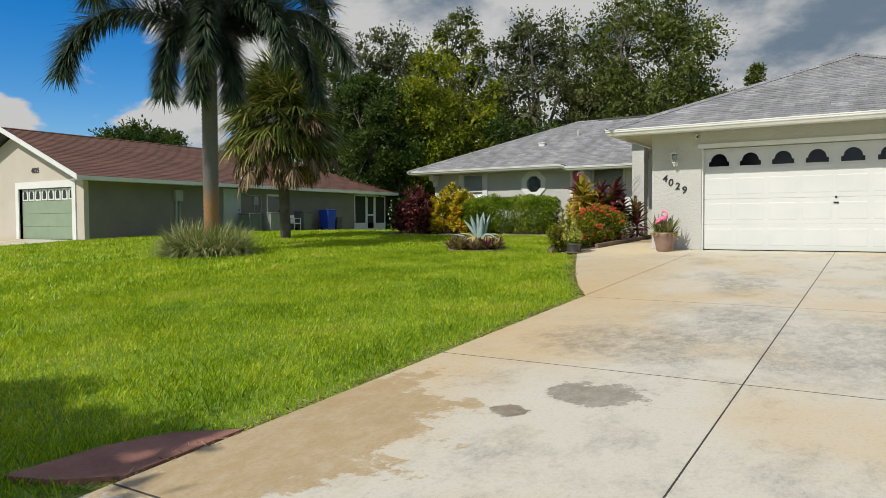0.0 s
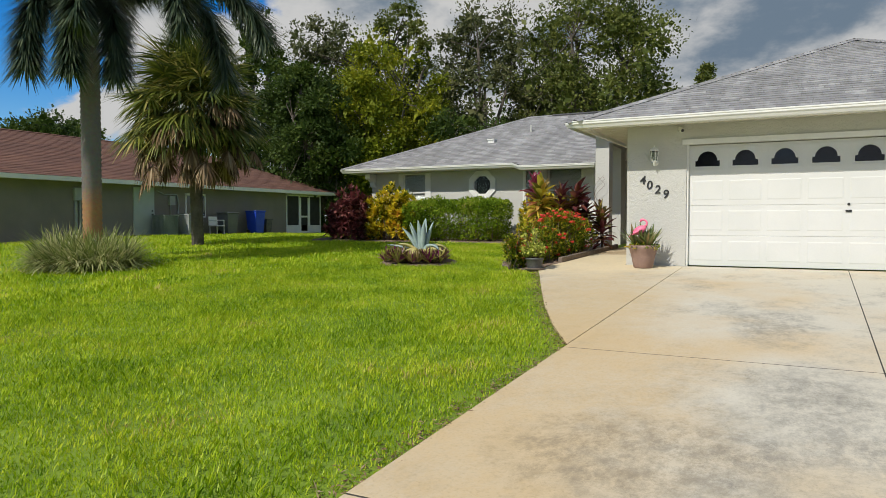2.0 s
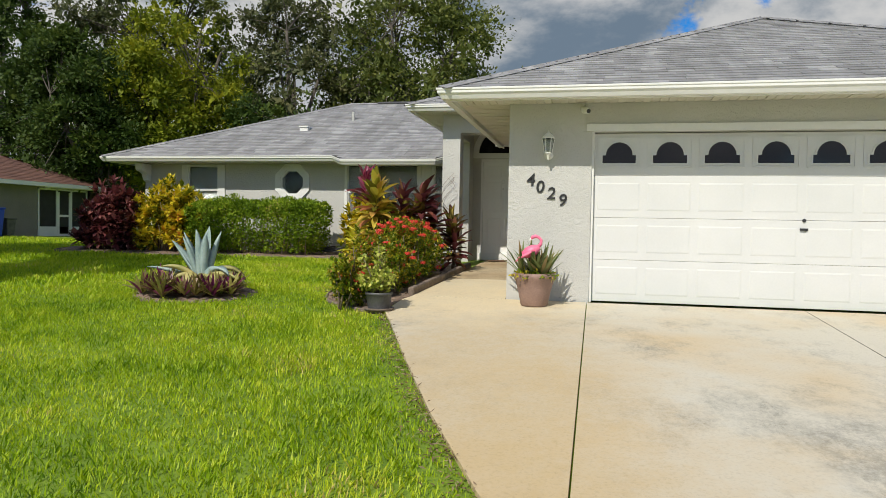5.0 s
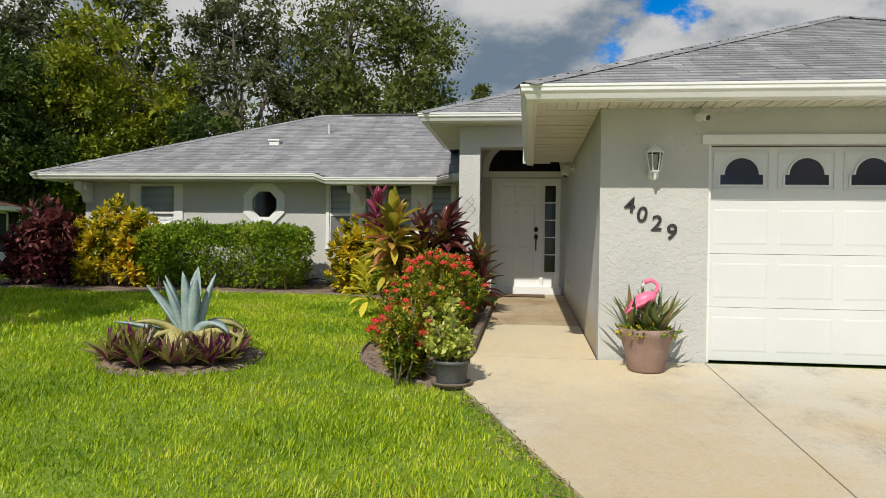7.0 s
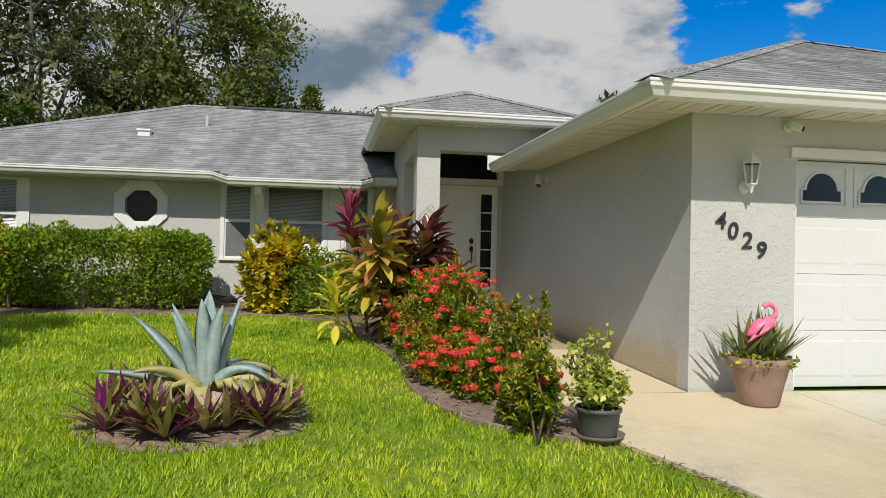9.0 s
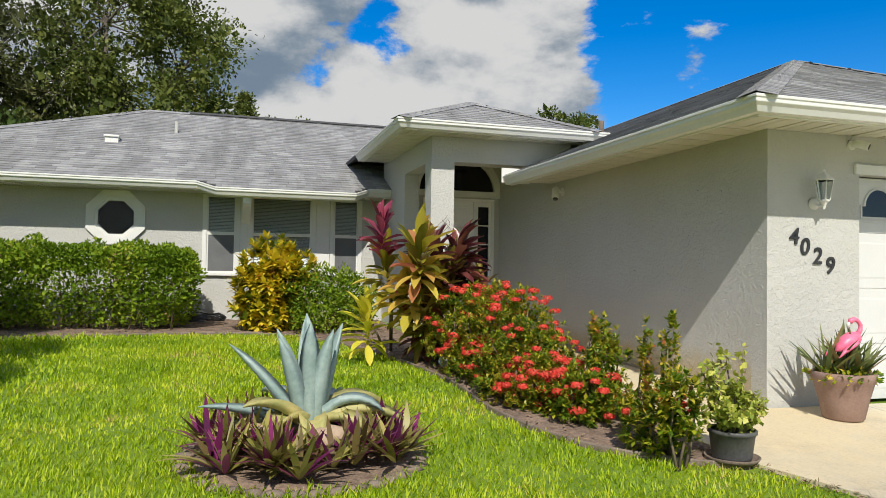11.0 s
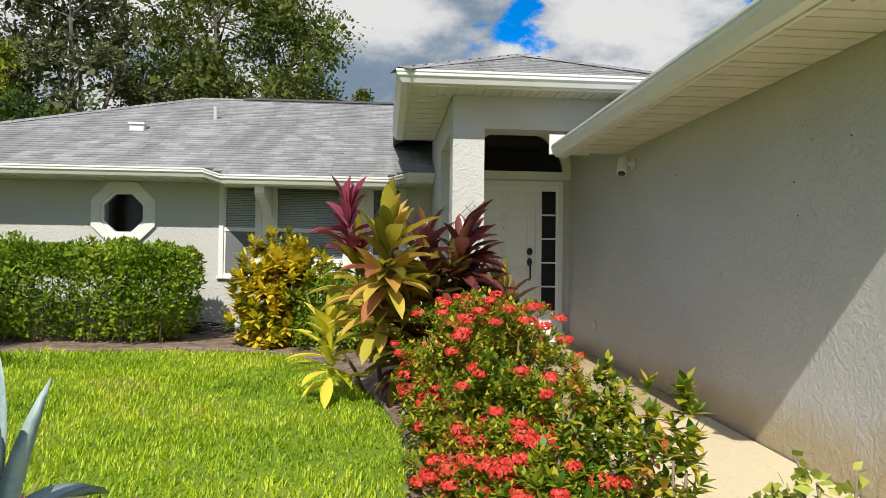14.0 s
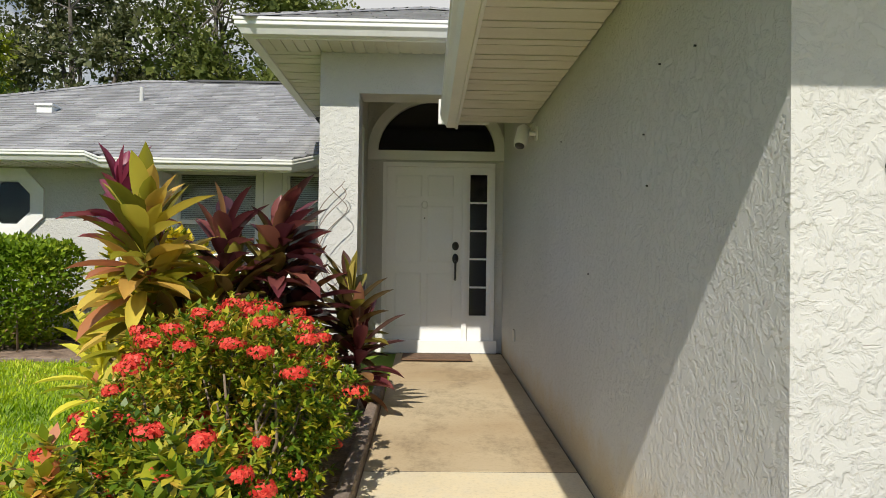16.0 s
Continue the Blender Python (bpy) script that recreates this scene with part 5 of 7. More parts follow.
# hedge and shrubs along the house
rng = np.random.default_rng(5)
hz0 = lawn_z(22)
hedge = base("hedge", -11.6, 22.3, hz0, "clipped dense bright green hedge below the octagon window", "hedge")
p, d = box_points(rng, 25000, -13.3, -9.8, 21.72, 22.97, hz0 + 0.10, 1.48)
v, f = leaves(rng, p, d, 0.07, 0.038, 0.8, 0.45)
tagged(under(hedge, "leaves", raw_mesh("leaves", v, f, M_HEDGE)), kind="stuff")
hs = Build()
for k in range(60):
    x, y = -13.1 + 3.1 * rng.random(), 21.95 + 0.8 * rng.random()
    e = Vector((x + rng.normal() * 0.15, y + rng.normal() * 0.12, 0.9 + 0.4 * rng.random()))
    hs.tube([(x, y, hz0 - 0.02), ((x + e.x) / 2 + 0.03, (y + e.y) / 2, 0.55), e], [0.014, 0.011, 0.005], 5)
tagged(under(hedge, "branches", hs.mesh("branches", [M_STEM], True)), kind="stuff")

shrub("croton_shrub", [((-13.85, 22.3, 1.25), (0.75, 0.6, 0.72)), ((-13.35, 22.25, 1.0), (0.6, 0.55, 0.75)), ((-14.2, 22.2, 0.95), (0.5, 0.5, 0.7)), ((-13.8, 22.15, 0.6), (0.9, 0.55, 0.5))], 5600, 0.16, 0.082, M_CROTON,
      "bright yellow variegated croton shrub against the house", "shrub", seed=21, whorl=13)
shrub("copperleaf_shrub", [((-15.5, 22.3, 1.1), (0.65, 0.6, 0.75)), ((-15.95, 22.35, 0.85), (0.55, 0.5, 0.6)), ((-15.0, 22.2, 1.0), (0.5, 0.5, 0.7)), ((-15.5, 22.1, 0.55), (0.9, 0.55, 0.45))], 3400, 0.19, 0.11, M_COPPER,
      "dark red copperleaf shrub at the house corner", "shrub", seed=22, whorl=8)
shrub("croton_shrub", [((-8.62, 22.1, 1.15), (0.5, 0.5, 0.5)), ((-8.75, 22.0, 0.75), (0.55, 0.5, 0.5)), ((-8.35, 22.0, 0.95), (0.45, 0.45, 0.55)), ((-8.6, 21.95, 0.45), (0.5, 0.45, 0.35))], 5000, 0.14, 0.075, M_CROTON,
      "yellow and green croton shrub below the windows", "shrub", seed=23, whorl=13)
shrub("pittosporum_shrub", [((-7.85, 21.6, 0.72), (0.55, 0.5, 0.48)), ((-7.5, 21.55, 0.68), (0.45, 0.5, 0.46)), ((-7.8, 21.5, 0.45), (0.6, 0.5, 0.4))], 7000, 0.06, 0.03, M_HEDGE,
      "rounded pale green shrub below the windows", "shrub", seed=24)
IX = "ixora shrubs beside the walk"
shrub("ixora_shrub", [((-6.58, 18.0, 0.52), (0.60, 0.62, 0.48)), ((-6.50, 17.25, 0.52), (0.60, 0.58, 0.52)), ((-6.78, 17.4, 0.2), (0.36, 0.75, 0.26))], 22000, 0.040, 0.023, M_IXORA,
      "dense ixora shrub with red flower clusters beside the walk", "shrub", IX, seed=31, flower=105, lump=0.14, whorl=8)
shrub("ixora_shrub", [((-6.58, 16.45, 0.30), (0.50, 0.48, 0.38)), ((-6.62, 15.95, 0.20), (0.40, 0.40, 0.28)), ((-6.78, 16.15, 0.12), (0.32, 0.6, 0.22))], 16500, 0.040, 0.023, M_IXORA,
      "dense ixora shrub with red flower clusters beside the walk", "shrub", IX, seed=32, flower=80, lump=0.16, whorl=8)
shrub("ixora_shrub", [((-6.52, 15.45, 0.16), (0.36, 0.34, 0.24)), ((-6.20, 15.68, 0.40), (0.17, 0.17, 0.34)), ((-6.43, 15.48, 0.60), (0.07, 0.07, 0.22))], 5200, 0.05, 0.028, M_IXORA,
      "sparse yellowing ixora shrub with few red flowers", "shrub", IX, seed=33, flower=14, lump=0.25, whorl=8, n_stems=5)
shrub("ixora_shrub", [((-6.42, 14.58, 0.18), (0.22, 0.28, 0.24)), ((-6.33, 14.86, 0.56), (0.06, 0.06, 0.27)), ((-6.355, 14.53, 0.62), (0.065, 0.06, 0.30)), ((-6.44, 14.28, 0.34), (0.14, 0.15, 0.24))], 3600, 0.05, 0.028, M_IXORA,
      "upright ixora shrub with a few red flowers", "shrub", IX, seed=34, flower=6, lump=0.25, whorl=8, n_stems=3)


# cordylines: canes with columns of broad, folded, oval leaves
def oval_leaves(pos, way, length, width, droop, segs=6):
    """Stalked oval leaves with a folded midrib, that arch over."""
    n = len(pos)
    d, p = unit(way), pos.copy()
    side = unit(np.cross(d, np.array([0, 0, 1.0])) + 1e-6)
    v = []
    for s in range(segs + 1):
        f = s / segs
        w = (width * (0.16 + 0.98 * math.sin(math.pi * min(1.0, f * 1.02) ** 1.25) ** 0.8 * (1 - 0.12 * f)) if s < segs else width * 0.02)[:, None] / 2
        up = np.cross(side, d)
        v += [p - side * w + up * w * 0.55, p, p + side * w + up * w * 0.55]
        d = unit(d + np.array([0, 0, -1.0]) * (droop / segs * (0.4 + 1.2 * f))[:, None])
        p = p + d * (length / segs)[:, None]
    v = np.stack(v, 1).reshape(-1, 3)
    off = np.arange(n)[:, None] * 3 * (segs + 1)
    return v, np.concatenate([off + np.array([3 * s + k, 3 * s + k + 1, 3 * s + k + 4, 3 * s + k + 3]) for s in range(segs) for k in (0, 1)])


def cordyline(x, y, heads, label, group="cordylines by the porch"):
    z0 = lawn_z(y)
    root = base("cordyline", x, y, z0, label, "cordyline", group)
    rng = np.random.default_rng(int(abs(x * 100) + y * 10))
    canes = Build()
    for hx, hy, hz_, n, ln, wd, op, mt in heads:
        canes.tube([(x + (hx - x) * 0.1, y + (hy - y) * 0.1, z0 - 0.03), ((x + hx) / 2 + 0.04, (y + hy) / 2, (z0 + hz_) / 2), (hx, hy, hz_ + 0.12)], [0.018, 0.016, 0.012], 7)
        m = int(n * 1.7)
        q = np.linspace(0, 1, m)
        a = np.arange(m) * 2.399 + rng.normal(size=m) * 0.25
        el = np.radians(84 - 100 * np.minimum(op, 1.1) * q**0.75 + rng.normal(size=m) * 13)
        way = np.stack([np.cos(a) * np.cos(el), np.sin(a) * np.cos(el), np.sin(el)], 1)
        tilt = rng.normal(size=2) * 0.22
        way = unit(way + np.array([tilt[0], tilt[1], 0.0]) + rng.normal(size=(m, 3)) * 0.10)
        pos = np.stack([np.full(m, hx), np.full(m, hy), hz_ + 0.10 - 0.42 * q], 1) + way * 0.01
        v, f = oval_leaves(pos, way, ln * (0.7 + 0.5 * rng.random(m)), wd * 1.25 * (0.85 + 0.3 * rng.random(m)), 0.35 + 0.5 * rng.random(m) * q)
        under(root, "leaf_head", raw_mesh("leaf_head", v, f, (M_CORD_G, M_CORD_R, M_CORD_Y, M_CORD_P, M_CORD_O)[mt], True), ("yellow-green leaves", "burgundy leaves", "glossy yellow leaves", "magenta-burgundy leaves", "olive and maroon leaves")[mt])
    tagged(under(root, "canes", canes.mesh("canes", [M_STEM], True)), kind="stuff")
    return root


cordyline(-7.25, 19.4, [(-7.58, 18.55, 1.62, 16, 0.34, 0.085, 0.62, 3), (-7.50, 18.7, 1.20, 18, 0.38, 0.085, 1.05, 0)], "tall cordyline with a magenta-burgundy top")
cordyline(-6.95, 19.3, [(-7.24, 18.1, 1.38, 28, 0.44, 0.09, 0.95, 0), (-7.26, 18.28, 1.06, 26, 0.44, 0.09, 1.1, 0), (-7.02, 18.5, 0.82, 22, 0.40, 0.088, 1.1, 0), (-7.34, 18.45, 0.88, 18, 0.38, 0.085, 1.0, 0), (-7.12, 18.2, 0.66, 18, 0.38, 0.085, 1.1, 4)], "cordyline with olive and yellow leaves and pink centres on bare canes")
cordyline(-6.85, 19.2, [(-6.92, 18.65, 1.34, 20, 0.38, 0.085, 0.80, 1), (-6.86, 18.6, 1.02, 24, 0.38, 0.085, 1.05, 4), (-6.78, 18.9, 0.75, 22, 0.38, 0.085, 1.1, 1), (-6.98, 18.55, 0.55, 18, 0.38, 0.085, 1.1, 1)], "burgundy and olive cordyline near the porch")
cordyline(-6.6, 19.2, [(-6.58, 18.75, 1.40, 26, 0.40, 0.09, 0.85, 1), (-6.62, 18.75, 1.08, 26, 0.40, 0.088, 1.05, 4), (-6.45, 18.95, 0.95, 22, 0.38, 0.085, 1.1, 1), (-6.66, 18.7, 0.78, 20, 0.36, 0.085, 1.1, 1)], "dark burgundy cordyline near the porch column")
cordyline(-6.12, 19.3, [(-6.12, 19.2, 0.90, 18, 0.38, 0.075, 0.7, 4), (-6.06, 19.15, 0.60, 22, 0.38, 0.08, 1.05, 1), (-6.2, 19.35, 0.62, 16, 0.36, 0.08, 0.9, 4)], "low olive and burgundy cordyline leaning over the walk")
cordyline(-7.4, 19.1, [(-7.72, 18.62, 0.54, 17, 0.36, 0.08, 1.0, 2)], "low cordyline with glossy yellow leaves")

# clay pot with aloe and a pink flamingo ornament
M_CLAY = plain("brown clay", (0.23, 0.145, 0.115), (0.33, 0.22, 0.18), 5.0, 0.7, 50.0, 0.3, 0.003)
M_PINK = plain("pink plastic", (0.80, 0.13, 0.25), (0.88, 0.22, 0.35), 9.0, 0.4, 60.0, 0.2, 0.002)
PX, PY = -4.25, 15.10
pot = base("flower_pot", PX, PY, g(PY), "round brown clay flower pot on the driveway", "flower pot")
lathe = Build().lathe([(0.0, 0.0), (0.15, 0.0), (0.165, 0.015), (0.20, 0.18), (0.235, 0.31), (0.25, 0.33), (0.258, 0.36), (0.255, 0.395), (0.242, 0.402), (0.228, 0.395), (0.222, 0.36), (0.0, 0.35)], PX, PY, g(PY))
under(pot, "vessel", lathe.mesh("vessel", [M_CLAY], True))
under(pot, "soil", Build().lathe([(0.0, 0.352), (0.222, 0.352), (0.222, 0.362), (0.0, 0.372)], PX, PY, g(PY), 20).mesh("soil", [M_SOIL]))
aloe = base("aloe_plant", PX, PY, g(PY) + 0.32, "clump of spiky green aloe in the clay pot", "potted plant")
rng = np.random.default_rng(8)
parts = []
for k in range(9):
    a, r = rng.random() * 6.283, 0.16 * rng.random() ** 0.5
    parts.append(rosette(rng, PX + r * math.cos(a), PY + r * math.sin(a), g(PY) + 0.36, 10, 0.40, 0.045, 0.62, 0.3, 4))
v, f = merge(parts)
under(aloe, "spikes", raw_mesh("spikes", v, f, M_ALOE, True))
pp, dd = blob_points(rng, 700, (PX, PY, g(PY) + 0.37), (0.25, 0.25, 0.06))
v, f = leaves(rng, pp, dd, 0.05, 0.025)
tagged(under(aloe, "filler_leaves", raw_mesh("filler_leaves", v, f, M_IXORA)), kind="stuff")
fl = base("flamingo_ornament", PX - 0.04, PY - 0.02, g(PY) + 0.32, "bright pink plastic flamingo ornament standing in the pot", "garden ornament")
fx, fy, fz = PX - 0.05, PY - 0.10, g(PY) + 0.64
bd = Build()
bd.tube([(fx - 0.13, fy, fz - 0.05), (fx - 0.10, fy, fz - 0.03), (fx - 0.03, fy, fz + 0.01), (fx + 0.04, fy, fz + 0.045), (fx + 0.085, fy, fz + 0.07), (fx + 0.11, fy, fz + 0.09)], [0.008, 0.035, 0.068, 0.070, 0.048, 0.024], 14)
under(fl, "body", bd.mesh("body", [M_PINK], True))
nk = Build().tube([(fx + 0.09, fy, fz + 0.08), (fx + 0.125, fy, fz + 0.12), (fx + 0.13, fy, fz + 0.165), (fx + 0.10, fy, fz + 0.20), (fx + 0.06, fy, fz + 0.215), (fx + 0.025, fy, fz + 0.20), (fx + 0.01, fy, fz + 0.18)], [0.024, 0.02, 0.018, 0.018, 0.022, 0.024, 0.014], 10)
under(fl, "neck", nk.mesh("neck", [M_PINK], True))
bk = Build().tube([(fx + 0.01, fy, fz + 0.185), (fx - 0.005, fy, fz + 0.165), (fx - 0.002, fy, fz + 0.135)], [0.014, 0.011, 0.003], 8)
under(fl, "beak", bk.mesh("beak", [M_WHITE], True), "pale beak")
for side in (-1, 1):
    wg = Build()
    for k in range(5):
        q0 = Vector((fx + 0.05 - 0.03 * k, fy + side * 0.066, fz + 0.045 - 0.015 * k))
        wg.tube([q0, q0 + Vector((-0.05, side * 0.014, -0.035)), q0 + Vector((-0.10, side * 0.006, -0.085))], [0.015, 0.016, 0.004], 6)
    tagged(under(fl, "wing", wg.mesh("wing", [M_PINK], True)), kind="stuff")
lg = Build().tube([(fx - 0.01, fy, fz - 0.02), (fx, fy + 0.05, fz - 0.34)], [0.005, 0.005], 6).tube([(fx + 0.02, fy, fz - 0.02), (fx + 0.03, fy + 0.05, fz - 0.34)], [0.005, 0.005], 6)
under(fl, "legs", lg.mesh("legs", [M_BLACK]), "thin dark metal legs")

# dark plastic pot with a leafy plant at the bed's tip
QX, QY = -6.00, 14.32
pot2 = base("flower_pot", QX, QY, g(QY), "dark grey nursery pot standing in a saucer", "flower pot")
M_PLASTIC = plain("grey black plastic", (0.05, 0.05, 0.052), (0.13, 0.13, 0.13), 5.0, 0.55, 50.0, 0.1, 0.001)
under(pot2, "vessel", Build().lathe([(0.0, 0.012), (0.125, 0.012), (0.13, 0.03), (0.15, 0.18), (0.162, 0.185), (0.162, 0.21), (0.15, 0.212), (0.145, 0.185), (0.0, 0.178)], QX, QY, g(QY)).mesh("vessel", [M_PLASTIC], True))
under(pot2, "saucer", Build().lathe([(0.0, 0.0), (0.165, 0.0), (0.185, 0.03), (0.177, 0.032), (0.16, 0.011), (0.0, 0.011)], QX, QY, g(QY)).mesh("saucer", [M_EDGE], True))
rng = np.random.default_rng(12)
plant = base("potted_plant", QX, QY, g(QY) + 0.2, "bushy light green jade plant in the dark pot", "potted plant")
parts, br = [], Build()
for k in range(36):
    a, r = rng.random() * 6.283, 0.24 * rng.random() ** 0.6
    top = Vector((QX + r * math.cos(a), QY + r * math.sin(a), g(QY) + 0.22 + (0.30 if k > 7 else 0.62) * (1 - 0.45 * r / 0.24) * (0.6 + 0.5 * rng.random())))
    s = Vector((QX + 0.3 * r * math.cos(a), QY + 0.3 * r * math.sin(a), g(QY) + 0.19))
    br.tube([s, (s + top) / 2 + Vector((0.02, 0, 0.02)), top], [0.009, 0.007, 0.004], 6)
    m = 46
    t = rng.random((m, 1)) ** 0.6
    q = np.array(s) + (np.array(top) - np.array(s)) * (0.15 + 0.88 * t) + rng.normal(size=(m, 3)) * 0.02
    parts.append(leaves(rng, q, unit(rng.normal(size=(m, 3))), 0.05, 0.034, 0.6, 0.3))
v, f = merge(parts)
tagged(under(plant, "leaves", raw_mesh("leaves", v, f, M_JADE)), kind="stuff")
under(plant, "branches", br.mesh("branches", [M_STEM], True))


# ---- palms ----
def rings_of_trunk(b, x, y, z0, z1, r0, r1, lean=(0, 0), step=0.09, groove=0.97, sides=16):
    pts, rad = [], []
    n = int((z1 - z0) / step)
    for i in range(n + 1):
        f = i / n
        c = (x + lean[0] * f, y + lean[1] * f, z0 + (z1 - z0) * f)
        r = r0 + (r1 - r0) * f
        pts += [c, (c[0], c[1], c[2] + step * 0.8)]
        rad += [r, r * groove]
    b.tube(pts, rad, sides)


def trunk_mat(name, low, high, z_low, z_high):
    """Ringed palm trunk: tan lower down where the bark is bare, grey above."""
    m, nd, lk, bs = nodes_of(name)
    co = nd.new("ShaderNodeNewGeometry").outputs["Position"]
    sep = nd.new("ShaderNodeSeparateXYZ")
    lk.new(co, sep.inputs[0])
    wob = noise_node(nd, lk, 2.0, 4.0, co=co)
    add = nd.new("ShaderNodeMath")
    add.operation = "ADD"
    lk.new(sep.outputs["Z"], add.inputs[0])
    lk.new(wob.outputs[0], add.inputs[1])
    mr = nd.new("ShaderNodeMapRange")
    mr.inputs["From Min"].default_value, mr.inputs["From Max"].default_value = z_low, z_high
    lk.new(add.outputs[0], mr.inputs["Value"])
    fine = noise_node(nd, lk, 14.0, 5.0, 0.7, co=co)
    col = mixc(nd, lk, mr.outputs[0], low, high)
    col = mixc(nd, lk, 0.5, col, mixc(nd, lk, 1.0, col, fine.outputs["Color"], "OVERLAY"))
    lk.new(col, bs.inputs["Base Color"])
    bs.inputs["Roughness"].default_value = 0.85
    bump(nd, lk, fine.outputs[0], bs, 0.5, 0.01)
    return m


M_TRUNK = trunk_mat("foxtail trunk", (0.36, 0.20, 0.09), (0.17, 0.155, 0.15), 1.55, 2.1)
FX, FY = -15.3, 12.36
fz0 = lawn_z(FY)
foxtail = base("foxtail_palm", FX, FY, fz0, "foxtail palm with ringed trunk and bushy arching fronds", "palm tree")
tb = Build()
rings_of_trunk(tb, FX, FY, fz0 - 0.05, 4.45, 0.20, 0.215, step=0.11, groove=0.90)
under(foxtail, "trunk", tb.mesh("trunk", [M_TRUNK], True))
cs = Build().tube([(FX, FY, 4.5), (FX, FY, 4.9), (FX, FY, 5.4), (FX, FY, 5.9)], [0.205, 0.19, 0.13, 0.07], 14)
under(foxtail, "crownshaft", cs.mesh("crownshaft", [M_PALM], True))
rng = np.random.default_rng(41)
# the view lies to the south-east: fronds are named by the way they leave the crown
for k, (az, up, ln, bend) in enumerate(((230, 52, 3.5, 2.9), (262, 66, 3.0, 2.6), (318, 66, 2.6, 4.2), (48, 52, 3.5, 2.5), (28, 46, 3.2, 3.4), (64, 66, 3.3, 2.2), (8, 62, 2.8, 3.8), (130, 58, 3.2, 2.4), (140, 76, 3.0, 1.6), (310, 30, 2.0, 4.6), (345, 24, 1.9, 4.6), (272, 28, 2.0, 4.6))):
    a, e = radians(az), radians(up)
    p = np.array([FX, FY, 4.95 + 0.05 * (k % 12)])
    ln, bend = ln * 1.32, bend * 1.08
    d = np.array([math.cos(a) * math.cos(e), math.sin(a) * math.cos(e), math.sin(e)])
    pts, S_ = [], 34
    for s in range(S_ + 1):
        pts.append((p.copy(), d.copy()))
        p = p + d * ln / S_
        f = s / S_
        d = d + np.array([0, 0, -1.0]) * bend / S_ * (0.5 + 1.1 * f)
        d = d / np.linalg.norm(d)
    rb = Build().tube([q for q, _ in pts], [0.028 * (1 - 0.85 * i / S_) + 0.003 for i in range(S_ + 1)], 6)
    frond = under(foxtail, "frond", rb.mesh("frond", [M_PALM], True))
    P, W = [], []
    for i, (q, dd) in enumerate(pts):
        if i < 5:
            continue
        for j in range(54):
            w = rng.normal(size=3)
            w -= dd * np.dot(w, dd)
            w = w / np.linalg.norm(w)
            P.append(q + dd * rng.random() * ln / S_), W.append(w + dd * (0.35 + 0.5 * rng.random()))
    P, W = np.array(P), np.array(W)
    v, f = strap_arrays(P, W, 0.66 * (0.7 + 0.5 * rng.random(len(P))), 0.034, 0.6, 2, taper=0.3)
    tagged(under(frond, "leaflets", raw_mesh("leaflets", v, f, M_PALM)), kind="stuff")

# clump of variegated grass at the palm's foot
rng = np.random.default_rng(42)
clump = base("ornamental_grass", -15.55, 12.15, lawn_z(12.15), "clump of arching pale green grass round the palm", "ornamental grass")
n = 3600
a, r = rng.random(n) * 6.283, np.sqrt(rng.random(n))
P = np.stack([-15.5 + 1.15 * r * np.cos(a) + 0.15, 12.2 + 0.75 * r * np.sin(a), np.full(n, lawn_z(12.2) - 0.02)], 1)
W = np.stack([np.cos(a) * 0.5 * r, np.sin(a) * 0.5 * r, np.ones(n)], 1) + rng.normal(size=(n, 3)) * 0.28
v, f = strap_arrays(P, W, 1.05 * (0.5 + 0.55 * rng.random(n)), 0.026, 1.4 * (0.5 + rng.random(n)), 4, taper=0.4)
tagged(under(clump, "blades", raw_mesh("blades", v, f, M_LIRIOPE)), kind="stuff")

# sabal palm with its skirt of dead leaves
SX, SY = -18.5, 18.35
sz0 = lawn_z(SY)
sabal = base("sabal_palm", SX, SY, sz0, "sabal palm with fan leaves and hanging brown dead skirt", "palm tree")
st = Build()
rings_of_trunk(st, SX, SY, sz0 - 0.05, 4.2, 0.19, 0.2, (-0.18, 0.05), 0.12, 0.92, 12)
under(sabal, "trunk", st.mesh("trunk", [M_BARK], True))
rng = np.random.default_rng(43)


def fan(rng, base_p, az, el, stalk, size, droop):
    """One fan leaf: a stalk and folded segments spreading from its end."""
    d = np.array([math.cos(az) * math.cos(el), math.sin(az) * math.cos(el), math.sin(el)])
    hub = base_p + d * stalk + np.array([0, 0, -0.15 * stalk * droop])
    side = np.array([-math.sin(az), math.cos(az), 0])
    out = d + np.array([0, 0, -0.35 * droop])
    n = 34
    th = np.linspace(-1.9, 1.9, n)
    W = np.cos(th)[:, None] * out + np.sin(th)[:, None] * side + rng.normal(size=(n, 3)) * 0.06
    P = np.repeat(hub[None], n, 0)
    v, f = strap_arrays(P, W, size * (0.85 + 0.3 * rng.random(n)) * (0.75 + 0.25 * np.cos(th)), 0.06, droop * (0.6 + 0.5 * rng.random(n)), 3, up_hint=tuple(np.cross(side, d)), taper=0.6)
    s = np.stack([base_p - side * 0.018, base_p + side * 0.018, hub + side * 0.012, hub - side * 0.012])
    return np.concatenate([v, s]), np.concatenate([f, [[len(v), len(v) + 1, len(v) + 2, len(v) + 3]]])


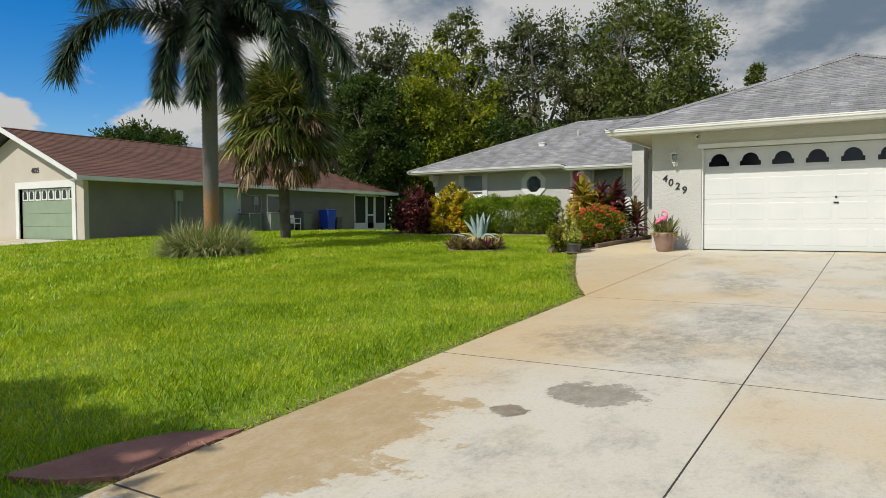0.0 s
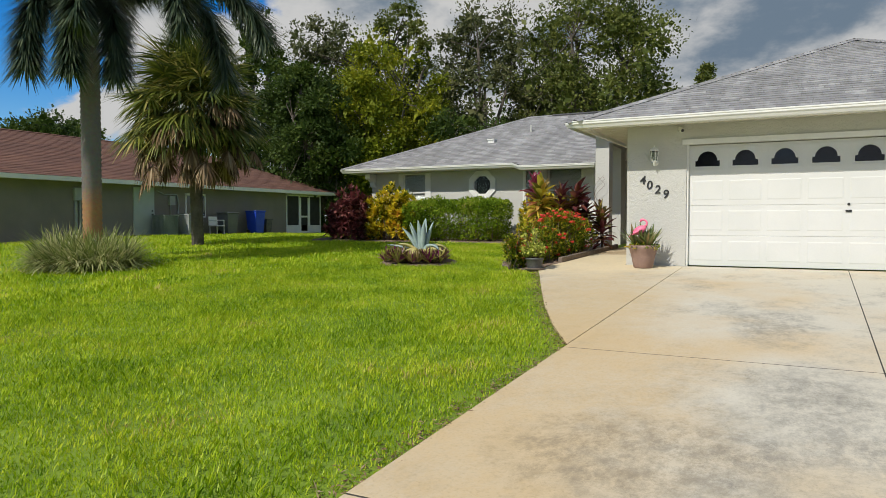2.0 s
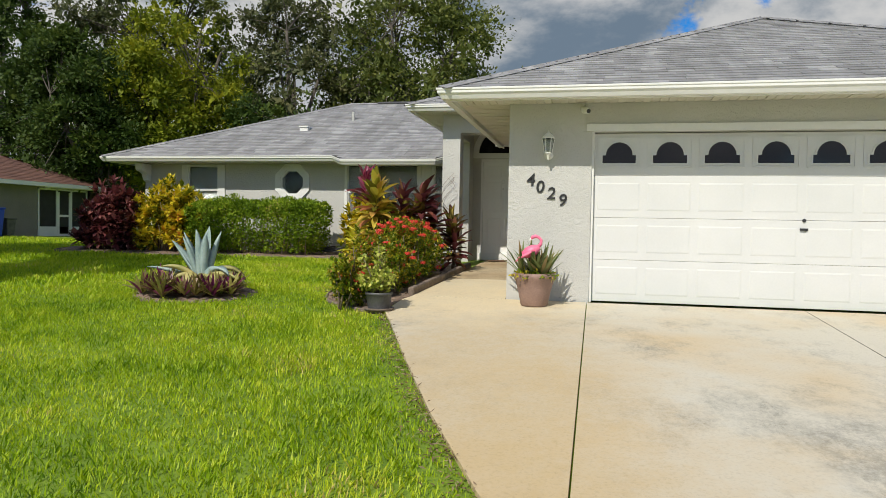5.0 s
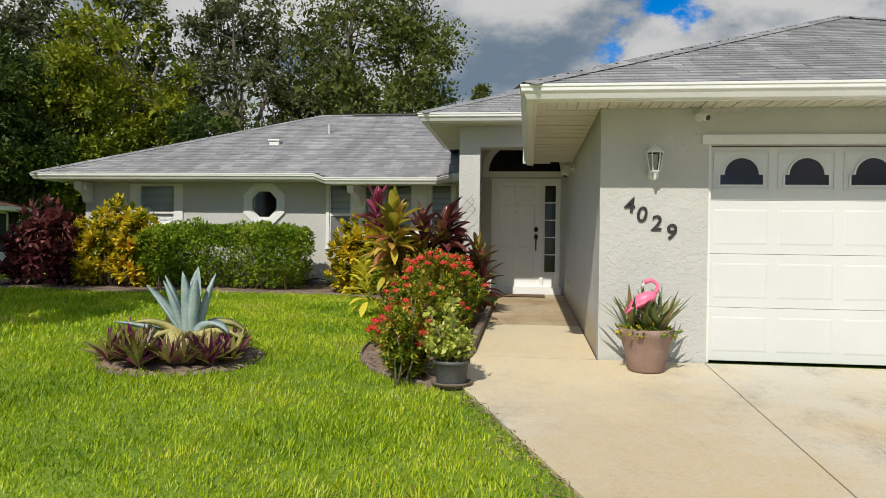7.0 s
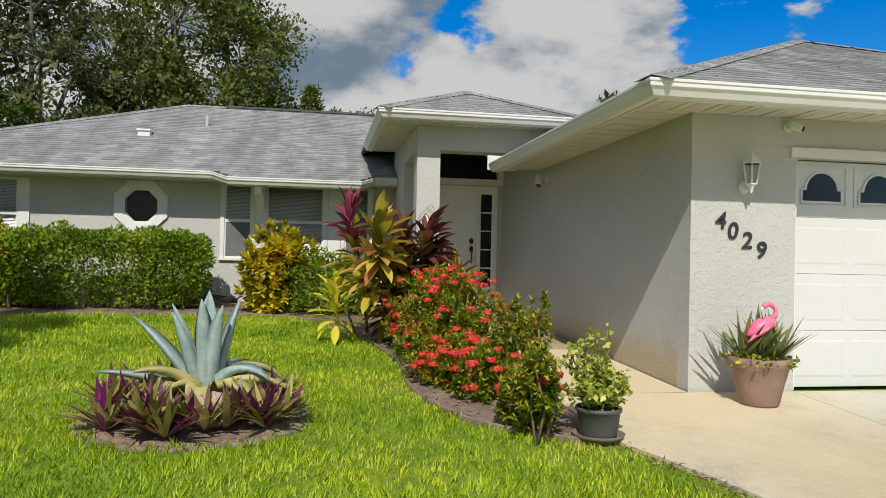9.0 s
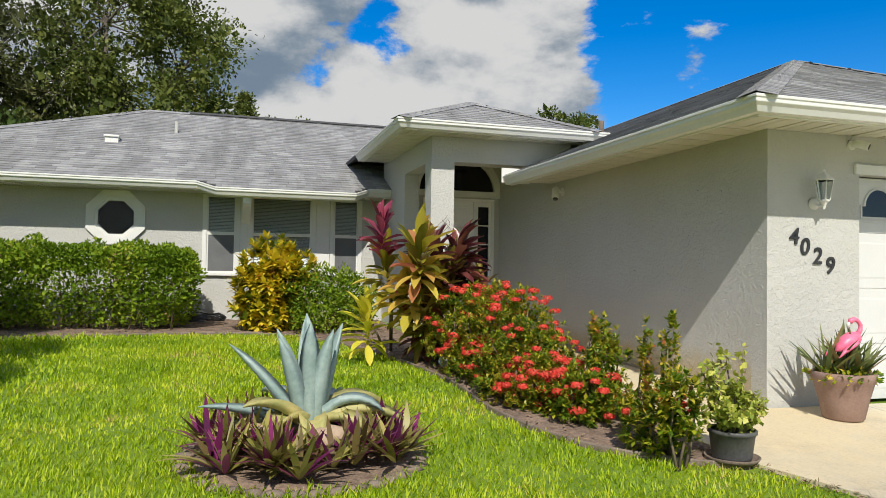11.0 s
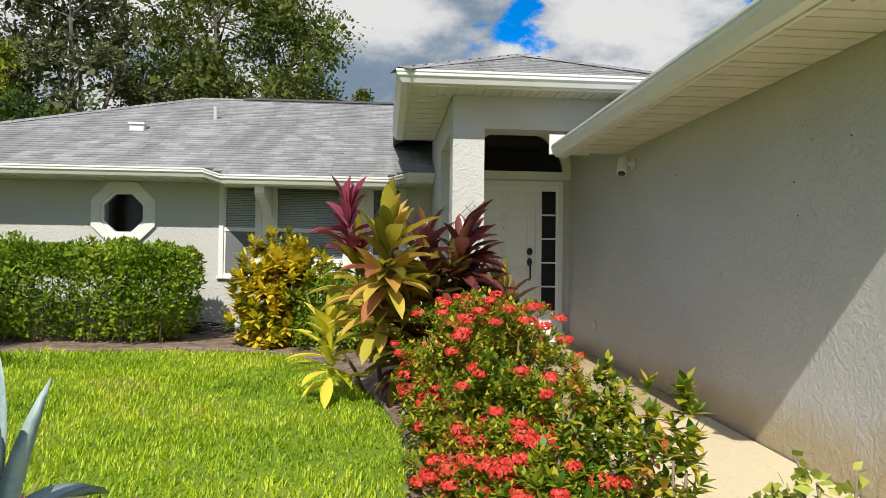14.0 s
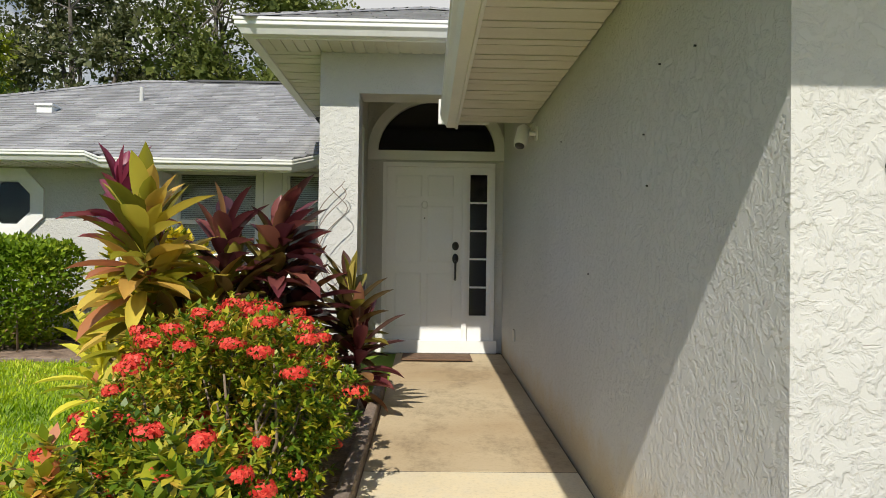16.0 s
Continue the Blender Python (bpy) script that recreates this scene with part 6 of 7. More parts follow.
top = np.array([SX - 0.18, SY + 0.05, 4.0])
for k in range(140):
    el = radians(86 - 92 * (k / 139) ** 0.9)
    az = k * 2.399
    v, f = fan(rng, top + np.array([0, 0, 0.45 - 0.7 * k / 139]), az, el, 0.85 + 0.85 * rng.random(), 1.25, 0.5 + 0.8 * rng.random())
    under(sabal, "leaf", raw_mesh("leaf", v, f, M_SABAL))
dead = []
for k in range(62):
    low = rng.random()
    v, f = fan(rng, top + np.array([0, 0, 0.15 - 0.45 * low]), k * 2.399, radians(26 - 62 * low), 1.0 + 0.9 * rng.random(), 0.8, 2.0)
    dead.append((v, f))
v, f = merge(dead)
tagged(under(sabal, "dead_skirt", raw_mesh("dead_skirt", v, f, M_DEADFROND), "dry brown hanging fronds"), kind="stuff")


# ---- trees ----
def tree(x, y, height, radius, low, mat, count, label, seed, size=0.26, clumps=70, flat=1.0, group="trees behind the houses"):
    """Tapered trunk, limbs that fork to every clump, and clumps of small leaves."""
    rng = np.random.default_rng(seed)
    z0 = lawn_z(y) - 0.1
    root = base("tree", x, y, z0, label, "tree", group)
    b = Build()
    trunk_top = z0 + low + 0.35 * (height - low)
    lean = rng.normal(size=2) * 0.5
    r0 = 0.022 * height + 0.05
    b.tube([(x, y, z0), (x + lean[0] * 0.3, y + lean[1] * 0.3, z0 + low * 0.6), (x + lean[0] * 0.7, y + lean[1] * 0.7, z0 + low), (x + lean[0], y + lean[1], trunk_top)], [r0 * 1.3, r0, r0 * 0.85, r0 * 0.5], 10)
    fork = Vector((x + lean[0] * 0.7, y + lean[1] * 0.7, z0 + low))
    crown = np.array([x, y, z0 + (low + height) / 2])
    half = np.array([radius, radius * 0.9, (height - low) / 2 * flat]) * 0.97
    limbs = []
    for k in range(9):
        a = k * 2.399 + rng.random()
        q = Vector((x + math.cos(a) * radius * 0.5, y + math.sin(a) * radius * 0.45, z0 + low + (height - low) * (0.25 + 0.5 * rng.random())))
        m = fork.lerp(q, 0.5) + Vector((rng.normal() * 0.3, rng.normal() * 0.3, 0.3))
        b.tube([fork, m, q], [r0 * 0.5, r0 * 0.35, r0 * 0.2], 7)
        limbs.append(q)
    P, D, Q, E = [], [], [], []
    for k in range(clumps):
        d = unit(rng.normal(size=3))
        rr = 0.40 + 0.60 * rng.random() ** 0.55
        c = crown + d * half * rr * (0.82 + 0.32 * rng.random())
        near = min(limbs, key=lambda q: (q - Vector(c)).length)
        cv = Vector(c)
        b.tube([near, near.lerp(cv, 0.5) + Vector((rng.normal() * 0.15, rng.normal() * 0.15, 0.1)), cv], [r0 * 0.14, r0 * 0.09, r0 * 0.03], 4, cap=False)
        n = int(0.92 * count / clumps * (0.45 + 0.9 * rng.random()))
        cr = radius * (0.17 + 0.17 * rng.random())
        dd = unit(rng.normal(size=(n, 3)) + np.array([0, 0, 0.35]))
        lobes = 1 + 0.3 * np.sin(dd[:, :1] * 6 + k) * np.sin(dd[:, 1:2] * 7 + dd[:, 2:] * 5)
        P.append(c + dd * np.array([cr, cr, cr * 0.75]) * lobes * (0.45 + 0.6 * rng.random((n, 1)) ** 0.5) + rng.normal(size=(n, 3)) * 0.07)
        D.append(dd)
        # larger shaded leaves fill the clump's heart
        m = max(3, n // 11)
        ee = unit(rng.normal(size=(m, 3)))
        Q.append(c + ee * cr * 0.45 * rng.random((m, 1)))
        E.append(ee)
    v, f = leaves(rng, np.concatenate(P), np.concatenate(D), size, size * 0.6, 0.55, 0.1)
    v2, f2 = leaves(rng, np.concatenate(Q), np.concatenate(E), size * 2.6, size * 1.7, 1.0, 0.0)
    v, f = merge([(v, f), (v2, f2)])
    tagged(under(root, "leaves", raw_mesh("leaves", v, f, mat)), kind="stuff")
    under(root, "branches", b.mesh("branches", [M_BARK], True), "grey brown trunk and limbs")
    return root


tree(-25.0, 40.1, 11.7, 3.9, 0.5, M_LIME, 31000, "broad light green tree with dense foliage", 51, 0.19, 120)
tree(-27.9, 36.3, 10.3, 2.8, 0.3, M_DEEP, 19000, "dense mid green tree", 57, 0.19, 60)
tree(-31.6, 43.6, 15.5, 3.7, 4.0, M_OLIVE, 14000, "tall sparse grey-green oak with bare twigs", 52, 0.20, 75)
tree(-28.4, 47.6, 16.7, 2.8, 5.0, M_OAK, 13000, "tall green oak behind the house roof", 54, 0.21, 55)
tree(-21.7, 46.5, 15.6, 4.0, 1.0, M_OLIVE, 25000, "tall sparse grey-green oak", 59, 0.20, 90)
tree(-14.0, 47.1, 16.4, 5.0, 1.0, M_OAK, 33000, "tall green oak with open crown", 53, 0.20, 135)
tree(-17.6, 49.0, 13.6, 3.6, 0.8, M_OLIVE, 14000, "grey-green oak behind the house roof", 67, 0.21, 55)
tree(-40.0, 45.0, 17.9, 2.1, 3.0, M_DEEP, 12000, "narrow tall dark green tree", 55, 0.21, 75)
tree(-33.0, 41.5, 11.5, 3.8, 0.6, M_DEEP, 20000, "dense dark green tree", 56, 0.21, 70)
tree(-18.5, 39.0, 7.4, 2.9, 0.3, M_DEEP, 12000, "dense dark green understorey tree", 58, 0.19, 55)
tree(-9.6, 47.5, 9.6, 3.0, 0.8, M_OAK, 11000, "green oak behind the house roof", 60, 0.20, 50)
tree(-8.8, 57.6, 13.0, 3.2, 0.6, M_OAK, 12000, "green oak behind the house roof", 61, 0.22, 40)
tree(-5.0, 57.0, 11.3, 3.2, 0.6, M_OAK, 7500, "green oak behind the house roof", 68, 0.22, 40)
tree(9.6, 48.5, 11.5, 2.7, 2.5, M_OAK, 11000, "green oak behind the house roof", 62, 0.20, 50, 0.8)
tree(13.8, 49.0, 9.6, 2.7, 2.5, M_OAK, 4500, "green oak behind the house roof", 63, 0.22, 34)
tree(-50.5, 35.0, 9.2, 3.6, 4.2, M_DEEP, 11000, "spreading dark green tree", 64, 0.24, 60, 0.6)
tree(-36.0, 52.0, 14.2, 4.5, 1.0, M_DEEP, 8000, "dense dark green tree", 65, 0.24, 60)
tree(-6.4, -3.7, 6.4, 1.8, 3.2, M_OAK, 6000, "small shade tree at the roadside", 66, 0.2, 34, group="street trees")

# understorey of the wood behind the gardens
rng = np.random.default_rng(70)
n = 10500
P = np.stack([-46 + 31 * rng.random(n), 49 + 9 * rng.random(n), 0.2 + 10.5 * rng.random(n) ** 1.1], 1)
P[:, 2] *= 0.75 + 0.3 * np.sin(P[:, 0] * 0.7) + 0.15 * np.sin(P[:, 0] * 2.3)
v, f = leaves(rng, P, unit(rng.normal(size=(n, 3))), 0.42, 0.28, 0.9, 0.2)
tagged(new("undergrowth", raw_mesh("undergrowth", v, f, M_DEEP)), "dense dark green undergrowth behind the gardens", "undergrowth", kind="stuff")

# ---- the neighbour's house ----
nb = base("house", -31, 24, 0, "neighbouring shade-toned taupe stucco house with brown shingle roof", "house")
NZ = 2.5
# side walls carry the shade in their colour, the gable the sun
nw = Build()
nw.box(-27.2, -27.0, 16.2, 32.5, -0.2, NZ)
nw.box(-36.6, -27.2, 35.6, 35.8, -0.2, NZ)
nw.box(-30.0, -27.0, 32.5, 32.7, -0.2, NZ)
nw.box(-36.8, -36.6, 16.2, 35.8, -0.2, NZ)
under(nb, "wall", nw.mesh("wall", [M_STUCCO_N_SHADED]), "shaded shade-toned taupe stucco side wall")
nf = Build()
wall_x(nf, -36.8, -27.0, 16.0, 16.2, -0.2, NZ, [(-31.7, -27.75, -0.2, 2.12)])
nf.solid([(-36.8, 16.0, NZ), (-27.0, 16.0, NZ), (-31.9, 16.0, 4.5)], [(-36.8, 16.2, NZ), (-27.0, 16.2, NZ), (-31.9, 16.2, 4.5)])
under(nb, "gable_wall", nf.mesh("gable_wall", [M_STUCCO_N_SUNLIT]), "pale sunlit gable wall")
M_GREEN = plain("sage green paint", (0.22, 0.29, 0.20), (0.27, 0.34, 0.24), 2.0, 0.5, 30.0, 0.1, 0.001)
ng = Build()
for r in range(4):
    ng.box(-31.7, -27.75, 16.1, 16.15, 0.02 + r * 0.53, 0.54 + r * 0.53)
ngd = under(nb, "garage_door", ng.mesh("garage_door", [M_GREEN]), "sage green sectional garage door")
nt_ = Build()
nt_.box(-31.95, -31.7, 15.95, 16.12, 0.0, 2.4).box(-27.75, -27.5, 15.95, 16.12, 0.0, 2.4).box(-31.7, -27.75, 15.95, 16.12, 2.12, 2.4)
under(ngd, "trim", nt_.mesh("trim", [M_WHITE]), "white door surround")
for k in range(8):
    cx = -31.4 + k * 0.49
    q = Build().box(cx - 0.2, cx + 0.2, 16.085, 16.099, 1.62, 2.08)
    under(ngd, "window", q.mesh("window", [M_WHITE]))
    ring = [(cx - 0.12, 1.68), (cx + 0.12, 1.68)] + [(cx + 0.12 * math.cos(t * math.pi / 6), 1.86 + 0.16 * math.sin(t * math.pi / 6)) for t in range(7)]
    under(ngd, "pane", Build().solid([(x, 16.07, z) for x, z in ring], [(x, 16.084, z) for x, z in ring]).mesh("pane", [M_TINT]))
# its roof: a gable in front, a hip behind
NE, NS, NRX = -26.4, 0.40, -31.9
NRZ = NZ + NS * (NE - NRX)
roof_plane(nb, [(NE, 15.4, NZ), (NE, 36.4, NZ), (NRX, 30.9, NRZ), (NRX, 15.4, NRZ)], M_BROWN, 0, 0.6, 0.2)
roof_plane(nb, [(-37.4, 36.4, NZ), (-37.4, 15.4, NZ), (NRX, 15.4, NRZ), (NRX, 30.9, NRZ)], M_BROWN, 0, 1.2, 0.4)
roof_plane(nb, [(NE, 36.4, NZ), (-37.4, 36.4, NZ), (NRX, 30.9, NRZ)], M_BROWN, 0, 1.2, 0.4)
ridge_caps(nb, (NRX, 15.4, NRZ), (NRX, 30.9, NRZ), M_BROWN)
nt2 = Build()
for sx in (1, -1):
    ex = NRX + sx * (NE - NRX)
    nt2.solid([(NRX, 15.37, NRZ + 0.02), (ex, 15.37, NZ + 0.02), (ex, 15.37, NZ - 0.17), (NRX, 15.37, NRZ - 0.19)], [(NRX, 15.41, NRZ + 0.02), (ex, 15.41, NZ + 0.02), (ex, 15.41, NZ - 0.17), (NRX, 15.41, NRZ - 0.19)])
nt2.box(NE - 0.04, NE, 15.42, 36.4, NZ - 0.17, NZ + 0.01)
nt2.box(-27.0, NE - 0.05, 15.42, 36.4, NZ - 0.15, NZ - 0.13)
under(nb, "fascia", nt2.mesh("fascia", [M_WHITE]), "white fascia and soffit")
wing = Build().box(-45.0, -36.85, 17.5, 30.0, -0.2, NZ)
under(nb, "wing", wing.mesh("wing", [M_STUCCO_N_SHADED]))
roof_plane(nb, [(-36.3, 16.4, NZ), (-36.9, 16.4, NZ), (-36.9, 20.0, NZ + 1.4), (-36.3, 20.0, NZ + 1.4)], M_BROWN, 0, 0.6, 0.2)
roof_plane(nb, [(-45.4, 16.4, NZ), (-36.3, 16.4, NZ), (-36.3, 23.0, NZ + 2.6), (-45.4, 23.0, NZ + 2.6)], M_BROWN, 0, 0.6, 0.2)
vn = Build().box(-27.25, -27.05, 24.2, 24.4, 2.76, 2.96)
under(nb, "roof_vent", vn.mesh("roof_vent", [M_WHITE]))
# side door, window, meter, boxes
sd = Build().box(-27.0, -26.94, 22.9, 23.95, 0.15, 2.28)
side_door = under(nb, "side_door", sd.mesh("side_door", [plain("pale green paint", (0.36, 0.42, 0.38), (0.42, 0.48, 0.44), 2.0, 0.5)]), "pale green side door")
under(side_door, "knob", Build().box(-26.94, -26.89, 23.80, 23.86, 1.08, 1.14).box(-26.94, -26.90, 23.80, 23.85, 1.24, 1.30).mesh("knob", [M_BLACK]))
wn_ = Build().box(-27.0, -26.95, 25.7, 26.9, 1.0, 1.06).box(-27.0, -26.95, 25.7, 25.76, 1.06, 2.06).box(-27.0, -26.95, 26.84, 26.9, 1.06, 2.06).box(-27.0, -26.95, 25.7, 26.9, 2.0, 2.1)
nwin = under(nb, "window", wn_.mesh("window", [M_WHITE]), "small side window with white frame")
under(nwin, "pane", Build().box(-26.99, -26.965, 25.76, 26.84, 1.06, 2.0).mesh("pane", [M_TINT]))
M_GREYBOX = plain("grey utility metal", (0.28, 0.31, 0.30), (0.36, 0.39, 0.37), 3.0, 0.5)
mt_ = Build().box(-27.0, -26.84, 20.15, 20.55, 1.62, 2.12).box(-27.0, -26.92, 20.2, 20.3, 0.3, 1.62).box(-27.0, -26.92, 20.4, 20.46, 0.3, 1.62)
soften(under(nb, "meter_box", mt_.mesh("meter_box", [M_GREYBOX]), "grey electric meter box with conduit"), 0.02)
dc = Build().box(-27.0, -26.88, 24.75, 25.05, 1.55, 1.95).tube([(-26.96, 24.85, 1.55), (-26.96, 24.85, 0.4)], [0.025, 0.025], 8).tube([(-26.96, 24.1, 2.15), (-26.96, 24.5, 2.0), (-26.96, 25.2, 2.02), (-26.95, 25.3, 1.6), (-26.94, 25.2, 0.8)], [0.03] * 5, 8)
under(nb, "disconnect_box", dc.mesh("disconnect_box", [M_GREYBOX]), "white switch box with cables")
# screened porch at the back corner
sp_ = Build()
for y in (32.78, 33.85, 34.75, 35.75):
    sp_.box(-27.06, -27.0, y - 0.04, y + 0.04, 0.1, 2.3)
sp_.box(-27.06, -27.0, 32.74, 35.79, 2.22, 2.30)
sp_.box(-27.07, -26.99, 32.82, 33.81, 0.1, 0.62).box(-27.07, -26.99, 34.79, 35.71, 0.1, 0.62)
sp_.box(-27.05, -27.0, 33.9, 34.0, 0.15, 2.15).box(-27.05, -27.0, 34.6, 34.7, 0.15, 2.15).box(-27.05, -27.0, 34.0, 34.6, 1.05, 1.15).box(-27.05, -27.0, 34.0, 34.6, 0.15, 0.3)
sp_.solid([(-30, 32.7, 2.45), (-26.6, 32.7, 2.3), (-26.6, 36.3, 2.3), (-30, 36.3, 2.45)], [(-30, 32.7, 2.53), (-26.6, 32.7, 2.38), (-26.6, 36.3, 2.38), (-30, 36.3, 2.53)])
screen = under(nb, "screened_porch", sp_.mesh("screened_porch", [M_WHITE]), "screened porch with white frame and dark mesh")
under(screen, "mesh", Build().box(-27.04, -27.035, 32.82, 35.71, 0.62, 2.22).mesh("mesh", [M_DARK]))
# its drive
slab(None, "neighbour_driveway", [(-33.5, 3.0), (-27.4, 3.0), (-27.4, 15.9), (-33.5, 15.9)], M_SLAB, -0.005)
tagged(bpy.data.objects["neighbour_driveway"], "pale concrete driveway of the neighbouring house", "driveway", kind="structure")
pv = Build().box(-26.95, -26.3, 17.0, 17.9, -0.02, 0.06)
soften(tagged(new("paving_slab", pv.mesh("paving_slab", [M_EDGE])), "grey concrete slab beside the neighbour wall", "paving slab"), 0.01)

# things along the neighbour's wall
wz = lawn_z(27)


def bin_(x, y, name, label, m, h=1.05, w=0.56):
    root = base(name, x, y, wz, label, "wheelie bin", "bins by the neighbour wall")
    b = Build()
    t, s = w / 2, w / 2 * 0.8
    b.solid([(x - s, y - s, wz + 0.06), (x + s, y - s, wz + 0.06), (x + s, y + s, wz + 0.06), (x - s, y + s, wz + 0.06)], [(x - t, y - t, wz + h), (x + t, y - t, wz + h), (x + t, y + t, wz + h), (x - t, y + t, wz + h)])
    soften(under(root, "body", b.mesh("body", [m])), 0.03)
    soften(under(root, "lid", Build().box(x - t - 0.03, x + t + 0.03, y - t - 0.03, y + t + 0.03, wz + h, wz + h + 0.06).mesh("lid", [m])), 0.025)
    under(root, "wheel", Build().tube([(x - s + 0.05, y - s - 0.04, wz + 0.11), (x - s + 0.05, y - s + 0.02, wz + 0.11)], [0.11, 0.11], 16).mesh("wheel", [M_BLACK]))
    under(root, "wheel", Build().tube([(x - s + 0.05, y + s - 0.02, wz + 0.11), (x - s + 0.05, y + s + 0.04, wz + 0.11)], [0.11, 0.11], 16).mesh("wheel", [M_BLACK]))


bin_(-26.3, 29.55, "wheelie_bin", "bright blue plastic recycling bin by the wall", plain("blue plastic", (0.012, 0.05, 0.42), (0.02, 0.07, 0.55), 3.0, 0.4), 1.1, 0.68)
bin_(-26.4, 30.45, "wheelie_bin", "black plastic bin beside the blue one", M_PLASTIC, 0.7, 0.45)
bin_(-26.4, 27.75, "wheelie_bin", "dark grey plastic bin by the wall", plain("grey plastic", (0.10, 0.11, 0.11), (0.14, 0.15, 0.15), 3.0, 0.5), 1.0, 0.7)


def condenser(x, y, w, h, m):
    root = base("air_conditioner", x, y, wz, "grey louvred outdoor air conditioning unit", "air conditioner", "air conditioners by the wall")
    under(root, "body", Build().box(x - w / 2 + 0.03, x + w / 2 - 0.03, y - w / 2 + 0.03, y + w / 2 - 0.03, wz + 0.05, wz + h - 0.04).mesh("body", [M_DARK]))
    b = Build()
    for k in range(int(w / 0.05)):
        q = -w / 2 + 0.025 + k * 0.05
        b.box(x + q - 0.012, x + q + 0.012, y - w / 2, y - w / 2 + 0.02, wz + 0.05, wz + h - 0.05)
        b.box(x + w / 2 - 0.02, x + w / 2, y + q - 0.012, y + q + 0.012, wz + 0.05, wz + h - 0.05)
    tagged(under(root, "louvres", b.mesh("louvres", [m])), kind="stuff")
    soften(under(root, "lid", Build().box(x - w / 2 - 0.01, x + w / 2 + 0.01, y - w / 2 - 0.01, y + w / 2 + 0.01, wz + h - 0.04, wz + h).box(x - w / 2 - 0.02, x + w / 2 + 0.02, y - w / 2 - 0.02, y + w / 2 + 0.02, wz - 0.02, wz + 0.05).mesh("lid", [m])), 0.01)


condenser(-26.35, 24.0, 0.75, 0.9, plain("dull green metal", (0.16, 0.20, 0.18), (0.22, 0.26, 0.23), 3.0, 0.5))
condenser(-26.2, 25.2, 0.85, 0.95, plain("pale grey metal", (0.34, 0.37, 0.36), (0.42, 0.44, 0.43), 3.0, 0.5))
ch = base("garden_chair", -26.2, 26.85, wz, "white plastic garden chair beside the wall", "chair")
for nm, args in (("seat", (-26.45, -25.95, 26.6, 27.1, wz + 0.40, wz + 0.44)), ("backrest", (-26.5, -26.45, 26.6, 27.1, wz + 0.44, wz + 0.85))):
    soften(under(ch, nm, Build().box(*args).mesh(nm, [M_WHITE])), 0.01)
for lx in (-26.42, -25.98):
    for ly in (26.63, 27.07):
        under(ch, "leg", Build().tube([(lx, ly, wz), (lx, ly, wz + (0.68 if lx > -26.2 else 0.42))], [0.02, 0.02], 8).mesh("leg", [M_WHITE]))
for ly in (26.63, 27.07):
    under(ch, "arm", Build().tube([(-26.45, ly, wz + 0.68), (-25.98, ly, wz + 0.68)], [0.022, 0.022], 8).mesh("arm", [M_WHITE]))

# ---- fittings on the house ----
lam = under(house, "wall_lamp", Build().lathe([(0.0, 0), (0.055, 0.0), (0.06, 0.012), (0.03, 0.03), (0.0, 0.032)], sides=16).mesh("wall_lamp", [M_WHITE], True), "white six-sided lantern wall lamp")
lam.matrix_basis = pose(-4.14, 15.548, 1.86, 90, 0, 0)
lx, ly = -4.14, 15.42
lb = Build()
lb.tube([(lx, 15.52, 1.86), (lx, 15.46, 1.83), (lx, ly, 1.84), (lx, ly, 1.87)], [0.012, 0.012, 0.012, 0.014], 8)
lb.lathe([(0.0, 1.80), (0.01, 1.80), (0.015, 1.83), (0.03, 1.86), (0.05, 1.875), (0.05, 1.885), (0.0, 1.885)], lx, ly, 0, 6)
lb.lathe([(0.085, 2.06), (0.088, 2.07), (0.06, 2.10), (0.03, 2.125), (0.012, 2.14), (0.012, 2.16), (0.0, 2.165)], lx, ly, 0, 6)
for k in range(6):
    a = k * math.pi / 3
    lb.tube([(lx + 0.048 * math.cos(a), ly + 0.048 * math.sin(a), 1.88), (lx + 0.078 * math.cos(a), ly + 0.078 * math.sin(a), 2.065)], [0.006, 0.006], 6)
under(house, "lantern", lb.mesh("lantern", [M_WHITE]), "white lantern cage")
lgm = Build().lathe([(0.044, 1.886), (0.074, 2.06)], lx, ly, 0, 6)
under(house, "lantern_glass", lgm.mesh("lantern_glass", [M_GLASS]))


def security_camera(at, aim, label, size=1.0):
    root = base("security_camera", *at, label, "security camera")
    at, aim = Vector(at), Vector(aim).normalized()
    wall_n = Vector((0, -1, 0)) if abs(at.x + 4.65) > 0.3 else Vector((-1, 0, 0))
    o = at - wall_n * (at - (Vector((at.x, 15.55, at.z)) if wall_n.y else Vector((-4.65, at.y, at.z)))).dot(wall_n)
    under(root, "mount", Build().tube([o, o + wall_n * 0.015], [0.045 * size, 0.045 * size], 14).tube([o + wall_n * 0.01, at], [0.014 * size, 0.014 * size], 8).mesh("mount", [M_WHITE]))
    under(root, "body", Build().tube([at - aim * 0.05 * size, at - aim * 0.03 * size, at + aim * 0.07 * size, at + aim * 0.09 * size], [0.02 * size, 0.037 * size, 0.039 * size, 0.035 * size], 14).mesh("body", [M_WHITE], True))
    under(root, "lens", Build().tube([at + aim * 0.088 * size, at + aim * 0.096 * size], [0.029 * size, 0.026 * size], 14).mesh("lens", [M_BLACK], True), "black lens")


security_camera((-3.70, 15.46, 2.43), (0.5, -0.7, -0.35), "small white security camera under the garage eave")
security_camera((-4.77, 19.72, 2.36), (-0.25, -0.45, -0.9), "white security camera on the side wall", 1.45)
sc2 = Build().tube([(-4.65, 19.95, 2.50), (-4.68, 19.9, 2.47), (-4.68, 19.84, 2.42)], [0.006] * 3, 6)
under(house, "cable", sc2.mesh("cable", [M_WHITE]))

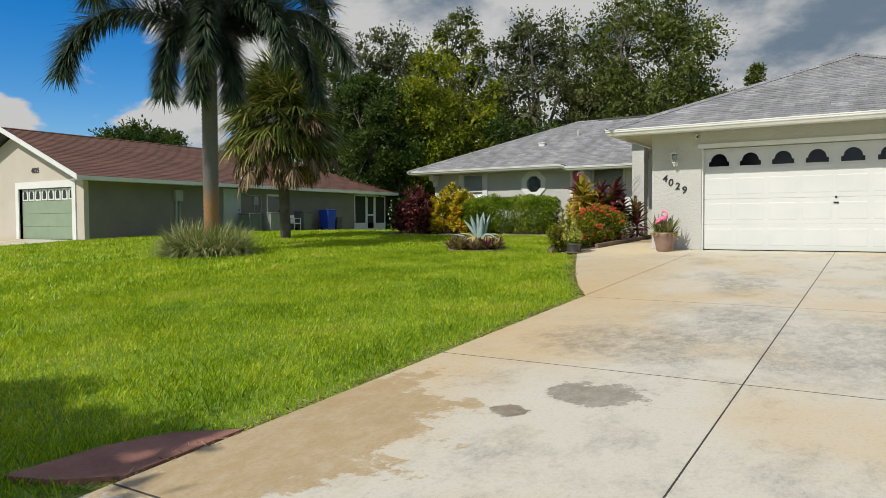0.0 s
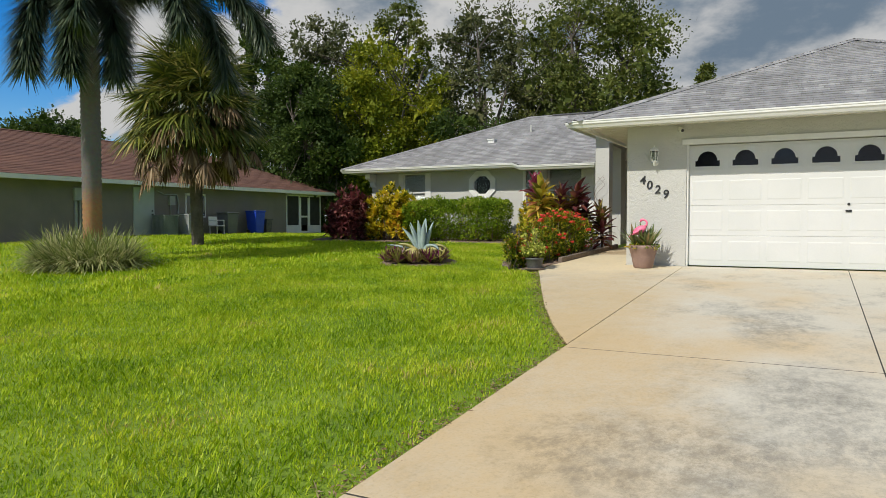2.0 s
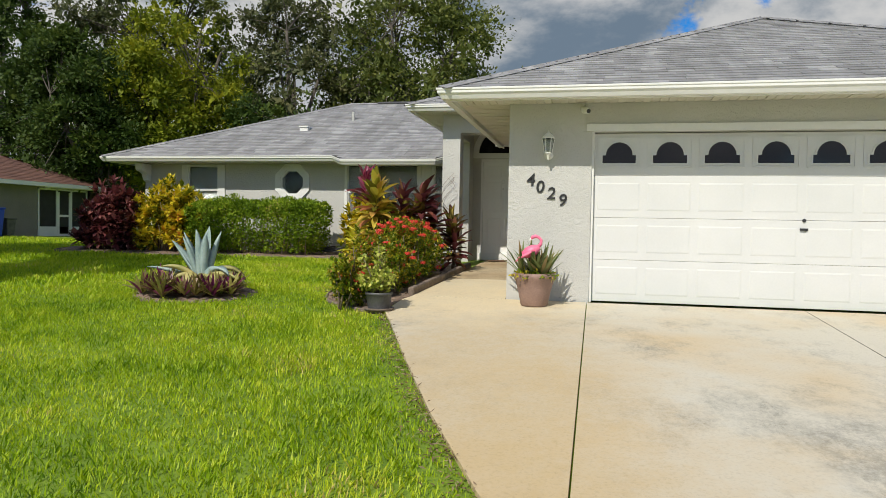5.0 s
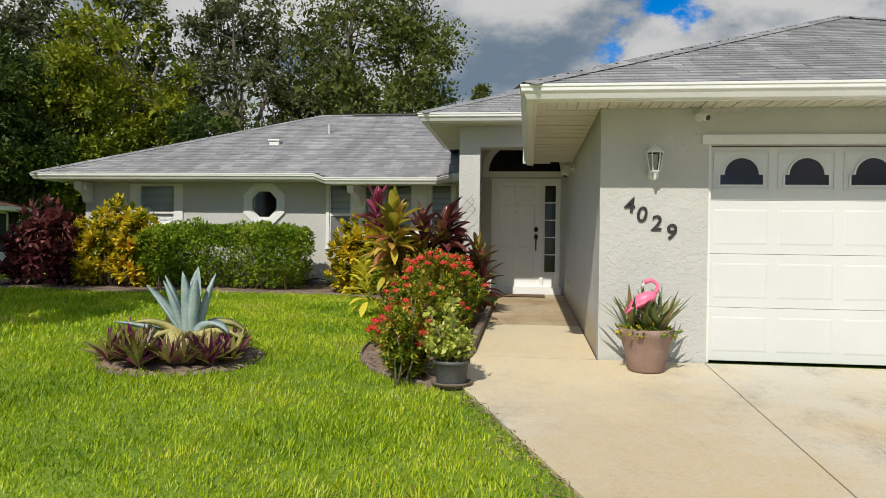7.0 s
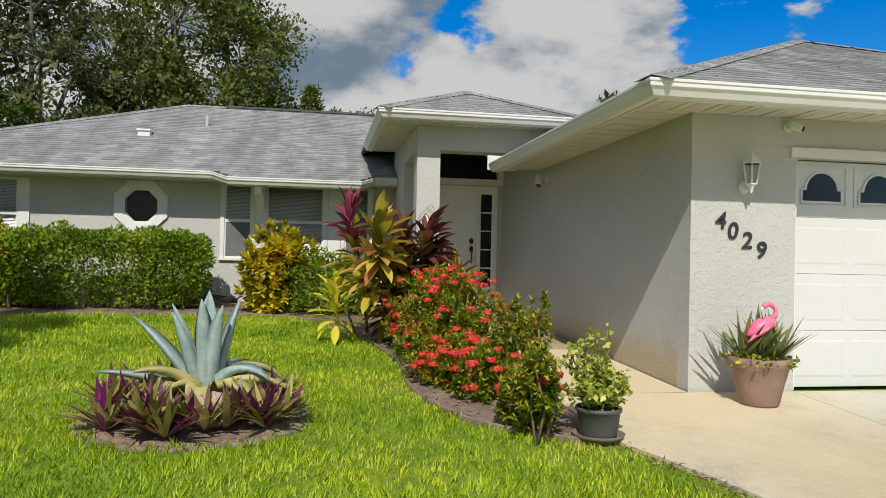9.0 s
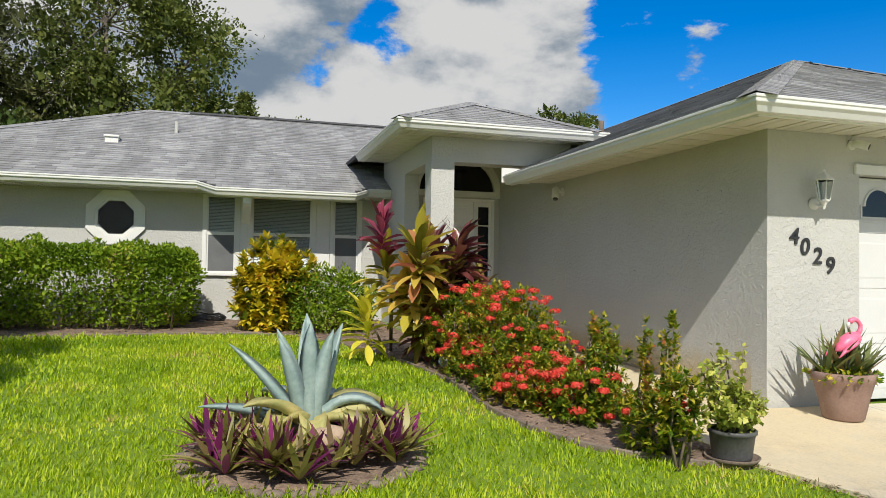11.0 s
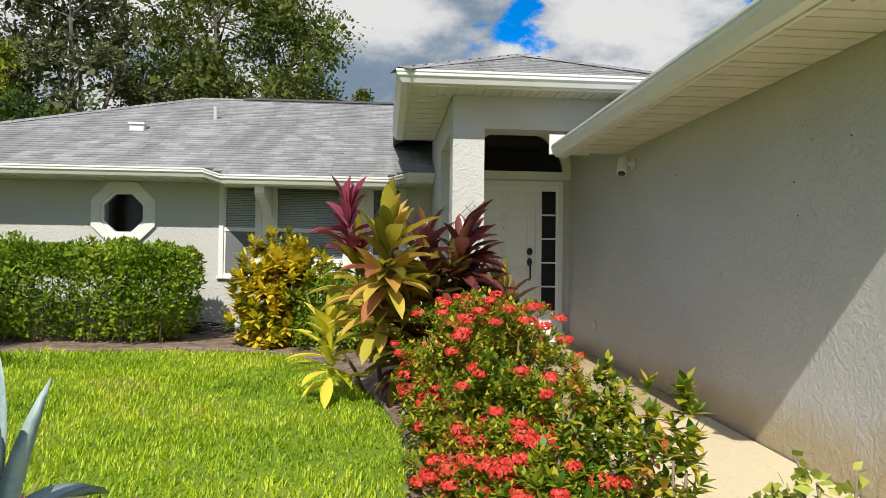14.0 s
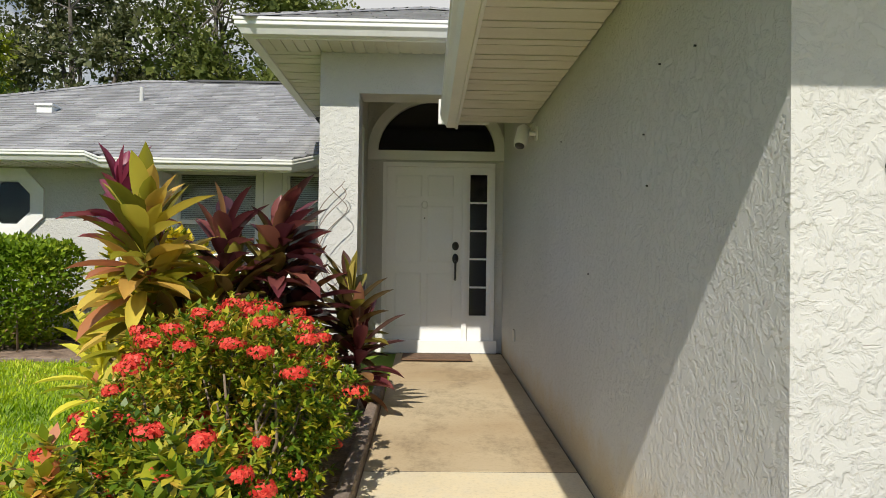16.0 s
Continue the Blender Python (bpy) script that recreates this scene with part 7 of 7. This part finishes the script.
for ch_, x, z in (("4", -4.365, 1.545), ("0", -4.245, 1.455), ("2", -4.10, 1.37), ("9", -3.957, 1.285)):
    tc = bpy.data.curves.new("house_number", "FONT")
    tc.body, tc.size, tc.extrude, tc.offset, tc.shear = ch_, 0.215, 0.006, 0.003, 0.12
    tc.align_x, tc.align_y = "CENTER", "CENTER"
    tc.materials.append(M_BLACK)
    dep_ob = new("temp_text", tc)
    me = bpy.data.meshes.new_from_object(dep_ob.evaluated_get(bpy.context.evaluated_depsgraph_get()))
    bpy.data.objects.remove(dep_ob)
    ob = new("house_number", me)
    ob.matrix_world = pose(x, 15.54, z, 90, 0, 0)
    tagged(ob, "black metal house number digit on grey stucco", "house number", "house number digits")
tc = bpy.data.curves.new("house_number", "FONT")
tc.body, tc.size, tc.extrude, tc.offset = "4025", 0.3, 0.006, 0.008
tc.align_x, tc.align_y = "CENTER", "CENTER"
tc.materials.append(M_BLACK)
dep_ob = new("temp_text", tc)
me = bpy.data.meshes.new_from_object(dep_ob.evaluated_get(bpy.context.evaluated_depsgraph_get()))
bpy.data.objects.remove(dep_ob)
nn = under(nb, "house_number", me, "small dark house number")
nn.matrix_basis = pose(-30.4, 15.985, 2.86, 90, 0, 0)

mat_ = Build().box(-5.82, -5.04, 21.62, 22.12, g(21.9) + 0.006, g(21.9) + 0.022)
M_MAT = plain("brown coir", (0.09, 0.05, 0.03), (0.20, 0.12, 0.07), 12.0, 0.95, 90.0, 0.8, 0.006)
soften(tagged(new("doormat", mat_.mesh("doormat", [M_MAT])), "worn brown doormat before the front door", "doormat"), 0.006)
ol = Build().box(-4.67, -4.65, 21.02, 21.10, 0.48, 0.60)
soften(under(house, "outlet_cover", ol.mesh("outlet_cover", [M_SOFFIT]), "grey outdoor outlet cover"), 0.006)
# raised border along the walk
wbd = Build().box(-5.99, -5.905, 15.6, 20.1, -0.05, 0.10)
wbd.v = [(x, y, z + g(y)) for x, y, z in wbd.v]
soften(tagged(new("bed_border", wbd.mesh("bed_border", [M_EDGE])), "low brown border between bed and walk", "bed edging"), 0.02)
# garden spotlight at the bed edge
gl = base("garden_light", -7.02, 17.75, lawn_z(17.7), "small dark metal garden spotlight in the mulch", "garden light")
under(gl, "stake", Build().tube([(-7.02, 17.75, lawn_z(17.7) - 0.05), (-7.02, 17.75, lawn_z(17.7) + 0.09)], [0.01, 0.01], 8).mesh("stake", [M_BLACK]))
under(gl, "head", Build().tube([(-7.0, 17.79, 0.14), (-7.02, 17.75, 0.16), (-7.06, 17.68, 0.20)], [0.025, 0.045, 0.05], 12).mesh("head", [M_GREYBOX], True))
# coil of dark hose against the wall
hb = Build()
rng = np.random.default_rng(77)
pts = []
for k in range(110):
    a = k * 0.33
    pts.append((-9.75 + (0.36 + 0.03 * math.sin(k * 0.7)) * math.cos(a), 22.75 + (0.25 + 0.03 * math.cos(k)) * math.sin(a), lawn_z(22.6) + 0.09 + 0.0011 * k + 0.015 * math.sin(k * 1.7)))
hb.tube(pts, [0.012] * len(pts), 6)
tagged(new("garden_hose", hb.mesh("garden_hose", [M_BLACK], True)), "coiled black garden hose on the mulch", "garden hose")
wh = Build()
for s in range(3):
    pts = [(-6.42 + 0.13 * math.sin(t * 0.45 + s) + 0.02 * s, 20.13 - 0.05 * s, 0.95 + 0.10 * t * 0.6 + 0.06 * math.cos(t * 0.45 + s)) for t in range(18)]
    wh.tube(pts, [0.004] * len(pts), 5)
tagged(new("wire_trellis", wh.mesh("wire_trellis", [M_EDGE], True)), "thin curled wire trellis against the porch column", "trellis")
# litter of dry leaves and twigs on the mulch
rng = np.random.default_rng(78)
n = 5200
P = np.stack([-17 + 11.2 * rng.random(n), 14.3 + 9.2 * rng.random(n), np.zeros(n)], 1)
P = P[inside(P[:, :2], np.array(bed_pts)) & ~inside(P[:, :2], np.array([(-15.5, 23.5), (-6, 23.5), (-6, 24), (-15.5, 24)]))]
P[:, 2] = np.array([lawn_z(y) for y in P[:, 1]]) + 0.055
W = rng.normal(size=(len(P), 3)) * np.array([1, 1, 0.15])
v, f = leaf_arrays(P, W, np.tile([0, 0, 1.0], (len(P), 1)) + rng.normal(size=(len(P), 3)) * 0.3, 0.05 + 0.04 * rng.random(len(P)), 0.018)
tagged(under(front_bed, "leaf_litter", raw_mesh("leaf_litter", v, f, M_DEADFROND)), kind="stuff")


# ---- lawn grass ----
def lawn_points(rng, x0, x1, y0, y1, density):
    n = int((x1 - x0) * (y1 - y0) * density)
    return np.stack([x0 + (x1 - x0) * rng.random(n), y0 + (y1 - y0) * rng.random(n)], 1)


rng = np.random.default_rng(90)
drive_ring = np.array([(-3.6, -9), (6, -9), (6, 16), (-5.92, 16), (-5.95, 15.2)] + [(x + 0.01, y) for x, y in curve[::-1][2:]])
stone_ring = np.array([(-4.27, 1.62), (-3.95, 1.72), (-3.65, 1.95), (-3.65, 2.78), (-4.02, 2.52), (-4.2, 2.15)])
bed_ring, round_ring = np.array(bed_pts), np.array(ring_bed)


def verge(p):
    """How near a point lies to the drive's edge, 1 at the concrete and 0 from 0.35 m on."""
    line = np.array([(-3.62, -8.0), (-3.62, 8.72)] + curve[1:7])
    best = np.full(len(p), 9.0)
    for a, c in zip(line, line[1:]):
        k = np.clip(((p - a) @ (c - a)) / ((c - a) @ (c - a)), 0, 1)
        best = np.minimum(best, np.linalg.norm(p - a - k[:, None] * (c - a), axis=1))
    return np.clip(1 - best / 0.35, 0, 1)


# short turf below, broad bent blades above it, in tufts that lean together
for (x0, x1, y0, y1, dens, tall, ln, wd) in ((-11.0, -3.3, 4.5, 15.6, 1500, 560, 0.066, 0.0105), (-8.5, -3.3, 0.5, 4.5, 1500, 560, 0.066, 0.010), (-11.0, -7.0, 15.6, 22.0, 1100, 380, 0.064, 0.0145),
                                             (-16.0, -11.0, 3.0, 22.5, 420, 170, 0.095, 0.024), (-17.0, -8.5, -2.0, 4.5, 380, 160, 0.095, 0.018), (-27.0, -16.0, 0.0, 30.0, 150, 30, 0.11, 0.036)):
    parts = []
    for upper, density in ((False, dens), (True, tall)):
        p = lawn_points(rng, x0, x1, y0, y1, density)
        ok = ~(inside(p, drive_ring) | inside(p, bed_ring) | inside(p, round_ring) | inside(p, stone_ring))
        ok &= ~((p[:, 1] > 15.6) & (p[:, 0] > -5.95))
        bare = verge(p)
        ok &= rng.random(len(p)) > 0.5 * bare**1.5
        p, bare = p[ok], bare[ok]
        n = len(p)
        z = np.where(p[:, 1] <= 15.5, 0.0545 * (p[:, 1] - 15.5), 0.03 * (np.minimum(p[:, 1], 23) - 15.5)) - 0.032
        P = np.column_stack([p, z])
        tuft = np.sin(p[:, 0] * 11.3 + 2.1 * np.sin(p[:, 1] * 7.9)) + np.sin(p[:, 1] * 12.7 + 1.7 * np.sin(p[:, 0] * 8.3))
        a = 1.3 * tuft + rng.normal(size=n) * 1.5
        patch = 0.85 + 0.22 * np.sin(p[:, 0] * 1.9 + np.sin(p[:, 1] * 1.3) * 2) * np.sin(p[:, 1] * 2.3) + 0.10 * tuft
        L = (ln * patch * (0.65 + 0.6 * rng.random(n)) * (1 - 0.45 * bare))[:, None]
        side = np.column_stack([-np.sin(a), np.cos(a), np.zeros(n)])
        half = side * (wd * (0.7 + 0.6 * rng.random(n)))[:, None] / 2
        out = np.column_stack([np.cos(a), np.sin(a), np.zeros(n)])
        if upper:
            lean = (0.1 + 0.45 * rng.random(n))[:, None]
            mid = P + unit(out * lean + np.array([0, 0, 1.0])) * L * 0.6
            tip = mid + unit(out * (lean + 0.45) + np.array([0, 0, 0.8])) * L * 0.6
            v = np.stack([P, mid - half * 0.8, tip, mid + half * 0.8], 1).reshape(-1, 3)
            k = np.arange(n)[:, None] * 4
            f = np.concatenate([k + np.array([0, 1, 2]), k + np.array([0, 2, 3])])
        else:
            lean = (0.1 + 0.8 * rng.random(n))[:, None]
            tip = P + unit(out * lean + np.array([0, 0, 1.0])) * L * 0.85
            v = np.stack([P - half, P + half, tip], 1).reshape(-1, 3)
            f = np.arange(3 * n).reshape(-1, 3)
        parts.append((v, f))
    v, f = merge(parts)
    tagged(new("lawn", raw_mesh("lawn", v, f, M_GRASS)), "bright green mown lawn grass", "grass", kind="stuff")

# bare earth and clippings along the drive's edge
rng = np.random.default_rng(91)
line = np.array([(-3.62, 0.0), (-3.62, 8.72)] + curve[1:7])
n = 2600
w = np.linalg.norm(line[1:] - line[:-1], axis=1)
seg = rng.choice(len(w), n, p=w / w.sum())
q = line[seg] + (line[seg + 1] - line[seg]) * rng.random((n, 1))
q[:, 0] -= np.abs(rng.normal(size=n)) * 0.10 - 0.015
P = np.column_stack([q, 0.0545 * (np.minimum(q[:, 1], 15.5) - 15.5) - 0.012 + 0.015 * rng.random(n)])
W = rng.normal(size=(n, 3)) * np.array([1, 1, 0.25])
v, f = leaf_arrays(P, W, np.tile([0, 0, 1.0], (n, 1)) + rng.normal(size=(n, 3)) * 0.4, 0.03 + 0.035 * rng.random(n), 0.010)
tagged(new("dry_clippings", raw_mesh("dry_clippings", v, f, M_DEADFROND)), "dry brown grass clippings along the driveway edge", "grass clippings", kind="stuff")
